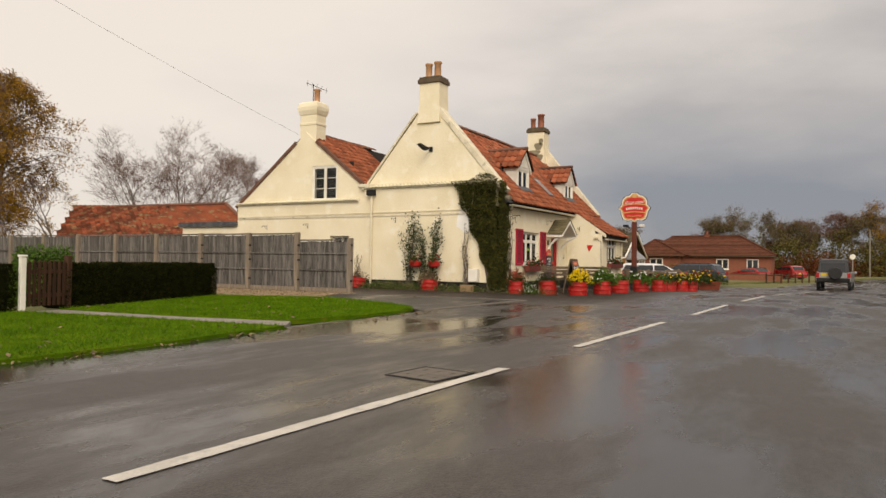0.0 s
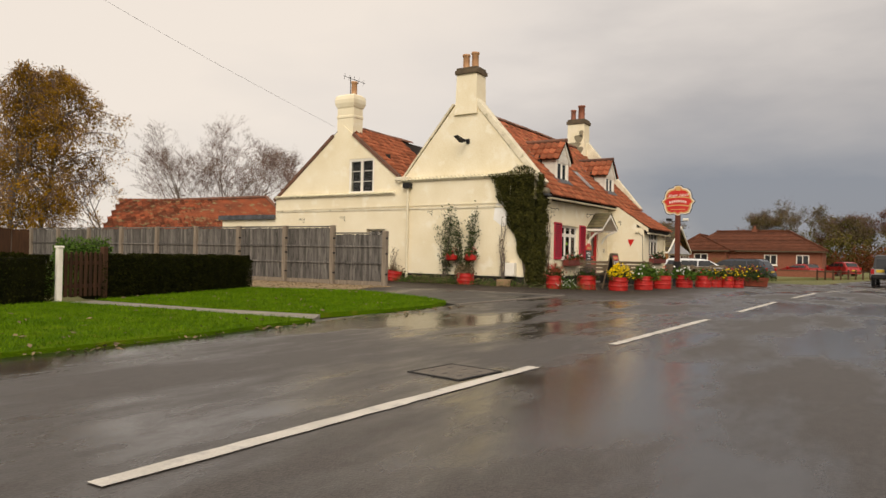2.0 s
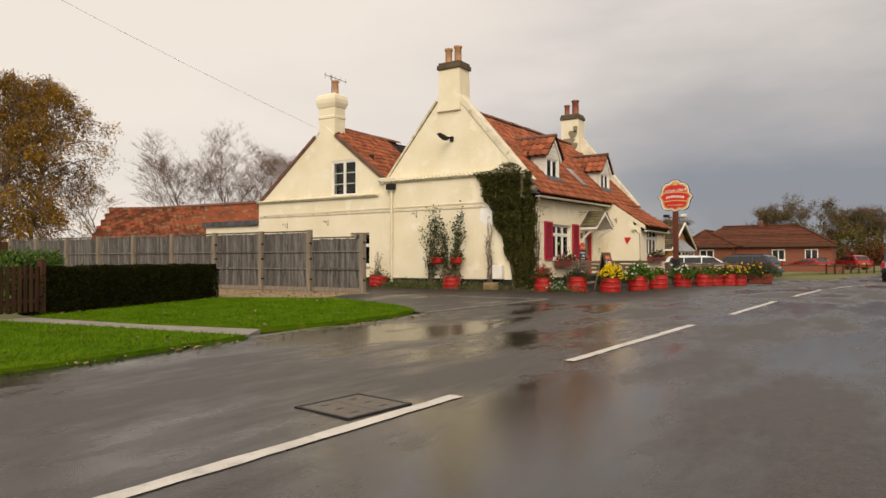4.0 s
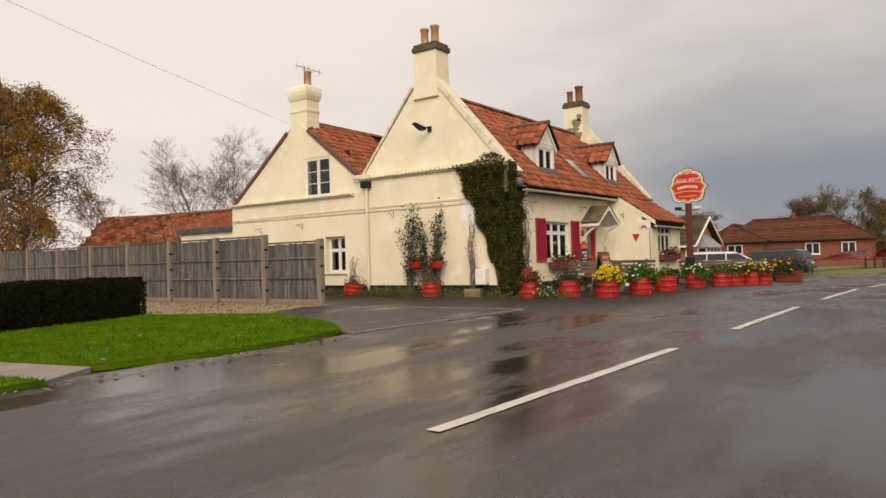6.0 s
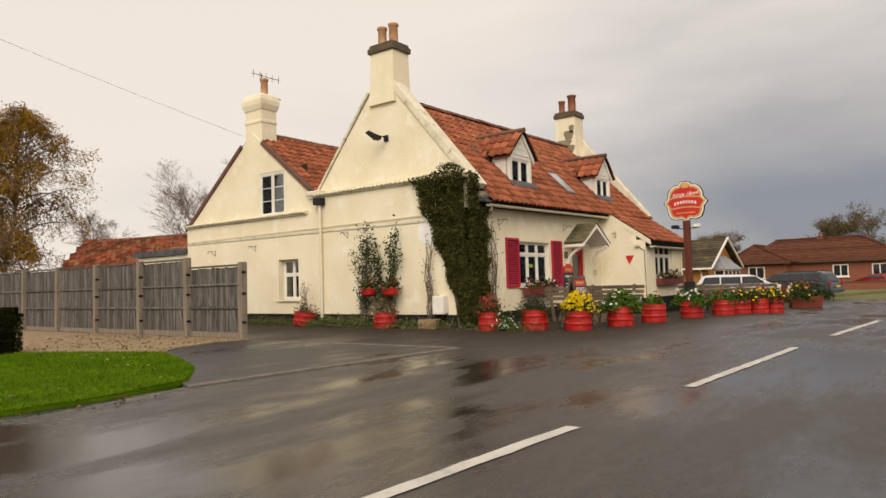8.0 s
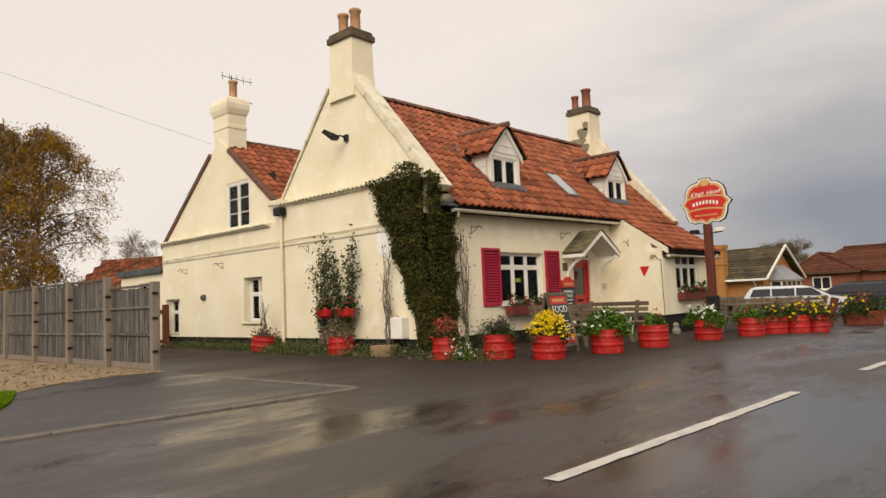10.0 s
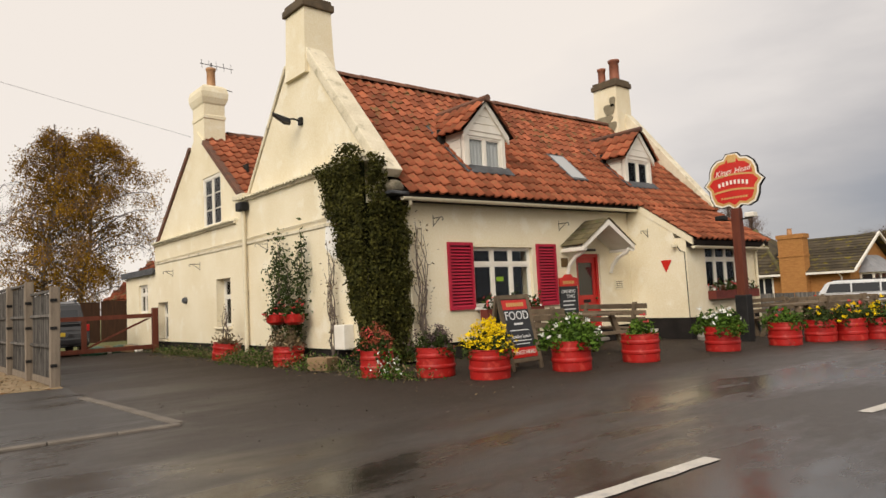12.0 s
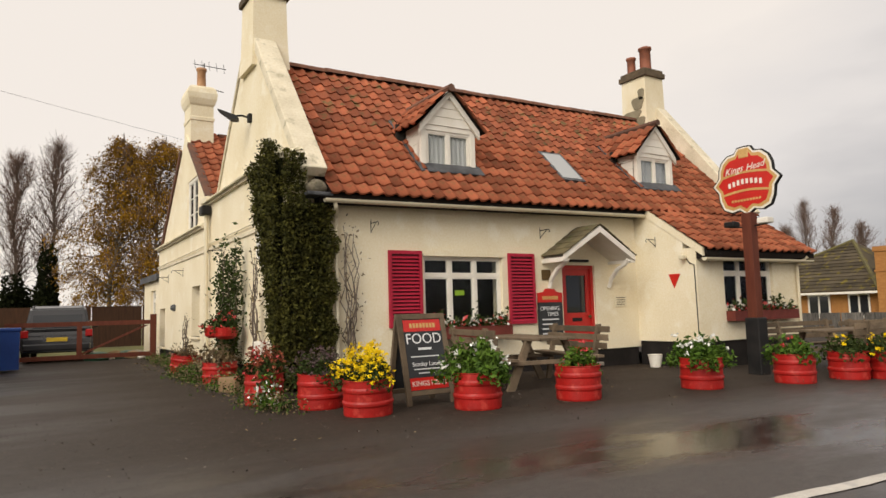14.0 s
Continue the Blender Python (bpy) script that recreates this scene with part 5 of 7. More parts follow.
def column_tree(name, x, y, h, w, label, leaf, count, size, seed, rise, droop, z=0.0, start=0.15, bark=None, branches=46, lean=0.0):
    """A tree with one main stem, many side branches and hanging or upright twigs."""
    r = random.Random(seed)
    t = thing(name, Matrix.Translation((x, y, z)), label, "tree")
    thick, V, F, spots = B(), [], [], []

    def hair(a, b3, wd):
        s = (b3 - a).cross(Vector((r.gauss(0, 1), r.gauss(0, 1), r.gauss(0, 1))))
        if s.length < 1e-6:
            return
        s = s.normalized() * wd
        k = len(V)
        V.extend([tuple(a - s), tuple(a + s), tuple(b3 + s * 0.5), tuple(b3 - s * 0.5)])
        F.append((k, k + 1, k + 2, k + 3))

    stem = [Vector((0, 0, 0))]
    for k in range(10):
        stem.append(stem[-1] + Vector((r.gauss(lean, 0.12), r.gauss(0, 0.12), h * 0.097)))
    tube(thick, stem, h * 0.012, h * 0.0025, 7)
    for k in range(branches):
        q = start + (0.97 - start) * (k + r.random()) / branches
        f = q * 10
        p = stem[int(f)].lerp(stem[min(int(f) + 1, 10)], f - int(f))
        a = k * 2.4 + r.uniform(-0.5, 0.5)
        full = math.sin(math.pi * min(1, (q - start) / (1 - start) * 0.75 + 0.27)) ** 0.8
        L = w * full * r.uniform(0.65, 1.15)
        d = Vector((math.cos(a), math.sin(a), rise)).normalized()
        pts = [p]
        for j in range(5):
            d = (d + Vector((r.gauss(0, 0.12), r.gauss(0, 0.12), r.gauss(0, 0.08) - droop * 0.16 * j))).normalized()
            pts.append(pts[-1] + d * L / 5)
        tube(thick, pts, 0.012 + 0.012 * L, 0.008, 4)
        for b3 in pts[1:]:
            for j in range(5):
                e = (d * 0.5 + Vector((r.gauss(0, 0.6), r.gauss(0, 0.6), r.gauss(0, 0.4) + rise * 0.5 - droop * 1.3))).normalized()
                m1 = b3 + e * r.uniform(0.3, 0.7)
                m2 = m1 + (e + Vector((r.gauss(0, 0.2), r.gauss(0, 0.2), -droop * 1.2))).normalized() * r.uniform(0.3, 0.8)
                hair(b3, m1, 0.014)
                hair(m1, m2, 0.010)
                e2 = (e + Vector((r.gauss(0, 0.6), r.gauss(0, 0.6), r.gauss(0, 0.3)))).normalized()
                hair(m1, m1 + e2 * 0.45, 0.009)
                spots += [m1, m2, (m1 + m2) / 2]
    part("trunk", thick, bark or BARK, t)
    tagged(raw("twig_spray", V, F, TWIG, t), kind="stuff")
    if leaf and count:
        clump = [r.random() ** 1.6 for k in range(len(spots) // 15 + 1)]
        sp = []
        while len(sp) < count:
            k = r.randrange(len(spots))
            if r.random() > clump[k // 15] ** 1.5:
                continue
            q = spots[k]
            sp.append((q.x + r.gauss(0, 0.14), q.y + r.gauss(0, 0.14), q.z + r.gauss(0, 0.2)))
        leaves("crown", sp, size, leaf, t, seed=seed)
    return t


WHITEBARK = material("pale_birch_bark", (0.22, 0.19, 0.16), (0.11, 0.095, 0.08), 0.85, 5, 0.3, 30)
for k, (bx, by, bh, bw) in enumerate(((0.7, 34.4, 12.9, 3.7), (2.8, 35.2, 13.2, 4.5))):
    column_tree("birch_tree", bx, by, bh, bw, "tall birch with thinning golden brown autumn leaves", BIRCHL, 24000, 0.068, 3 + k, 0.75, 0.7, start=0.15, bark=WHITEBARK, branches=76, lean=0.08)
for k, (bx, by, bh) in enumerate(((-6.3, 41, 12.2), (-4.0, 40, 12.0), (-2.5, 40.5, 13.0))):
    column_tree("bare_tree", bx, by, bh, 2.4, "leafless ash with upright branches behind the yard", None, 0, 0.1, 13 + k, 1.7, 0.0, start=0.22, branches=64)
tree("bare_tree", 33.0, 60.0, 15.0, 0.75, "wide leafless tree with reddish twigs", RUSTL, 700, 0.06, 8, upright=0.6, stems=2, depth=6, trunk_r=0.2)
tree("bare_tree", 39.5, 60.5, 17.0, 0.7, "wide leafless tree with rust-coloured last leaves", RUSTL, 4200, 0.065, 9, upright=0.65, stems=2, depth=6, trunk_r=0.2)
tree("bare_tree", 46.5, 62.0, 15.5, 0.6, "leafless tree with rust-coloured last leaves", RUSTL, 5000, 0.065, 10, upright=0.7, stems=2, depth=6, trunk_r=0.2)
tree("bare_tree", 22.5, 60.0, 10.0, 0.7, "small leafless tree on the field edge", None, 0, 0.1, 11, upright=0.6, depth=6, trunk_r=0.15)
for k, (px, py, ph) in enumerate(((60, 28.2, 8.6), (61, 26.6, 11.2), (62, 25.0, 10.2), (63, 22.6, 8.4))):
    column_tree("poplar_tree", px, py, ph, 2.4, "slim leafless poplar with upright twigs", None, 0, 0.1, 20 + k, 2.3, 0.0, z=gz(60), start=0.1, branches=44)
far = [(92, 2.0, 8.0, GREENL), (96, -2.5, 9.4, GREENL), (98, -6.5, 7.8, RUSTL), (95, -9.5, 8.2, GREENL), (100, -13.5, 9.0, RUSTL), (92, -16.5, 8.6, GREENL), (96, -20.5, 9.6, BIRCHL), (90, -24.5, 9.5, GREENL), (98, -28.5, 10.0, BIRCHL), (86, -31, 9.5, GREENL), (75, 14, 6.5, GREENL), (104, 8, 6.5, RUSTL)]
for k, (px, py, ph, lf) in enumerate(far):
    tree("hedgerow_tree", px, py, ph * 1.12, 0.8, "distant autumn tree, green turning brown" if lf is GREENL else "distant tree with brown autumn leaves", lf, 5200, 0.11, 40 + k, sprays=1, z=gz(px), upright=0.6, depth=5, stems=2, first=0.25, trunk_r=0.15)
# low scrub along the far hedge line, and the dark evergreens behind the yard


def scrub(name, spots, size, mat, label, seed, n):
    r = random.Random(seed)
    sp = []
    for k in range(n):
        x, y, z0, rx, ry, rz = r.choice(spots)
        a, b3, c = r.uniform(0, 6.28), r.random() ** 0.4, r.uniform(-0.2, 1)
        sp.append((x + rx * b3 * math.cos(a) * (1 - 0.4 * max(c, 0)), y + ry * b3 * math.sin(a) * (1 - 0.4 * max(c, 0)), z0 + rz * max(0, c) * r.uniform(0.4, 1)))
    return tagged(leaves(name, sp, size, mat, seed=seed), label, "bushes", kind="stuff")


scrub("far_bushes", [(88 + 2 * math.sin(k), 6 - 2.2 * k, gz(88), 3, 2.4, 5.8 + 1.2 * math.sin(k * 2.3)) for k in range(19)], 0.15, GREENL, "tangled roadside bushes in autumn green", 61, 42000)
scrub("far_bushes", [(86 + 2 * math.sin(k * 1.7), -7 - 2.4 * k, gz(88), 3, 2.0, 3.2 + 1.0 * math.sin(k * 1.3)) for k in range(8)], 0.14, RUSTL, "rust brown roadside bushes", 62, 13000)
scrub("evergreen_bushes", [(-2.4, 36, 0, 0.8, 0.8, 6.2), (-4.1, 36, 0, 0.9, 0.8, 4.2), (-6.0, 37, 0, 2, 1, 3.4), (-2.9, 36.5, 0, 1.2, 1, 3.4)], 0.14, EVERG, "dark ivy-clad evergreens behind the yard", 63, 16000)


def hedge(name, p, q, width, height, label, seed, n):
    """A clipped hedge: a dark core and a skin of small leaves."""
    p, q = Vector((*p, 0)), Vector((*q, 0))
    L = (q - p).length
    t = thing(name, Matrix.Translation(p) @ Matrix.Rotation(math.atan2(q.y - p.y, q.x - p.x), 4, "Z"), label, "hedge")
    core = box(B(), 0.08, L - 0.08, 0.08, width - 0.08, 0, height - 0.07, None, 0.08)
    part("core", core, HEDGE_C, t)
    r = random.Random(seed)
    sp = []
    for k in range(n):
        f = r.random()
        u, v, w = r.uniform(0, L), r.uniform(0, width), r.uniform(0.04, height)
        if f < 0.45:
            v = r.gauss(0.06, 0.03)
        elif f < 0.52:
            v = width - r.gauss(0.06, 0.03)
        elif f < 0.80:
            w = height - abs(r.gauss(0.04, 0.03))
        elif f < 0.95:
            u = L - abs(r.gauss(0.05, 0.04))
        else:
            u = abs(r.gauss(0.05, 0.04))
        # rounded shoulders
        if w > height - 0.12:
            v = min(max(v, 0.06), width - 0.06)
            u = min(u, L - 0.08)
        sp.append((u, v, w + 0.02 * math.sin(u * 5)))
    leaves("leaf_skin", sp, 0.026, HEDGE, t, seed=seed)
    return t


hedge("hedge", (-12.75, 2.95), (-7.85, 4.35), 0.75, 0.86, "dark green clipped box hedge with crisp edges", 71, 17000)
hedge("hedge", (-21.0, 1.4), (-13.75, 2.75), 0.75, 0.86, "dark green clipped box hedge beside the gate", 72, 15000)
# out of view: hedge added across the road so the panes reflect darker
scrub("roadside_hedge", [(-44 + 2 * k, -25 - 0.05 * k, 0, 1.6, 1.2, 3.6 + 0.5 * math.sin(k * 1.9)) for k in range(36)], 0.16, LEAF_D, "unseen tall hedge added across the road to darken window reflections", 74, 16000)
scrub("garden_bush", [(-11.6, 5.6, 0.0, 0.95, 0.6, 1.25)], 0.035, LEAF, "rounded green conifer bush behind the hedge", 73, 24000)

# garden gate
gate = thing("picket_gate", pose(-13.6, 2.82, 0.05, 0, 0, 12), "dark brown picket gate, closed", "gate")
for k in range(8):
    part("picket", prism(B(), [(0.06 + k * 0.105, 0.05), (0.12 + k * 0.105, 0.05), (0.12 + k * 0.105, 0.80), (0.09 + k * 0.105, 0.86), (0.06 + k * 0.105, 0.80)], 0, 0.02, "y"), WOOD_B, gate)
for z in (0.2, 0.62):
    part("rail", box(B(), 0.04, 0.9, 0.02, 0.05, z, z + 0.07), WOOD_B, gate)
part("gate_post", box(B(), 0.88, 0.98, -0.02, 0.08, 0, 0.95, None, 0.01), WOOD_B, gate)
post = thing("gate_post", pose(-13.68, 2.76, 0.04), "white painted wooden gate post", "post")
part("shaft", box(B(), -0.045, 0.045, -0.045, 0.045, 0, 0.92, None, 0.01), WHITE, post)
part("post_cap", box(B(), -0.06, 0.06, -0.06, 0.06, 0.92, 0.96, None, 0.012), WHITE, post)
trel = thing("trellis_fence", pose(-18.5, 6.2, 0, 0, 0, 12), "dark brown low trellis-topped fence behind the hedge", "fence")
for k in range(3):
    part("panel", box(B(), k * 1.8 + 0.05, k * 1.8 + 1.75, 0, 0.03, 0.1, 0.95), WOOD_B, trel)
    part("post", box(B(), k * 1.8 - 0.04, k * 1.8 + 0.05, -0.03, 0.06, 0, 1.3), WOOD_B, trel)
    for j in range(9):
        for s in (-1, 1):
            x = k * 1.8 + 0.1 + j * 0.19
            part("lath", prism(B(), [(x, 0.96), (x + 0.02, 0.96), (x + 0.02 + s * 0.2, 1.22), (x + s * 0.2, 1.22)], 0.005 + 0.006 * s, 0.011 + 0.006 * s, "y"), WOOD_B, trel)
    part("rail", box(B(), k * 1.8, k * 1.8 + 1.8, -0.01, 0.04, 1.22, 1.26), WOOD_B, trel)

# close-board fence beside the drive
FY = [2.77, 4.72, 6.68, 8.78, 10.9, 13.0, 15.1, 17.2, 19.3, 21.4]
for i, y in enumerate(FY):
    x = -4.28 - 0.05 * min(i, 8)
    h = 1.64 if i == 0 else 1.82
    ps = thing("fence_post", pose(x, y, 0, rng.uniform(-0.6, 0.6), rng.uniform(-0.6, 0.6), 0), "pale weathered square fence post beside the drive", "fence post", "posts of the drive fence")
    part("shaft", box(B(), -0.07, 0.07, -0.07, 0.07, -0.05, h, None, 0.012), WOOD_P, ps)
    if i < 4:
        for z in (0.35, 0.95, 1.4):
            part("strap", box(B(), -0.078, 0.02, -0.082, -0.07, z, z + 0.05), BLACK, ps)
for i in range(len(FY) - 1):
    x0, x1, y0, y1 = -4.28 - 0.05 * min(i, 8), -4.28 - 0.05 * min(i + 1, 8), FY[i] + 0.075, FY[i + 1] - 0.075
    L = y1 - y0
    h = 1.52 if i == 0 else 1.72
    fp = thing("board_fence", pose((x0 + x1) / 2 - 0.0, y0, 0.04), "grey weathered close-boarded fence panel with rails", "fence", "panels of the drive fence")
    nb = 18
    for k in range(nb):
        u = L * k / nb
        hh = h - 0.02 + rng.uniform(-0.012, 0.012)
        bm = B()
        prism(bm, [(u, 0.12), (u + L / nb + 0.01, 0.12), (u + L / nb + 0.01, hh), (u, hh)], 0.0, 0.016, "x")
        for v in bm.verts:
            if v.co.y > u + 0.02:
                v.co.x += 0.010
        part("board", bm, WOOD_G, fp)
    part("gravel_board", box(B(), -0.01, 0.02, 0, L, 0, 0.115), WOOD_P, fp)
    part("capping", box(B(), -0.03, 0.045, 0, L, h, h + 0.04), WOOD_G, fp)
    for z in (0.62, 1.12):
        part("rail", box(B(), -0.035, -0.003, 0, L, z, z + 0.045), WOOD_G, fp)
# ---- barrels with plants ----


def plants(t, r0, z0, h, mats, counts, seed, spill=0.3, size=0.05, cluster=9):
    r = random.Random(seed)
    sp, idx = [], []
    for k, (mt, n) in enumerate(zip(mats, counts)):
        for j in range(n):
            a, q = r.uniform(0, 6.28), r.random() ** 0.6
            lump = 0.75 + 0.35 * math.sin(a * 3 + seed) + r.uniform(-0.15, 0.15)
            rad = r0 * q * (1 + spill) * lump
            z = z0 + h * lump * (1 - 0.7 * q * q) * (r.uniform(0.2, 1.0) if k == 0 else r.uniform(0.75, 1.08))
            if q > 0.8:
                z -= r.uniform(0, 0.16)
            x, y = rad * math.cos(a), rad * math.sin(a)
            if k and cluster and j % cluster:
                x, y, z = head[0] + r.gauss(0, 0.02), head[1] + r.gauss(0, 0.02), head[2] + r.gauss(0, 0.014)
            elif k:
                z += 0.05
                head = (x, y, z)
            sp.append((x, y, z, 0.62 if k else 0.85))
            idx.append(k)
    tagged(leaves("foliage", sp, size, mats, t, seed=seed, up=0.6, mats=idx), kind="stuff")


def drum(t, r, h):
    prof = [(r * 0.98, 0.0), (r, 0.02)]
    for zc in (h * 0.36, h * 0.72):
        prof += [(r, zc - 0.035), (r * 1.045, zc - 0.012), (r * 1.045, zc + 0.012), (r, zc + 0.035)]
    prof += [(r, h - 0.015), (r * 1.03, h - 0.008), (r * 1.03, h), (r * 0.96, h), (r * 0.95, h - 0.06)]
    part("half_drum", lathe(B(), prof, 56), BARREL, t)
    part("soil", lathe(B(), [(r * 0.95, h - 0.07), (r * 0.5, h - 0.05), (0.02, h - 0.04)], 20), SOIL, t)


def planter(x, y, r, h, label, mats, counts, ph, seed, tilt=0, spill=0.3, size=0.05, cluster=9):
    t = thing("barrel_planter", pose(x, y, gz(x), tilt, tilt * 0.5, rng.uniform(0, 360)), label, "planter", "red barrel planters")
    drum(t, r, h)
    plants(t, r, h - 0.04, ph, mats, counts, seed, spill, size, cluster)
    return t


BL = "red painted half-drum planter with "
planter(-0.62, -1.02, 0.25, 0.40, BL + "rust-orange flowers", [LEAF_D, FL_O, FL_R], [1500, 1200, 120], 0.34, 101, size=0.038, cluster=5)
planter(-0.16, -1.88, 0.285, 0.43, BL + "faded purple heather", [LEAF_D, FL_P], [2200, 1400], 0.30, 102, size=0.028, cluster=4)
planter(0.06, -2.80, 0.285, 0.42, BL + "yellow chrysanthemums spilling over", [LEAF_D, FL_Y], [2200, 2600], 0.36, 103, tilt=3, size=0.032, cluster=7)
planter(1.30, -3.24, 0.285, 0.43, BL + "white geraniums and green leaves", [LEAF, FL_W], [3000, 330], 0.42, 104, spill=0.62, size=0.045, cluster=12)
planter(2.70, -3.48, 0.285, 0.43, BL + "a small pink geranium", [LEAF, FL_R], [800, 60], 0.28, 105, spill=-0.1, size=0.04)
planter(4.78, -3.75, 0.285, 0.43, BL + "trailing white flowers", [LEAF, FL_W], [2600, 190], 0.32, 106, spill=0.62, size=0.045, cluster=12)
planter(6.5, -4.08, 0.285, 0.43, BL + "green leaves and red flowers", [LEAF, FL_R], [800, 40], 0.30, 107, spill=0.4)
planter(7.7, -4.25, 0.285, 0.43, BL + "green leaves and yellow flowers", [LEAF_D, FL_Y], [800, 45], 0.28, 108, spill=0.4)
planter(8.2, -4.62, 0.285, 0.43, BL + "red flowers and trailing leaves", [LEAF_D, FL_R, FL_Y], [1000, 90, 260], 0.34, 109, spill=0.6)
planter(8.75, -4.92, 0.285, 0.43, BL + "green and yellow foliage", [LEAF_D, FL_Y, FL_O], [1000, 220, 160], 0.34, 110, spill=0.6)
planter(-0.42, 2.25, 0.29, 0.38, BL + "dry straw-coloured stems", [DRYLEAF, LEAF_D], [700, 120], 0.42, 112)
planter(-0.45, 5.25, 0.30, 0.38, BL + "bare dead stems", [DRYLEAF], [260], 0.3, 113, tilt=7)
sp5 = [(-0.72 + rng.gauss(0, 0.08), -1.5 + rng.gauss(0, 0.13), 0.06 + abs(rng.gauss(0, 0.16))) for k in range(260)]
tagged(leaves("daisy_clump", sp5, 0.035, [LEAF, FL_W], seed=120, mats=[1 if k % 5 == 0 else 0 for k in range(260)]), "clump of small white daisies by the drums", "flowers", kind="stuff")
for k, (x, y, lx, ly, n) in enumerate(((-0.42, 3.9, 0.2, 0.62, 5200), (-0.42, 1.1, 0.22, 0.6, 1300), (-0.28, 7.8, 0.14, 1.7, 2600), (-0.68, -1.35, 0.14, 0.4, 700), (-0.5, 2.9, 0.2, 0.4, 1200))):
    tagged(leaves("weed_strip", [(x + rng.gauss(0, lx), y + rng.gauss(0, ly), abs(rng.gauss(0, 0.10))) for j in range(n * 2)], 0.023, [LEAF, DRYLEAF, LEAF_D], seed=130 + k, mats=[j % 3 for j in range(n * 2)], up=0.5), "low weeds and creeping plants at the wall foot", "weeds", kind="stuff")
# wooden trough by the parking
tr = thing("flower_trough", pose(13.6, -5.02, gz(13.6), 0, 0, -70), "brown-red wooden trough with autumn plants", "planter")
bm = prism(B(), [(-0.55, 0.42), (-0.44, 0), (0.44, 0), (0.55, 0.42), (0.49, 0.42), (0.40, 0.1), (-0.40, 0.1), (-0.49, 0.42)], -0.3, 0.3, "y")
part("trough_body", box(box(bm, -0.47, 0.47, -0.34, -0.3, 0.02, 0.42), -0.47, 0.47, 0.3, 0.34, 0.02, 0.42), material("terracotta_boards", (0.19, 0.042, 0.022), (0.13, 0.03, 0.016), 0.8, 4, 0.3, 40, spec=0.2), tr)
part("soil", box(B(), -0.42, 0.42, -0.29, 0.29, 0.1, 0.36), SOIL, tr)
plants(tr, 0.62, 0.36, 0.58, [LEAF_D, FL_O, FL_Y], [2400, 420, 140], 140, 0.3, 0.055)

# ---- ivy and climbers ----
ivy = thing("ivy", Matrix.Translation((0, 0, 0)), "dense dark green ivy climbing the corner of the pub", "climber")
r7 = random.Random(17)
sp = []
while len(sp) < 36000:
    z = r7.uniform(0.05, 3.95)
    left = 0.10 + 1.5 * max(0, (z - 0.1) / 3.6) ** 1.15 + 0.07 * math.sin(z * 7)
    bulge = 0.05 + 0.03 * z + 0.06 * math.sin(z * 5) ** 2
    if r7.random() < 0.55:
        y = r7.uniform(-0.10, left)
        if z > 3.75 - 0.02 * y + 0.25 * math.exp(-((y - 0.35) / 0.35) ** 2):
            continue
        sp.append((-abs(r7.gauss(bulge * (1 - 0.6 * max(0, y / max(left, 0.1))), 0.05)), y, z))
    else:
        x = r7.uniform(-0.08, 0.80 + 0.06 * math.sin(z * 9))
        if z > 2.95 - 0.1 * x + (0.75 if x < 0.28 else 0):
            continue
        sp.append((x, -abs(r7.gauss(bulge * (1 - 0.5 * max(0, x)), 0.05)) - 0.02, z))
leaves("foliage", sp, 0.030, IVY, ivy, seed=18)
bm = B()
for k in range(7):
    pts = [Vector((-0.04, 0.05 + 0.06 * k * 0.5, 0.0))]
    for j in range(8):
        pts.append(pts[-1] + Vector((0, r7.uniform(-0.02, 0.09), 0.38)))
    tube(bm, pts, 0.02, 0.008, 5)
    pts = [Vector((0.1 * k, -0.04, 0.0))]
    for j in range(6):
        pts.append(pts[-1] + Vector((r7.uniform(-0.05, 0.06), 0, 0.42)))
    tube(bm, pts, 0.02, 0.008, 5)
part("stem", bm, BARK, ivy)
# near-black sheets standing for the shade deep inside the ivy
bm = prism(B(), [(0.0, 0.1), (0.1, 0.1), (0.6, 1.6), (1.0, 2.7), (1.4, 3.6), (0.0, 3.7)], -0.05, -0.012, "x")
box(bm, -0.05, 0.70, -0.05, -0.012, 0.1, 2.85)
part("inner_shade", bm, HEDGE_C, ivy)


def climber(x, y, h, w, label, seed, leaf, n, size, face="x"):
    r = random.Random(seed)
    t = thing("wall_shrub", Matrix.Translation((x, y, 0)), label, "shrub")
    bm, spots = B(), []
    for k in range(9):
        pts = [Vector((r.uniform(-0.03, 0.03), r.gauss(0, 0.05), 0.02))]
        dy = r.uniform(-w, w)
        hh = h * r.uniform(0.65, 1.0)
        for j in range(7):
            s = (j + 1) / 7
            v = (r.gauss(-0.02, 0.03), dy * s + r.gauss(0, 0.05), hh * s)
            pts.append(Vector(v if face == "x" else (v[1], v[0], v[2])))
        tube(bm, pts, 0.014, 0.005, 5)
        for p in pts[2:]:
            for j in range(n):
                spots.append((p.x + r.gauss(0, 0.06), p.y + r.gauss(0, 0.09), p.z + r.gauss(0, 0.11)))
    part("stem", bm, BARK, t)
    leaves("foliage", spots, size, leaf, t, seed=seed)
    return t


climber(-0.15, 3.2, 2.5, 0.40, "spiky dark green wall shrub by the pub", 201, LEAF_D, 17, 0.040)
climber(-0.15, 2.45, 2.5, 0.50, "leafy green wall shrub by the pub", 202, LEAF_D, 22, 0.045)
climber(-0.15, 1.0, 2.3, 0.2, "nearly bare brown climber on the wall", 203, DRYLEAF, 2, 0.03)
climber(-0.42, 5.3, 1.25, 0.35, "bare dead stems standing in a drum", 204, DRYLEAF, 1, 0.02)
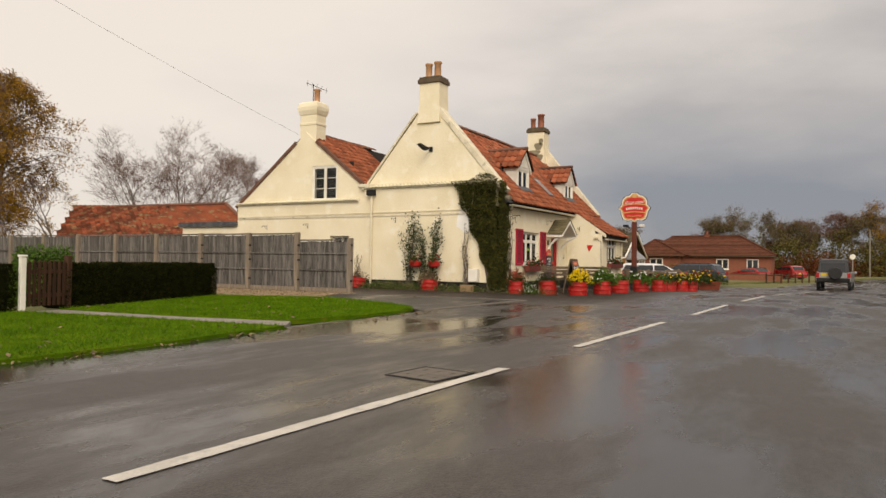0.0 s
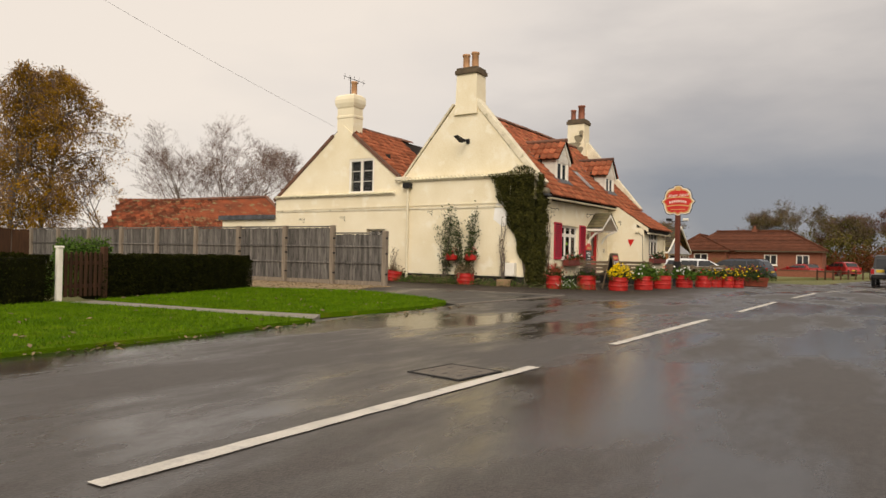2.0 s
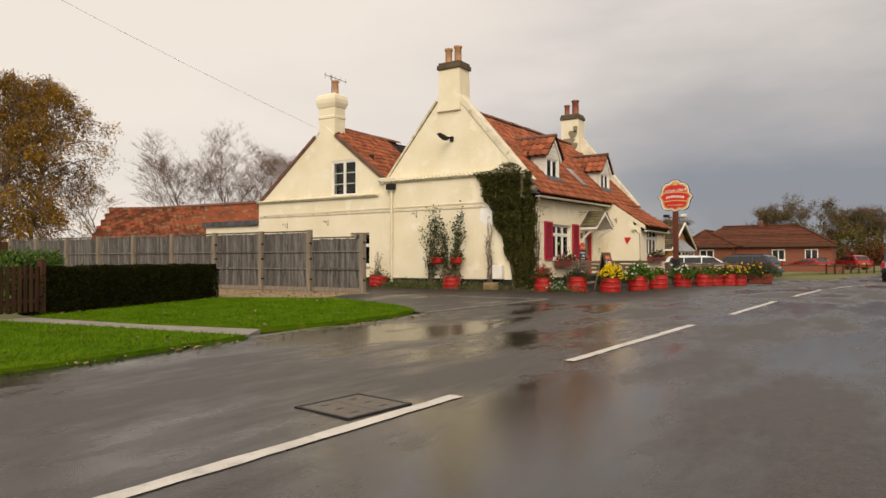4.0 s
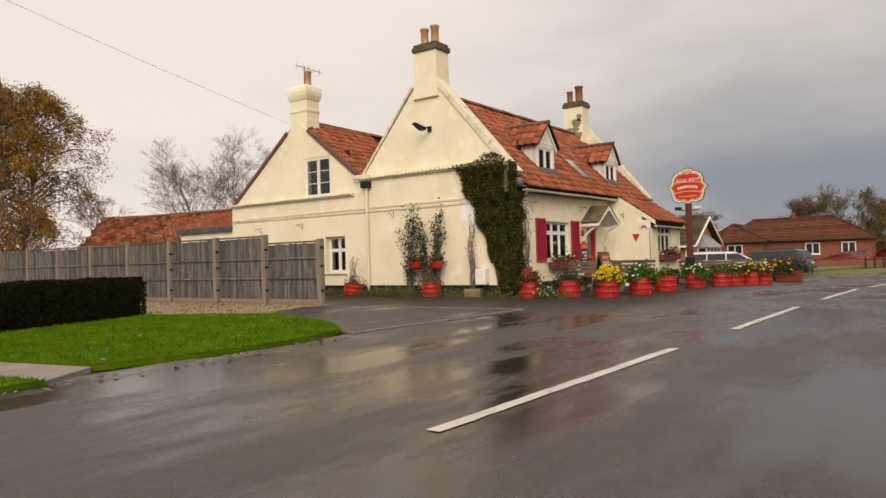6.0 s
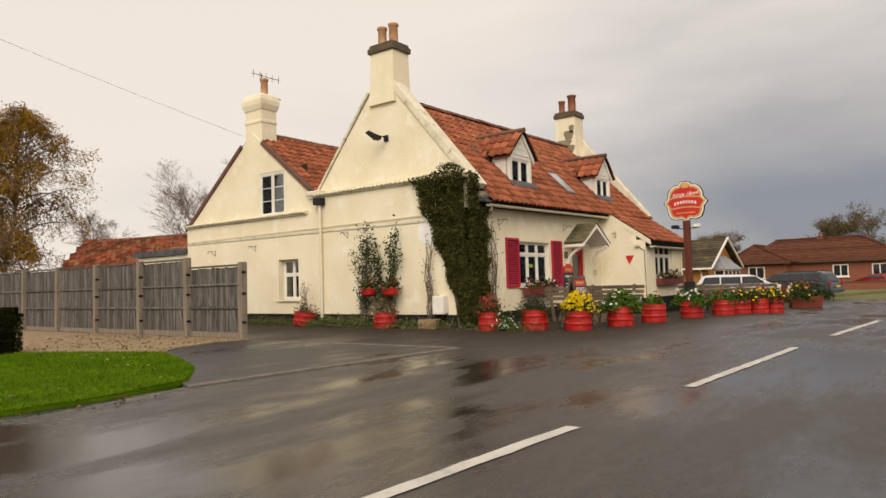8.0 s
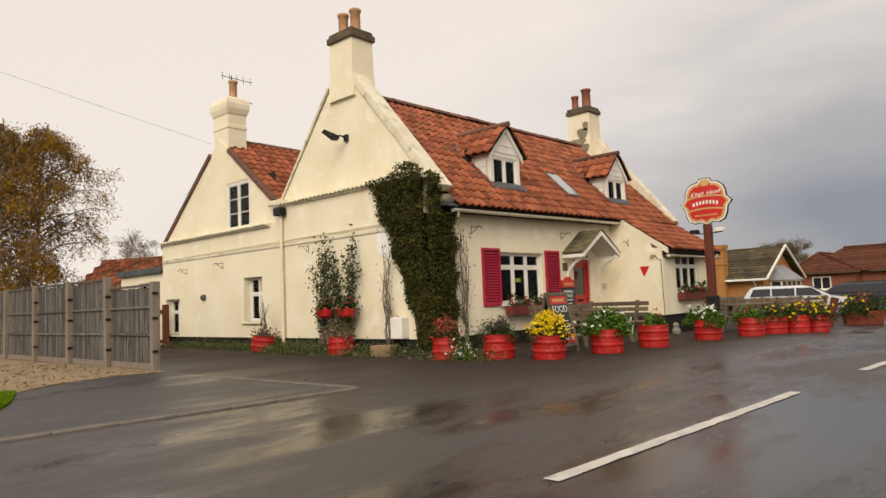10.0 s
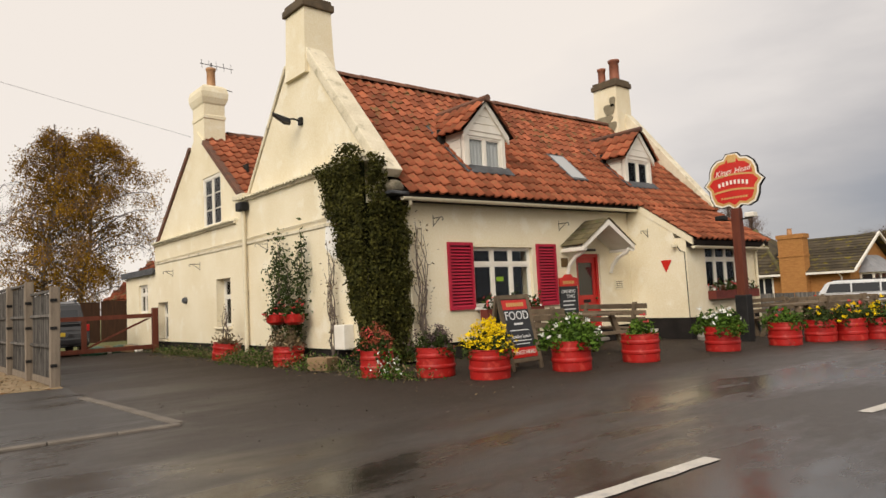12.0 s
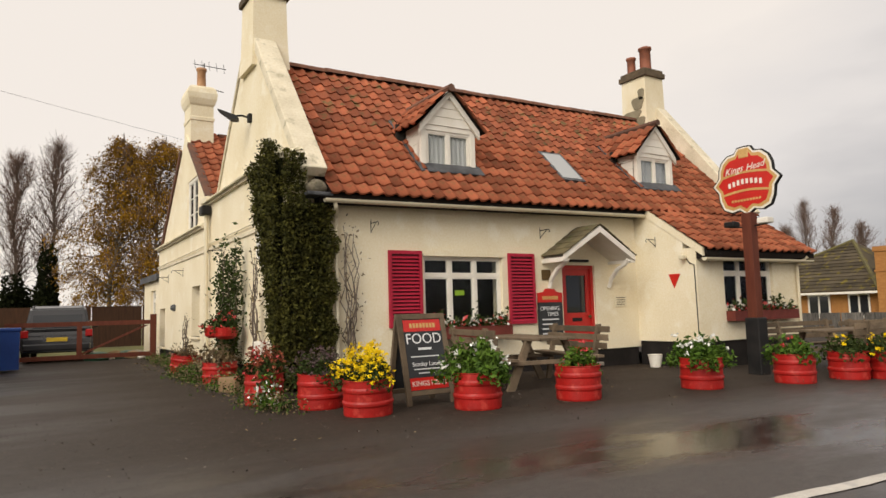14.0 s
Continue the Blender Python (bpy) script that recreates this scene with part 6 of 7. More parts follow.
climber(1.05, -0.08, 2.6, 0.16, "thin brown creeper beside the ivy", 205, DRYLEAF, 3, 0.03, "y")

# hanging basket pots on the gable
for y in (2.85, 2.1):
    hb = thing("hanging_pot", pose(-0.36, y, 0.78), "red hanging pot with trailing geraniums", "flower pot", "hanging pots")
    part("pot", lathe(B(), [(0.12, 0), (0.19, 0.05), (0.21, 0.2), (0.19, 0.2), (0.17, 0.16)], 18), BARREL, hb)
    plants(hb, 0.2, 0.2, 0.22, [LEAF_D, FL_R], [320, 90], 210 + int(y), 0.3, 0.045)
    part("hook", tube(B(), [(0, 0, 0.2), (0.02, 0, 0.4), (0.34, 0, 0.45)], 0.008), BLACK, hb)


def window_box(x0, x1, y, z, seed):
    t = thing("window_box", Matrix.Translation((x0, y, z)), "red-brown window box with trailing flowers", "window box", "window boxes")
    part("trough", wall(B(), 0, x1 - x0, 0, lambda u: 0.2, [], -0.2, 0.0, "y"), material("window_box_paint", (0.16, 0.025, 0.015), (0.12, 0.02, 0.012), 0.6), t)
    r = random.Random(seed)
    sp, idx = [], []
    for k in range(620):
        f = 0 if r.random() < 0.82 else (1 if r.random() < 0.6 else 2)
        u = r.uniform(0.05, x1 - x0 - 0.05)
        sp.append((u, -0.1 + r.gauss(0, 0.07), 0.2 + abs(r.gauss(0.02, 0.09)) * (1 + 0.5 * math.sin(u * 9))))
        idx.append(f)
    tagged(leaves("foliage", sp, 0.045, [LEAF_D, FL_R, FL_W], t, seed=seed, mats=idx), kind="stuff")


window_box(2.5, 4.15, -0.07, 0.68, 221)
window_box(8.55, 10.75, WY - 0.005, 0.80, 222)

# ---- sign, boards, lamps ----
sign = thing("pub_sign", pose(7.36, -2.94, 0), "tall brown post with a red and gold shaped pub sign", "pub sign")
part("post", box(B(), -0.09, 0.09, -0.09, 0.09, 0.86, 2.72, None, 0.012), WOOD_R, sign)
part("post_base", box(B(), -0.13, 0.13, -0.13, 0.13, -0.09, 0.9, None, 0.02), BLACK, sign, "black post sleeve")


def badge(s, d0, d1):
    """The sign's shaped outline, scaled by s."""
    half = [(0.0, 0.64), (0.13, 0.63), (0.19, 0.54), (0.34, 0.52), (0.46, 0.42), (0.52, 0.28), (0.53, 0.14), (0.66, 0.0), (0.55, -0.14), (0.53, -0.30), (0.46, -0.46), (0.30, -0.53), (0.14, -0.50), (0.0, -0.60)]
    pts = half + [(-a, b3) for a, b3 in half[-2:0:-1]]
    return prism(B(), [(-a * s, b3 * s) for a, b3 in pts], d0, d1, "x")


board = part("sign_board", badge(1.0, -0.03, 0.03), BLACK, sign)
board.matrix_basis = Matrix.Translation((0, 0, 3.27))
for s, d, mt in ((0.965, 0.034, WHITE), (0.90, 0.038, GOLD), (0.80, 0.042, SIGN_RED)):
    part("sign_layer", badge(s, -d, d), mt, board)
for zz in (0.12, -0.20):
    part("gold_band", prism(B(), [(-0.46 + 0.92 * k / 10, zz + 0.025 + 0.05 * math.sin(math.pi * k / 10)) for k in range(11)] + [(0.46 - 0.92 * k / 10, zz - 0.015 + 0.05 * math.sin(math.pi * (1 - k / 10))) for k in range(11)], -0.046, 0.046, "x"), GOLD, board)
part("crest", box(B(), -0.048, 0.048, -0.1, 0.1, 0.42, 0.6, None, 0.02), GOLD, board)


def text(words, size, mat, parent, m, slant=0.0):
    cu = bpy.data.curves.new("lettering", "FONT")
    cu.shear = slant
    cu.body, cu.size, cu.align_x, cu.align_y, cu.extrude = words, size, "CENTER", "CENTER", 0.002
    cu.resolution_u = 3
    tmp = bpy.data.objects.new("lettering", cu)
    me = bpy.data.meshes.new_from_object(tmp)
    bpy.data.objects.remove(tmp)
    me.materials.clear()
    me.materials.append(mat)
    ob = new("lettering", me)
    ob.parent = parent
    ob.matrix_basis = m
    return ob


face = Matrix(((0, 0, -1, 0), (-1, 0, 0, 0), (0, 1, 0, 0), (0, 0, 0, 1)))
text("Kings", 0.165, WHITE, board, Matrix.Translation((-0.046, 0.21, 0.23)) @ face @ Matrix.Rotation(radians(6), 4, "Z"), 0.45)
text("Head", 0.165, WHITE, board, Matrix.Translation((-0.046, -0.2, 0.25)) @ face @ Matrix.Rotation(radians(6), 4, "Z"), 0.45)
for k in range(8):
    part("letter_bar", box(B(), -0.05, -0.044, 0.30 - k * 0.085 - 0.024, 0.30 - k * 0.085 + 0.024, -0.085 + 0.05 * math.sin(math.pi * (k + 0.5) / 8), 0.005 + 0.05 * math.sin(math.pi * (k + 0.5) / 8)), WHITE, board)
for k in range(10):
    part("letter_bar", box(B(), -0.046, -0.043, 0.26 - k * 0.058 - 0.02, 0.26 - k * 0.058 + 0.02, -0.34, -0.30), GOLD, board)
for s, mt in ((1, BLACK), (-1, WHITE)):
    lamp = part("sign_lamp", box(B(), -0.10, 0.10, s * 0.32 - 0.08, s * 0.32 + 0.12, 2.50, 2.60, None, 0.02), mt, sign)
    part("lamp_arm", tube(B(), [(0, s * 0.1, 2.48), (0, s * 0.34, 2.5)], 0.015), BLACK, lamp)

# folding blackboard
ab = thing("blackboard_sign", pose(1.02, -2.36, 0, 0, 0, 2), "wooden A-frame blackboard with chalked menu and red panels", "sign board")
for s in (-1, 1):
    leaf_b = part("board_leaf", B(), BENCHW, ab)
    m = Matrix.Translation((0, s * 0.26, 0)) @ Matrix.Rotation(radians(s * 12.5), 4, "X")
    leaf_b.matrix_basis = m
    for x0, x1, z0, z1 in ((-0.36, -0.29, 0, 1.16), (0.29, 0.36, 0, 1.16), (-0.29, 0.29, 1.09, 1.16), (-0.29, 0.29, 0.12, 0.18)):
        part("frame_bar", box(B(), x0, x1, -0.02, 0.02, z0, z1, None, 0.005), BENCHW, leaf_b)
    part("panel", box(B(), -0.29, 0.29, -0.008, 0.008, 0.18, 1.09), CHALK, leaf_b, "black chalk panel")
    if s < 0:
        part("red_band", box(B(), -0.28, 0.28, -0.012, -0.008, 0.93, 1.08), SIGN_RED, leaf_b)
        part("red_band", box(B(), -0.28, 0.28, -0.012, -0.008, 0.19, 0.34), SIGN_RED, leaf_b)
        up = Matrix.Rotation(radians(90), 4, "X")
        text("FOOD", 0.19, CHALKW, leaf_b, Matrix.Translation((0, -0.012, 0.83)) @ up)
        part("letter_bar", box(B(), -0.1, 0.1, -0.012, -0.008, 0.69, 0.72), CHALKW, leaf_b)
        text("Sunday Lunch", 0.08, CHALKW, leaf_b, Matrix.Translation((0, -0.012, 0.51)) @ up)
        for z, a, b3 in ((0.60, -0.22, 0.2), (0.44, -0.2, 0.22), (0.39, -0.14, 0.16)):
            part("letter_bar", box(B(), a, b3, -0.011, -0.008, z, z + 0.014), CHALKW, leaf_b)
        text("KINGS HEAD", 0.09, WHITE, leaf_b, Matrix.Translation((0, -0.014, 0.265)) @ up)
        for k in range(8):
            part("letter_bar", box(B(), -0.19 + k * 0.05, -0.155 + k * 0.05, -0.016, -0.012, 0.975, 1.035), GOLD, leaf_b)
wb = thing("wall_blackboard", pose(5.25, -0.02, 0.55), "black opening-times board with a shaped red top", "sign board")
part("panel", box(B(), -0.3, 0.3, -0.03, 0.0, 0, 0.72), CHALK, wb)
part("header", prism(B(), [(-0.3, 0.72), (0.3, 0.72), (0.3, 0.9), (0.16, 0.92), (0.1, 0.98), (-0.1, 0.98), (-0.16, 0.92), (-0.3, 0.9)], -0.035, 0.0, "y"), SIGN_RED, wb)
up = Matrix.Rotation(radians(90), 4, "X")
text("OPENING", 0.11, CHALKW, wb, Matrix.Translation((-0.02, -0.032, 0.60)) @ up)
text("TIMES", 0.11, CHALKW, wb, Matrix.Translation((0.05, -0.032, 0.49)) @ up)
for k, z in enumerate((0.38, 0.29, 0.2, 0.11)):
    part("letter_bar", box(B(), -0.22, 0.2 - 0.06 * (k % 2), -0.033, -0.03, z, z + 0.025), CHALKW, wb)
for k in range(8):
    part("letter_bar", box(B(), -0.2 + k * 0.05, -0.165 + k * 0.05, -0.039, -0.035, 0.77, 0.84), GOLD, wb)
pl = thing("wall_plaque", pose(5.2, -0.004, 1.7), "small dull brass wall plaque", "plaque")
part("plate", box(B(), -0.11, 0.11, -0.02, 0, 0, 0.2, None, 0.006), BRASS, pl)
nt = thing("wall_notice", pose(7.2, -0.004, 1.15), "small pale notice by the door", "notice")
part("sheet", box(B(), -0.17, 0.17, -0.01, 0, 0, 0.22), OFFW, nt)
for k in range(4):
    part("letter_bar", box(B(), -0.13, 0.12, -0.013, -0.01, 0.04 + k * 0.045, 0.055 + k * 0.045), CAP, nt)
pn2 = thing("pennant", pose(WX0 - 0.012, -1.0, 1.55), "small red triangular pennant on the wall", "pennant")
part("cloth", prism(B(), [(-0.14, 0.22), (0.14, 0.22), (0.02, -0.06)], -0.008, 0.008, "x"), SIGN_RED, pn2)
fl = thing("floodlight", pose(GX, 2.62, 4.93), "dark metal floodlight on the gable", "floodlight")
part("arm", tube(B(), [(0, 0, 0.02), (-0.18, 0.02, 0.06), (-0.30, 0.05, 0.04)], 0.02), BLACK, fl)
bm = prism(B(), [(-0.21, 0.04), (0.16, 0.05), (0.19, -0.02), (0.07, -0.06), (-0.21, 0.015)], -0.11, 0.11, "y")
bmesh.ops.transform(bm, matrix=Matrix.Translation((-0.40, 0.10, 0.04)) @ Matrix.Rotation(radians(-25), 4, "Z") @ Matrix.Rotation(radians(22), 4, "Y"), verts=bm.verts)
part("housing", bm, BLACK, fl)
part("hinge", box(B(), -0.07, 0.0, -0.07, 0.05, -0.06, 0.1, None, 0.01), BLACK, fl)
bh = thing("bulkhead_lamp", pose(0.0, 8.96, 1.44), "small round grey wall lamp", "wall lamp")
part("body", lathe(B(), [(0.09, 0), (0.09, 0.05), (0.06, 0.11), (0.02, 0.12)], 16, Matrix.Rotation(radians(-90), 4, "Y")), LEAD, bh)


def wall_bracket(m):
    t = thing("basket_bracket", m, "black iron hanging-basket bracket", "bracket", "empty basket brackets")
    part("arm", tube(B(), [(0, 0, 0.0), (0, 0, 0.22)], 0.008), BLACK, t)
    part("scroll", tube(B(), [(0, 0, 0.16), (0, -0.26, 0.16), (0, -0.29, 0.12), (0, -0.26, 0.1)], 0.008), BLACK, t)
    part("stay", tube(B(), [(0, 0, 0.02), (0, -0.2, 0.15)], 0.006), BLACK, t)
    return t


b0 = wall_bracket(pose(1.48, 0, 2.48))
for m in (pose(5.1, 0, 2.5), pose(8.1, WY, 1.98), pose(0, 7.9, 2.2, 0, 0, -90), pose(0, 10.0, 2.15, 0, 0, -90), pose(0, 3.9, 2.35, 0, 0, -90), pose(WX0, -0.55, 2.35, 0, 0, -90)):
    copy_thing(b0, m)
cam_b = thing("wall_camera", pose(WX0, -1.28, 2.08), "small white wall camera with a cable", "camera")
part("body", box(B(), -0.16, -0.02, -0.05, 0.05, -0.04, 0.05, None, 0.02), OFFW, cam_b)
part("cable", tube(B(), [(-0.02, -0.02, 0), (-0.015, -0.1, -0.12), (-0.015, -0.2, -0.15), (-0.015, -0.22, -1.7)], 0.01), BLACK, cam_b)
mb = thing("meter_box", pose(-0.12, 0.72, 0.32, 0, 0, 0), "white plastic meter box on the wall", "meter box")
part("case", box(B(), -0.1, 0.12, -0.17, 0.17, 0, 0.44, None, 0.02), WHITE, mb)
cb = thing("cardboard_box", pose(-0.55, 0.75, 0, 0, 0, 20), "small brown box on the ground", "box")
part("carton", box(B(), -0.15, 0.15, -0.22, 0.22, 0, 0.22, None, 0.01), WOODBR, cb)
bk = thing("plant_pot", pose(7.3, -0.75, gz(7.3)), "small white bucket by the wall", "bucket")
part("bucket", lathe(B(), [(0.1, 0), (0.14, 0.24), (0.15, 0.25), (0.13, 0.25), (0.1, 0.05)], 16), WHITE, bk)
fg = thing("stone_ornament", pose(7.55, -1.85, gz(7.55)), "small grey stone ornament", "ornament")
part("stone", lathe(B(), [(0.1, 0), (0.12, 0.08), (0.07, 0.16), (0.09, 0.24), (0.03, 0.3)], 14), CONC, fg)


# picnic benches
def bench():
    t = thing("picnic_bench", Matrix.Identity(4), "weathered grey timber picnic bench with slatted seats", "picnic bench", "picnic benches")
    for k in range(5):
        part("table_slat", box(B(), -0.9, 0.9, -0.35 + k * 0.143, -0.222 + k * 0.143, 0.70, 0.74, None, 0.006), BENCHW, t)
    for s in (-1, 1):
        for k in range(2):
            a = s * (0.62 + k * 0.14)
            part("seat_slat", box(B(), -0.9, 0.9, a - 0.06, a + 0.06, 0.42, 0.46, None, 0.006), BENCHW, t)
        for k in range(3):
            part("back_slat", box(B(), -0.9, 0.9, s * (0.86 + k * 0.03) - 0.015, s * (0.86 + k * 0.03) + 0.015, 0.54 + k * 0.12, 0.63 + k * 0.12, None, 0.005), BENCHW, t)
        for x in (-0.7, 0.62):
            part("leg", prism(B(), [(s * 0.24, 0.7), (s * 0.34, 0.7), (s * 0.66, 0), (s * 0.54, 0)], x, x + 0.07, "x"), BENCHW, t)
            part("back_post", prism(B(), [(s * 0.72, 0.0), (s * 0.80, 0.0), (s * 0.97, 0.9), (s * 0.90, 0.9)], x + 0.075, x + 0.13, "x"), BENCHW, t)
    for x in (-0.7, 0.62):
        part("cross_beam", box(B(), x - 0.07, x, -0.8, 0.8, 0.36, 0.42, None, 0.005), BENCHW, t)
    return t


pb = bench()
pb.matrix_basis = pose(3.25, -1.75, 0, 0, 0, 78)
for m in (pose(9.6, -3.2, gz(9.6), 0, 0, -10), pose(12.0, -3.3, gz(12), 0, 0, -6), pose(15.5, -1.6, gz(15.5), 0, 0, 80)):
    copy_thing(pb, m)
lb = thing("leaning_board", pose(11.6, -4.55, gz(11.6), 14, 0, 0), "leaning brown board at the end of the planters", "board")
part("plank", box(B(), -0.03, 0.03, -0.10, 0.10, 0, 0.86, None, 0.01), WOOD_R, lb)

# overhead wire
wire = thing("telephone_wire", Matrix.Identity(4), "thin overhead wire to the rear chimney", "wire")
part("cable", tube(B(), [Vector((0.06, 8.5, 5.9)).lerp(Vector((-34, 8.3, 15.5)), k / 12) - Vector((0, 0, 1.2 * math.sin(math.pi * k / 12))) for k in range(13)], 0.004, None, 5), LEAD, wire)

# ---- yard behind the pub ----
yg = thing("yard_gate", pose(-0.25, 10.9, 0, 0, 0, 178), "red-brown five-bar yard gate, closed", "gate")
part("gate_post", box(B(), -0.08, 0.08, -0.08, 0.08, 0, 1.3, None, 0.01), WOOD_R, yg)
for z in (0.12, 1.02):
    part("rail", box(B(), 0.08, 3.6, -0.03, 0.03, z, z + 0.12), WOOD_R, yg)
part("brace", prism(B(), [(0.1, 1.0), (0.24, 1.0), (1.9, 0.24), (1.76, 0.24)], -0.045, -0.032, "y"), WOOD_R, yg)
for x in (1.8, 3.45):
    part("upright", box(B(), x, x + 0.13, -0.031, 0.031, 0.24, 1.02), WOOD_R, yg)
bf = thing("boundary_fence", pose(-9, 22.4, 0), "dark brown boundary fence behind the yard", "fence")
for k in range(9):
    part("panel", box(B(), k * 2.0, k * 2.0 + 1.96, 0, 0.04, 0, 1.75 + 0.03 * (k % 2)), WOOD_B, bf)
for x, y, mt, lab in ((-3.75, 9.2, BLUEP, "blue plastic wheelie bin"), (-4.0, 10.3, GREENP, "dark green plastic wheelie bin")):
    wbn = thing("wheelie_bin", pose(x, y, 0, 0, 0, 90), lab + " beside the fence", "bin")
    part("body", prism(B(), [(-0.24, 0.05), (0.24, 0.05), (0.29, 0.95), (-0.29, 0.95)], -0.27, 0.27, "y"), mt, wbn)
    part("lid", box(B(), -0.31, 0.31, -0.3, 0.32, 0.95, 1.04, None, 0.03), mt, wbn)
    for s in (-0.25, 0.19):
        part("wheel", lathe(B(), [(0.1, 0), (0.1, 0.06)], 14, Matrix.Translation((s, 0.27, 0.1)) @ Matrix.Rotation(radians(90), 4, "Y")), RUBBER, wbn)
rub = [(rng.uniform(-1.8, -0.2), 12.6 + rng.gauss(0, 0.4), 0) for k in range(16)]
rp = thing("rubble_heap", Matrix.Identity(4), "heap of rubble and sacks in the yard", "rubble")
for k, (x, y, z) in enumerate(rub):
    s = rng.uniform(0.12, 0.3)
    part("lump", lathe(B(), [(s * 0.9, 0), (s, s * 0.3), (s * 0.6, s * 0.75), (0.03, s * 0.85)], 9, pose(x, y, 0, rng.uniform(-9, 9), rng.uniform(-9, 9), 0)), (WHITE, CONC, GREENP, WOODBR)[k % 4], rp)


# ---- cars ----
def car(name, m, label, paint, L=4.6, W=1.75, H=1.46, kind="estate", plate=None):
    t = thing(name, m, label, "car")
    if kind == "estate":
        low = [(0, 0.32), (0.02, 0.72), (0.12, 0.92), (L - 1.25, 0.96), (L - 0.35, 0.80), (L - 0.04, 0.62), (L, 0.34)]
        cab = [(0.10, 0.90), (0.42, H - 0.08), (0.75, H), (L - 2.35, H - 0.02), (L - 1.95, H - 0.10), (L - 1.15, 0.94)]
    else:
        low = [(0, 0.5), (0.0, 1.02), (L - 1.15, 1.06), (L - 0.15, 1.0), (L, 0.75), (L, 0.5)]
        cab = [(0.04, 1.02), (0.16, H - 0.05), (0.3, H), (L - 1.9, H), (L - 1.65, H - 0.08), (L - 1.15, 1.04)]
    bm = B()
    prism(bm, low + [(L - 0.5, 0.26), (0.4, 0.26)] if kind == "estate" else low + [(L - 0.5, 0.42), (0.4, 0.42)], -W / 2, W / 2, "y")
    bmesh.ops.bevel(bm, geom=list(bm.edges), offset=0.06, segments=3, affect="EDGES")
    body = part("body", bm, paint, t, smooth=False)
    bm = prism(B(), cab, -W / 2 + 0.09, W / 2 - 0.09, "y")
    for v in bm.verts:
        v.co.y *= 1 - 0.14 * max(0, (v.co.z - 0.95) / (H - 0.95))
    bmesh.ops.bevel(bm, geom=list(bm.edges), offset=0.05, segments=3, affect="EDGES")
    part("cabin", bm, paint if kind == "estate" else CARBLK, t)
    # side and end glass
    zb = 0.99 if kind == "estate" else 1.08
    zt = H - 0.13
    x0, x1 = cab[0][0] + 0.28, cab[-1][0] - 0.25
    cuts = [x0, x0 + (x1 - x0) * 0.30, x0 + (x1 - x0) * 0.62, x1]
    for s in (-1, 1):
        for a, b2 in zip(cuts, cuts[1:]):
            q = [(a + 0.03, zb), (b2 - 0.03, zb), (b2 - 0.03 - (0.5 if b2 == x1 else 0), zt), (a + 0.03 + (0.16 if a == x0 else 0), zt)]
            bm = B()
            vs = []
            for off in (0.0, 0.012):
                vs.append([bm.verts.new((u, s * ((W / 2 - 0.09) * (1 - 0.14 * (z - 0.95) / (H - 0.95)) + 0.003 + off), z)) for u, z in q])
            bm.faces.new(vs[1])
            bm.faces.new(vs[0][::-1])
            for k in range(4):
                bm.faces.new((vs[0][k], vs[0][(k + 1) % 4], vs[1][(k + 1) % 4], vs[1][k]))
            part("side_window", bm, GLASS, t)
        for wx in (0.82, L - 0.85):
            wh = part("wheel", lathe(B(), [(0.2, -0.1), (0.31, -0.1), (0.325, -0.06), (0.325, 0.06), (0.31, 0.1), (0.2, 0.1)], 22, Matrix.Translation((wx, s * (W / 2 - 0.09), 0.325)) @ Matrix.Rotation(radians(90), 4, "X")), RUBBER, t)
            part("rim", lathe(B(), [(0.2, -0.104), (0.05, -0.112), (0.05, 0.112), (0.2, 0.104)], 16, Matrix.Translation((wx, s * (W / 2 - 0.09), 0.325)) @ Matrix.Rotation(radians(90), 4, "X")), RIM, wh)
        part("tail_lamp", box(B(), -0.015, 0.07, s * (W / 2 - 0.1) - 0.09, s * (W / 2 - 0.1) + 0.09, 0.72, 0.92 if kind == "estate" else 1.0, None, 0.015), LAMPR, t)
        part("mirror", box(B(), L - 1.55, L - 1.38, s * (W / 2 + 0.09) - 0.08, s * (W / 2 + 0.09) + 0.08, 0.94, 1.08, None, 0.03), paint, t)
        part("roof_rail", box(B(), 0.6, L - 2.4, s * (W / 2 - 0.28) - 0.02, s * (W / 2 - 0.28) + 0.02, H - 0.005, H + 0.03), BLACK, t)
    part("rear_window", box(B(), -0.01, 0.01, -W / 2 + 0.28, W / 2 - 0.28, 0, 0.40 if kind == "estate" else 0.5, Matrix.Translation((cab[0][0] + (cab[1][0] - cab[0][0]) * (zb - cab[0][1]) / (cab[1][1] - cab[0][1]) - 0.012, 0, zb)) @ Matrix.Rotation(math.atan2(cab[1][0] - cab[0][0], cab[1][1] - cab[0][1]), 4, "Y")), GLASS, t)
    sx, sz = cab[-1][0] - cab[-2][0], cab[-2][1] - cab[-1][1]
    part("windscreen", box(B(), -0.01, 0.01, -W / 2 + 0.24, W / 2 - 0.24, 0.06, math.hypot(sx, sz) - 0.04, Matrix.Translation((cab[-1][0] + 0.006, 0, cab[-1][1])) @ Matrix.Rotation(-math.atan2(sx, sz), 4, "Y")), GLASS, t)
    part("bumper", box(B(), -0.06, 0.12, -W / 2 + 0.05, W / 2 - 0.05, 0.34 if kind == "estate" else 0.48, 0.54 if kind == "estate" else 0.70, None, 0.04), BLACK if kind != "estate" else paint, t)
    part("number_plate", box(B(), -0.075, -0.06, -0.26, 0.26, 0.60, 0.71) if kind == "estate" else box(B(), -0.02, 0.0, 0.22, 0.62, 0.82, 0.98), PLATE, t)
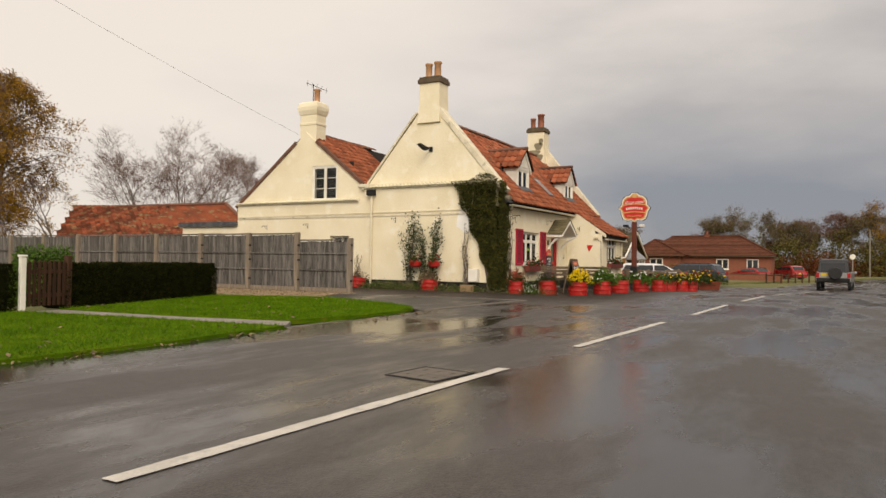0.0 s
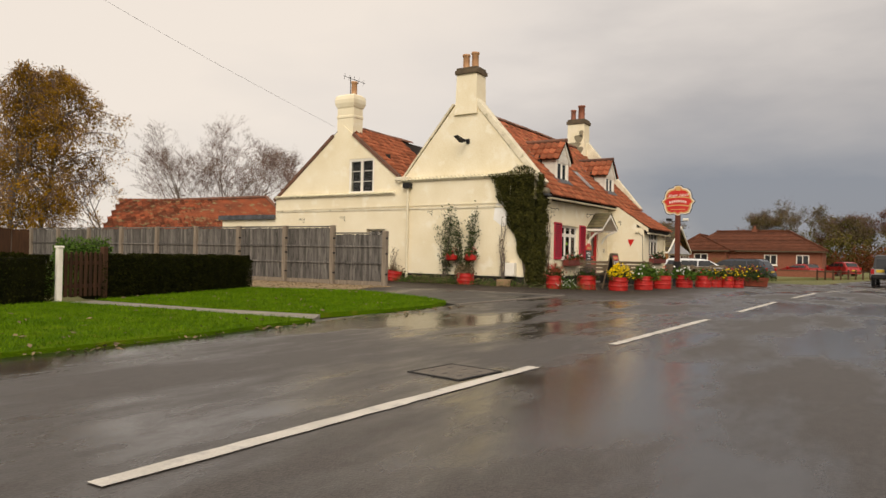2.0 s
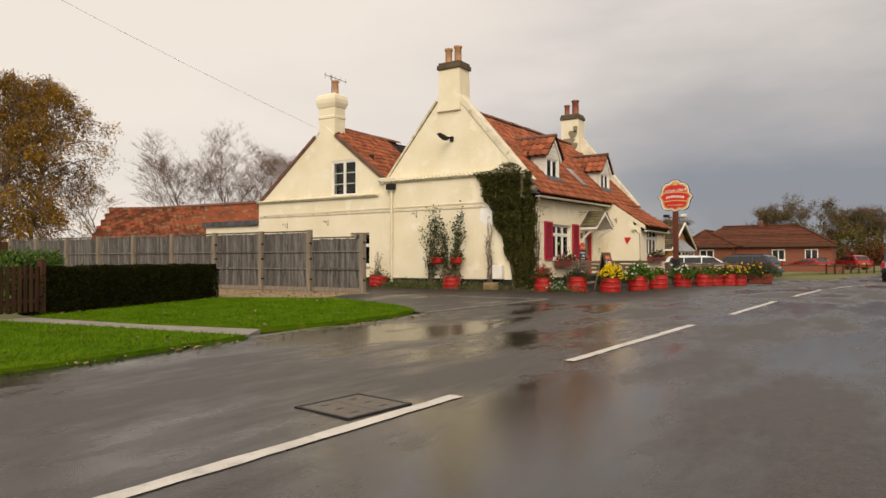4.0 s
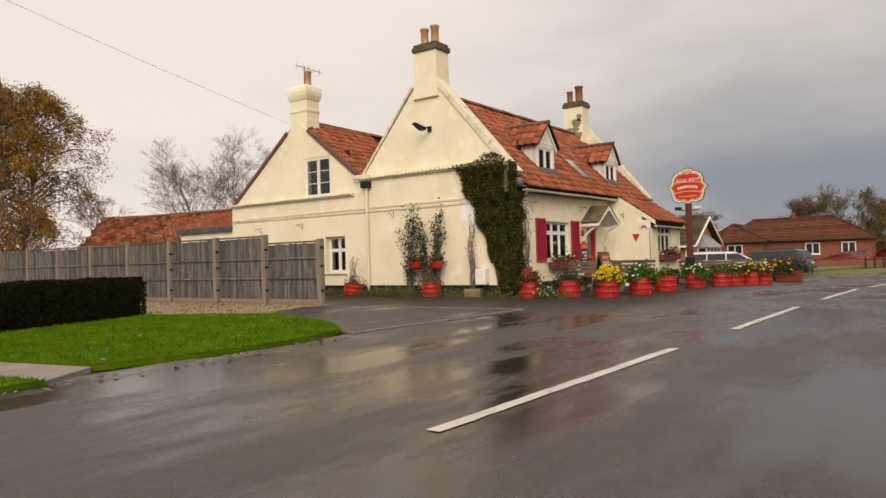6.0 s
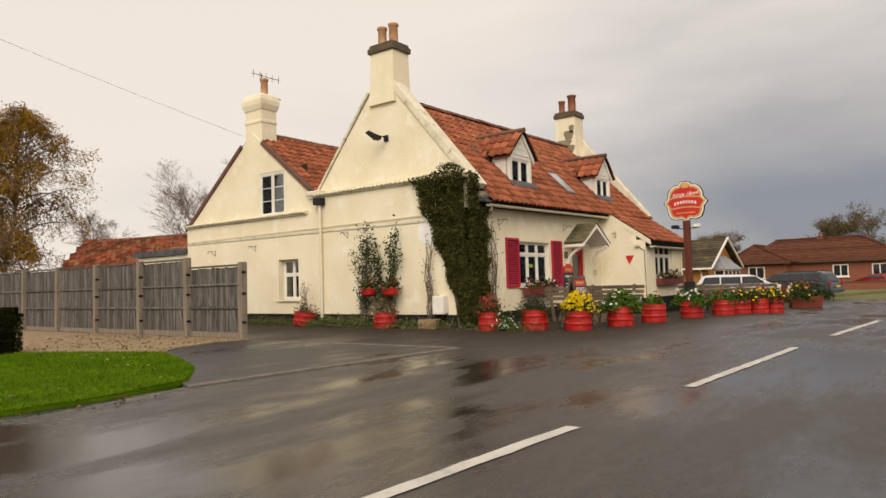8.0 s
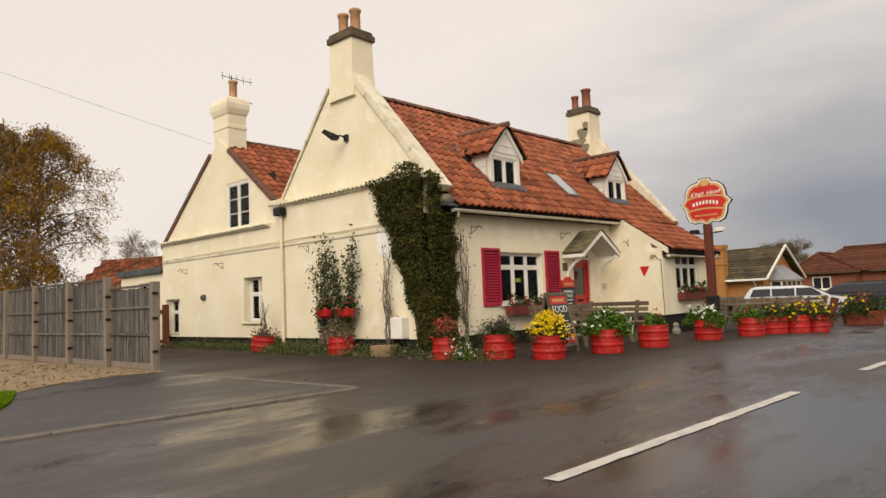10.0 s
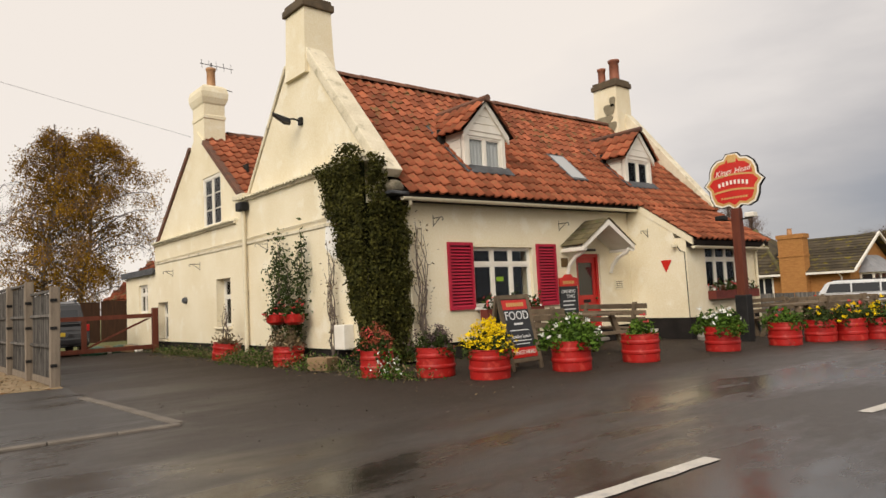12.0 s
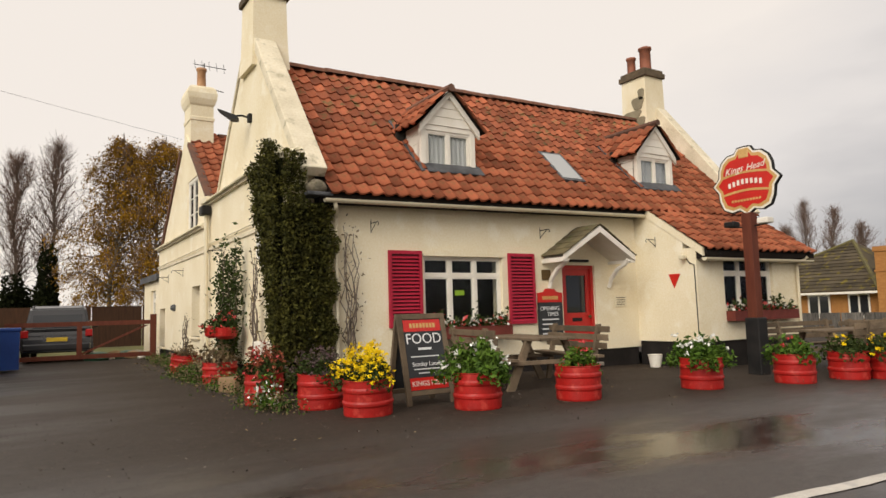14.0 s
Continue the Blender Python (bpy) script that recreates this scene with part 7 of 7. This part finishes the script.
    if kind != "estate":
        sw = part("spare_wheel", lathe(B(), [(0.1, -0.1), (0.33, -0.1), (0.36, -0.04), (0.36, 0.06), (0.32, 0.1), (0.1, 0.1)], 22, Matrix.Translation((-0.1, -0.12, 0.98)) @ Matrix.Rotation(radians(90), 4, "Y")), RUBBER, t)
    return t


car("parked_car", pose(23.3, 1.6, gz(23) - 0.03, 0, 0, -80), "silver estate car parked by the planters", SILVER, 4.85)
car("parked_car", pose(27.2, -4.45, gz(27), 0, 0, 76), "dark blue estate car parked on the forecourt", NAVY, 4.8)
car("off_road_car", pose(25.2, -10.6, gz(25), 0, 0, -6), "grey-green off-road car with a spare wheel on its tail", GUNM, 4.4, 1.8, 1.82, "suv")
car("parked_car", pose(44.2, -6.2, gz(44) - 0.12, 0, 0, 46), "small dark red car parked before the bungalow", CARRED, 3.7, 1.6, 1.3)
car("parked_car", pose(52.0, -8.9, gz(52), 0, 0, 40), "small red car parked by the bungalow", CARRED, 3.8, 1.65, 1.42)
car("parked_car", pose(-2.6, 12.2, 0, 0, 0, 86), "dark people carrier parked behind the yard gate", CARBLK, 4.5, 1.8, 1.62)


# ---- houses beyond ----
def tiled_slope(parent, quad, rows, mat):
    """Overlapping tile courses on a roof slope: quad runs eave left, eave right, ridge right, ridge left."""
    a, b2, c, d = [Vector(q) for q in quad]
    n = (b2 - a).cross(d - a).normalized()
    if n.z < 0:
        n = -n
    V, F = [], []
    for r in range(rows):
        s, e = r / rows, (r + 1.1) / rows
        p = [a.lerp(d, s), b2.lerp(c, s), b2.lerp(c, min(e, 1)), a.lerp(d, min(e, 1))]
        k = len(V)
        V += [tuple(p[0] + n * 0.05), tuple(p[1] + n * 0.05), tuple(p[2] + n * 0.01), tuple(p[3] + n * 0.01), tuple(p[0]), tuple(p[1])]
        F += [(k, k + 1, k + 2, k + 3), (k, k + 4, k + 5, k + 1)]
    tagged(raw("tiling", V, F, mat, parent), kind="stuff")


def far_window(parent, x, y0, y1, z0, z1, lights=2):
    w = part("window", box(box(box(box(B(), x - 0.05, x, y0, y1, z0, z0 + 0.08), x - 0.05, x, y0, y1, z1 - 0.08, z1), x - 0.05, x, y0, y0 + 0.08, z0 + 0.08, z1 - 0.08), x - 0.05, x, y1 - 0.08, y1, z0 + 0.08, z1 - 0.08), WHITE, parent)
    for k in range(1, lights):
        y = y0 + (y1 - y0) * k / lights
        part("mullion", box(B(), x - 0.048, x, y - 0.04, y + 0.04, z0 + 0.08, z1 - 0.08), WHITE, w)
    part("pane", box(B(), x - 0.02, x - 0.01, y0 + 0.05, y1 - 0.05, z0 + 0.05, z1 - 0.05), GLASS, w)
    part("sill", box(B(), x - 0.12, x, y0 - 0.05, y1 + 0.05, z0 - 0.08, z0), WHITE, w)


# red brick bungalow with a hipped roof
bg = thing("bungalow", Matrix.Translation((0, 0, gz(46))), "red brick bungalow with a brown hipped tile roof", "house")
bx0, bx1, by0, by1, be, br = 46.0, 55.0, -6.6, 4.6, 2.34, 4.18
part("wall", box(B(), bx0, bx1, by0, by1, 0, be), BRICK, bg)
bq = [(bx0 - 0.4, by0 - 0.4, be - 0.06), (bx0 - 0.4, by1 + 0.4, be - 0.06), (bx1 + 0.4, by1 + 0.4, be - 0.06), (bx1 + 0.4, by0 - 0.4, be - 0.06)]
r0, r1 = (50.5, -3.7, br), (50.5, 2.7, br)
rf = raw("roof", [*bq, r0, r1], [(0, 1, 5, 4), (1, 2, 5), (2, 3, 4, 5), (3, 0, 4), (0, 3, 2, 1)], BROWNT, bg, "brown tiled hipped roof")
tiled_slope(rf, (bq[0], bq[1], r1, r0), 14, BROWNT)
tube_r = [((r0[0], r0[1], r0[2] + 0.04), (r1[0], r1[1], r1[2] + 0.04)), ((r0[0], r0[1], r0[2] + 0.04), (bq[0][0], bq[0][1], bq[0][2] + 0.05))]
for p, q in tube_r:
    part("ridge_tile", tube(B(), [p, q], 0.11, None, 6), BROWNT, rf)
part("gutter", box(B(), bx0 - 0.46, bx0 - 0.38, by0 - 0.4, 0.3, be - 0.16, be - 0.07), CAP, bg)
# hipped wing towards the road
part("wall", box(B(), 44.3, 46.0, 0.9, 5.0, 0, be - 0.04), BRICK, bg)
q2 = [(43.9, 0.45, be - 0.1), (43.9, 5.4, be - 0.1), (50, 5.4, be - 0.1), (50, 0.45, be - 0.1)]
a2, b4 = (46.9, 3.6, 3.74), (51.0, 3.6, 3.74)
rf2 = raw("roof", [*q2, a2, b4], [(0, 1, 4), (1, 2, 5, 4), (3, 0, 4, 5)], BROWNT, bg, "brown tiled hipped roof")
tiled_slope(rf2, (q2[0], q2[3], b4, a2), 11, BROWNT)
tiled_slope(rf2, (q2[0], q2[1], a2, a2), 11, BROWNT)
for p in (q2[0], q2[1], b4):
    part("ridge_tile", tube(B(), [(a2[0], a2[1], a2[2] + 0.05), (p[0], p[1], p[2] + 0.05)], 0.10, None, 6), BROWNT, rf2)
part("gutter", box(B(), 43.82, 43.9, 0.45, 5.4, be - 0.18, be - 0.1), CAP, bg)
far_window(bg, bx0, -3.1, -2.05, 1.02, 1.95)
far_window(bg, bx0, -5.6, -4.6, 1.02, 1.95)
far_window(bg, 44.3, 2.4, 3.6, 1.02, 1.95)
ch = part("chimney", box(box(B(), 50.3, 50.8, -0.95, -0.5, br - 0.3, br + 0.16), 50.25, 50.85, -1.0, -0.45, br + 0.16, br + 0.22), BRICK, bg)
part("chimney_pot", lathe(B(), [(0.11, 0), (0.09, 0.3), (0.11, 0.34)], 10, Matrix.Translation((50.55, -0.72, br + 0.22))), POT_D, ch)
gw2 = thing("garden_wall", Matrix.Translation((0, 0, gz(40))), "low brown brick garden wall before the bungalow", "wall")
part("wall", box(B(), 41.4, 41.65, -7.6, 0.2, 0, 0.62, None, 0.02), BRICK, gw2)
part("wall_coping", box(B(), 41.36, 41.69, -7.64, 0.24, 0.62, 0.68, None, 0.015), CAP, gw2)
scrub("garden_shrub", [(40.8, 0.6, gz(40), 0.8, 1.5, 1.7), (40.8, -1.0, gz(40), 0.6, 0.9, 1.2)], 0.06, GREENL, "yellowing shrub before the bungalow", 75, 5200)
gwl = thing("garden_fence", Matrix.Translation((0, 0, gz(40))), "low brown post and rail fence before the bungalow", "fence")
for k in range(12):
    part("post", box(B(), 38.0 + k * 0.9, 38.12 + k * 0.9, -6.6 - k * 0.5, -6.48 - k * 0.5, 0, 0.8), WOOD_B, gwl)
    if k < 11:
        part("rail", tube(B(), [(38.06 + k * 0.9, -6.54 - k * 0.5, 0.62), (38.96 + k * 0.9, -7.04 - k * 0.5, 0.62)], 0.05, None, 5), WOOD_B, gwl)
bm = B()
prism(bm, [(30, -3.6), (36, -5.2), (44, -8.5), (60, -13.2), (90, -22), (90, 10), (46, 10), (34, 2), (30, -1)], gz(45) - 0.2, gz(38) + 0.12, "z")
tagged(part("verge", bm, FIELD), "rough grass verge before the bungalow", "verge", kind="structure")

# ochre brick house with a grey mossy roof
oh = thing("ochre_house", Matrix.Translation((0, 0, gz(37))), "ochre brick house with a mossy grey-brown tiled roof", "house")
part("wall", box(B(), 33.0, 41.0, 3.9, 15.5, 0, 2.05), OCHRE, oh)
# gable end towards the road, hipped block at the far end
OX, OZ = 36.6, 3.98
part("wall", wall(B(), 33.0, 40.2, 0, lambda u: 2.0 + (OZ - 2.12) * (1 - abs(u - OX) / 3.6), [], 3.6, 3.9, "y", (OX,)), OCHRE, oh)
for s in (-1, 1):
    qd = [(OX + s * 4.1, 3.2, 1.92), (OX + s * 4.1, 8.2, 1.92), (OX, 8.2, OZ), (OX, 3.2, OZ)]
    rr2 = raw("roof", qd, [(0, 1, 2, 3)], GREYT, oh, "mossy grey-brown tiled roof")
    tiled_slope(rr2, qd, 13, GREYT)
    part("bargeboard", prism(B(), [(OX, OZ + 0.08), (OX + s * 4.15, 1.98), (OX + s * 4.15, 1.85), (OX, OZ - 0.06)], 3.1, 3.2, "y"), WHITE, oh)
hq = [(32.5, 6.9, 1.95), (32.5, 15.9, 1.95), (41.4, 15.9, 1.95), (41.4, 6.9, 1.95)]
hp = (37.0, 10.2, 4.85)
hrf = raw("roof", [*hq, hp], [(0, 1, 4), (1, 2, 4), (2, 3, 4), (3, 0, 4)], GREYT, oh, "mossy hipped tile roof")
tiled_slope(hrf, (hq[0], hq[1], hp, hp), 15, GREYT)
for p in (hq[0], hq[1]):
    part("hip_tile", tube(B(), [(hp[0], hp[1], hp[2] + 0.04), (p[0], p[1], p[2] + 0.05)], 0.10, None, 6), material("mossy_hip_tile", (0.13, 0.11, 0.03), (0.09, 0.075, 0.035), 0.9, 3, 0.4, 30), hrf)
part("gutter", box(B(), 32.42, 32.5, 3.2, 15.9, 1.80, 1.92), WHITE, oh)
part("downpipe", tube(B(), [(32.5, 4.0, 1.82), (32.92, 4.0, 1.6), (32.92, 4.0, 0.0)], 0.045, None, 6), WHITE, oh)
far_window(oh, 32.98, 7.6, 8.66, 0.62, 1.80, 2)
far_window(oh, 32.98, 9.6, 10.78, 0.62, 1.80, 2)
# bay window under the gable
bay = part("bay_window", box(B(), 34.4, 38.6, 2.9, 3.6, 0, 0.75), OCHRE, oh, "white framed bay window under a lead roof")
for k in range(5):
    part("frame_post", box(B(), 34.4 + k * 1.03, 34.5 + k * 1.03, 2.9, 3.0, 0.75, 1.75), WHITE, bay)
    if k < 4:
        part("pane", box(B(), 34.5 + k * 1.03, 35.43 + k * 1.03, 2.94, 2.96, 0.85, 1.68), GLASS, bay)
part("frame_post", box(B(), 34.4, 34.5, 3.5, 3.6, 0.75, 1.75), WHITE, bay)
part("pane", box(B(), 34.44, 34.46, 3.0, 3.5, 0.85, 1.68), GLASS, bay)
part("frame_rail", box(box(B(), 34.36, 38.64, 2.88, 3.6, 0.75, 0.84), 34.36, 38.64, 2.88, 3.6, 1.68, 1.78), WHITE, bay)
bv = [(34.2, 2.75, 1.78), (38.8, 2.75, 1.78), (38.8, 3.6, 1.78), (34.2, 3.6, 1.78), (35.4, 3.6, 2.75), (37.6, 3.6, 2.75)]
raw("bay_roof", bv, [(0, 1, 5, 4), (0, 4, 3), (1, 2, 5), (0, 3, 2, 1)], material("pale_lead_roof", (0.30, 0.30, 0.31), (0.23, 0.23, 0.24), 0.6, 3, 0.2, 30), bay, "pale grey lead bay roof")
och = part("chimney", box(box(box(B(), 32.4, 33.1, 5.6, 6.95, 0, 3.95), 32.36, 33.14, 5.56, 6.99, 2.85, 2.95), 32.34, 33.16, 5.54, 7.01, 3.86, 4.1), OCHRE, oh, "ochre brick chimney breast")
part("chimney_pot", lathe(B(), [(0.14, 0), (0.12, 0.3), (0.14, 0.35)], 10, Matrix.Translation((32.75, 6.4, 4.1))), POT, och)
gf = thing("garden_wall", Matrix.Translation((0, 0, gz(30))), "low grey board fence beside the house", "fence")
for k in range(12):
    part("panel", box(B(), 27.0, 27.05, 2.2 + k * 0.95, 3.1 + k * 0.95, 0, 0.95), WOOD_G, gf)

# barn with an old pantile roof
bn = thing("barn", Matrix.Identity(4), "long low barn with a mottled old pantile roof", "barn")
A, D = Vector((5.8, 31.4, 3.95)), Vector((13.75, 26.64, 4.8))
along = (D - A).normalized()
side = Vector((-along.y, along.x, 0)).normalized()
wv = -side * 4.2
E0, E1 = A + wv + Vector((-1.2, 0.4, -2.1)), D + wv + along * 1.3 + Vector((0, 0, -2.5))
F0, F1 = A - wv + Vector((0, 0, -2.1)), D - wv + along * 1.3 + Vector((0, 0, -2.3))
brf = raw("roof", [tuple(p) for p in (A, D, E1, E0, F1, F0)], [(3, 2, 1, 0), (0, 1, 4, 5), (0, 5, 3), (1, 2, 4)], OLDT, bn, "mottled red-brown pantile roof")
slope_up = (A + D) / 2 - (E0 + E1) / 2
slope_up = slope_up - along * slope_up.dot(along)
n_rows = int(slope_up.length / 0.3)


def barn_skip(p):
    f = ((p - E0) - along * (p - E0).dot(along)).length / slope_up.length
    u = (p - E0).dot(along)
    return not ((A - E0).dot(along) * f < u < (E1 - E0).dot(along) - ((E1 - D).dot(along)) * f)


tile_roof(brf, E0 + Vector((0, 0, 0.03)), E1 - E0, slope_up, int((E1 - E0).length / 0.26), n_rows, 0.26, slope_up.length / n_rows, barn_skip, 0, 33, OLDT)
tiled_slope(brf, (E1, F1, D, D), 13, OLDT)
for p, q in ((A, D), (D, E1)):
    part("ridge_tile", tube(B(), [p + Vector((0, 0, 0.06)), q + Vector((0, 0, 0.06))], 0.12, None, 6), RIDGE, brf)
raw("wall", [tuple(p) for p in (E0, E1, (E1.x, E1.y, 0), (E0.x, E0.y, 0), F1, (F1.x, F1.y, 0))], [(0, 1, 2, 3), (1, 4, 5, 2)], BRICK, bn)

# roadside sign and poles far along the road
rs = thing("road_sign", pose(70, -14.2, gz(70)), "round white road sign on a grey pole", "road sign")
part("pole", tube(B(), [(0, 0, 0), (0, 0, 2.9)], 0.06), CONC, rs)
part("disc", lathe(B(), [(0.3, 0), (0.3, 0.03)], 20, Matrix.Translation((-0.08, 0, 2.55)) @ Matrix.Rotation(radians(90), 4, "Y")), WHITE, rs)
sl = thing("street_lamp", pose(78, -16.5, gz(78)), "tall thin street lamp post", "street lamp")
part("pole", tube(B(), [(0, 0, 0), (0, 0, 6.0), (-0.3, 0.4, 6.2)], 0.08, 0.05), CONC, sl)
part("lantern", box(B(), -0.5, -0.1, 0.3, 0.7, 6.15, 6.3, None, 0.04), LEAD, sl)
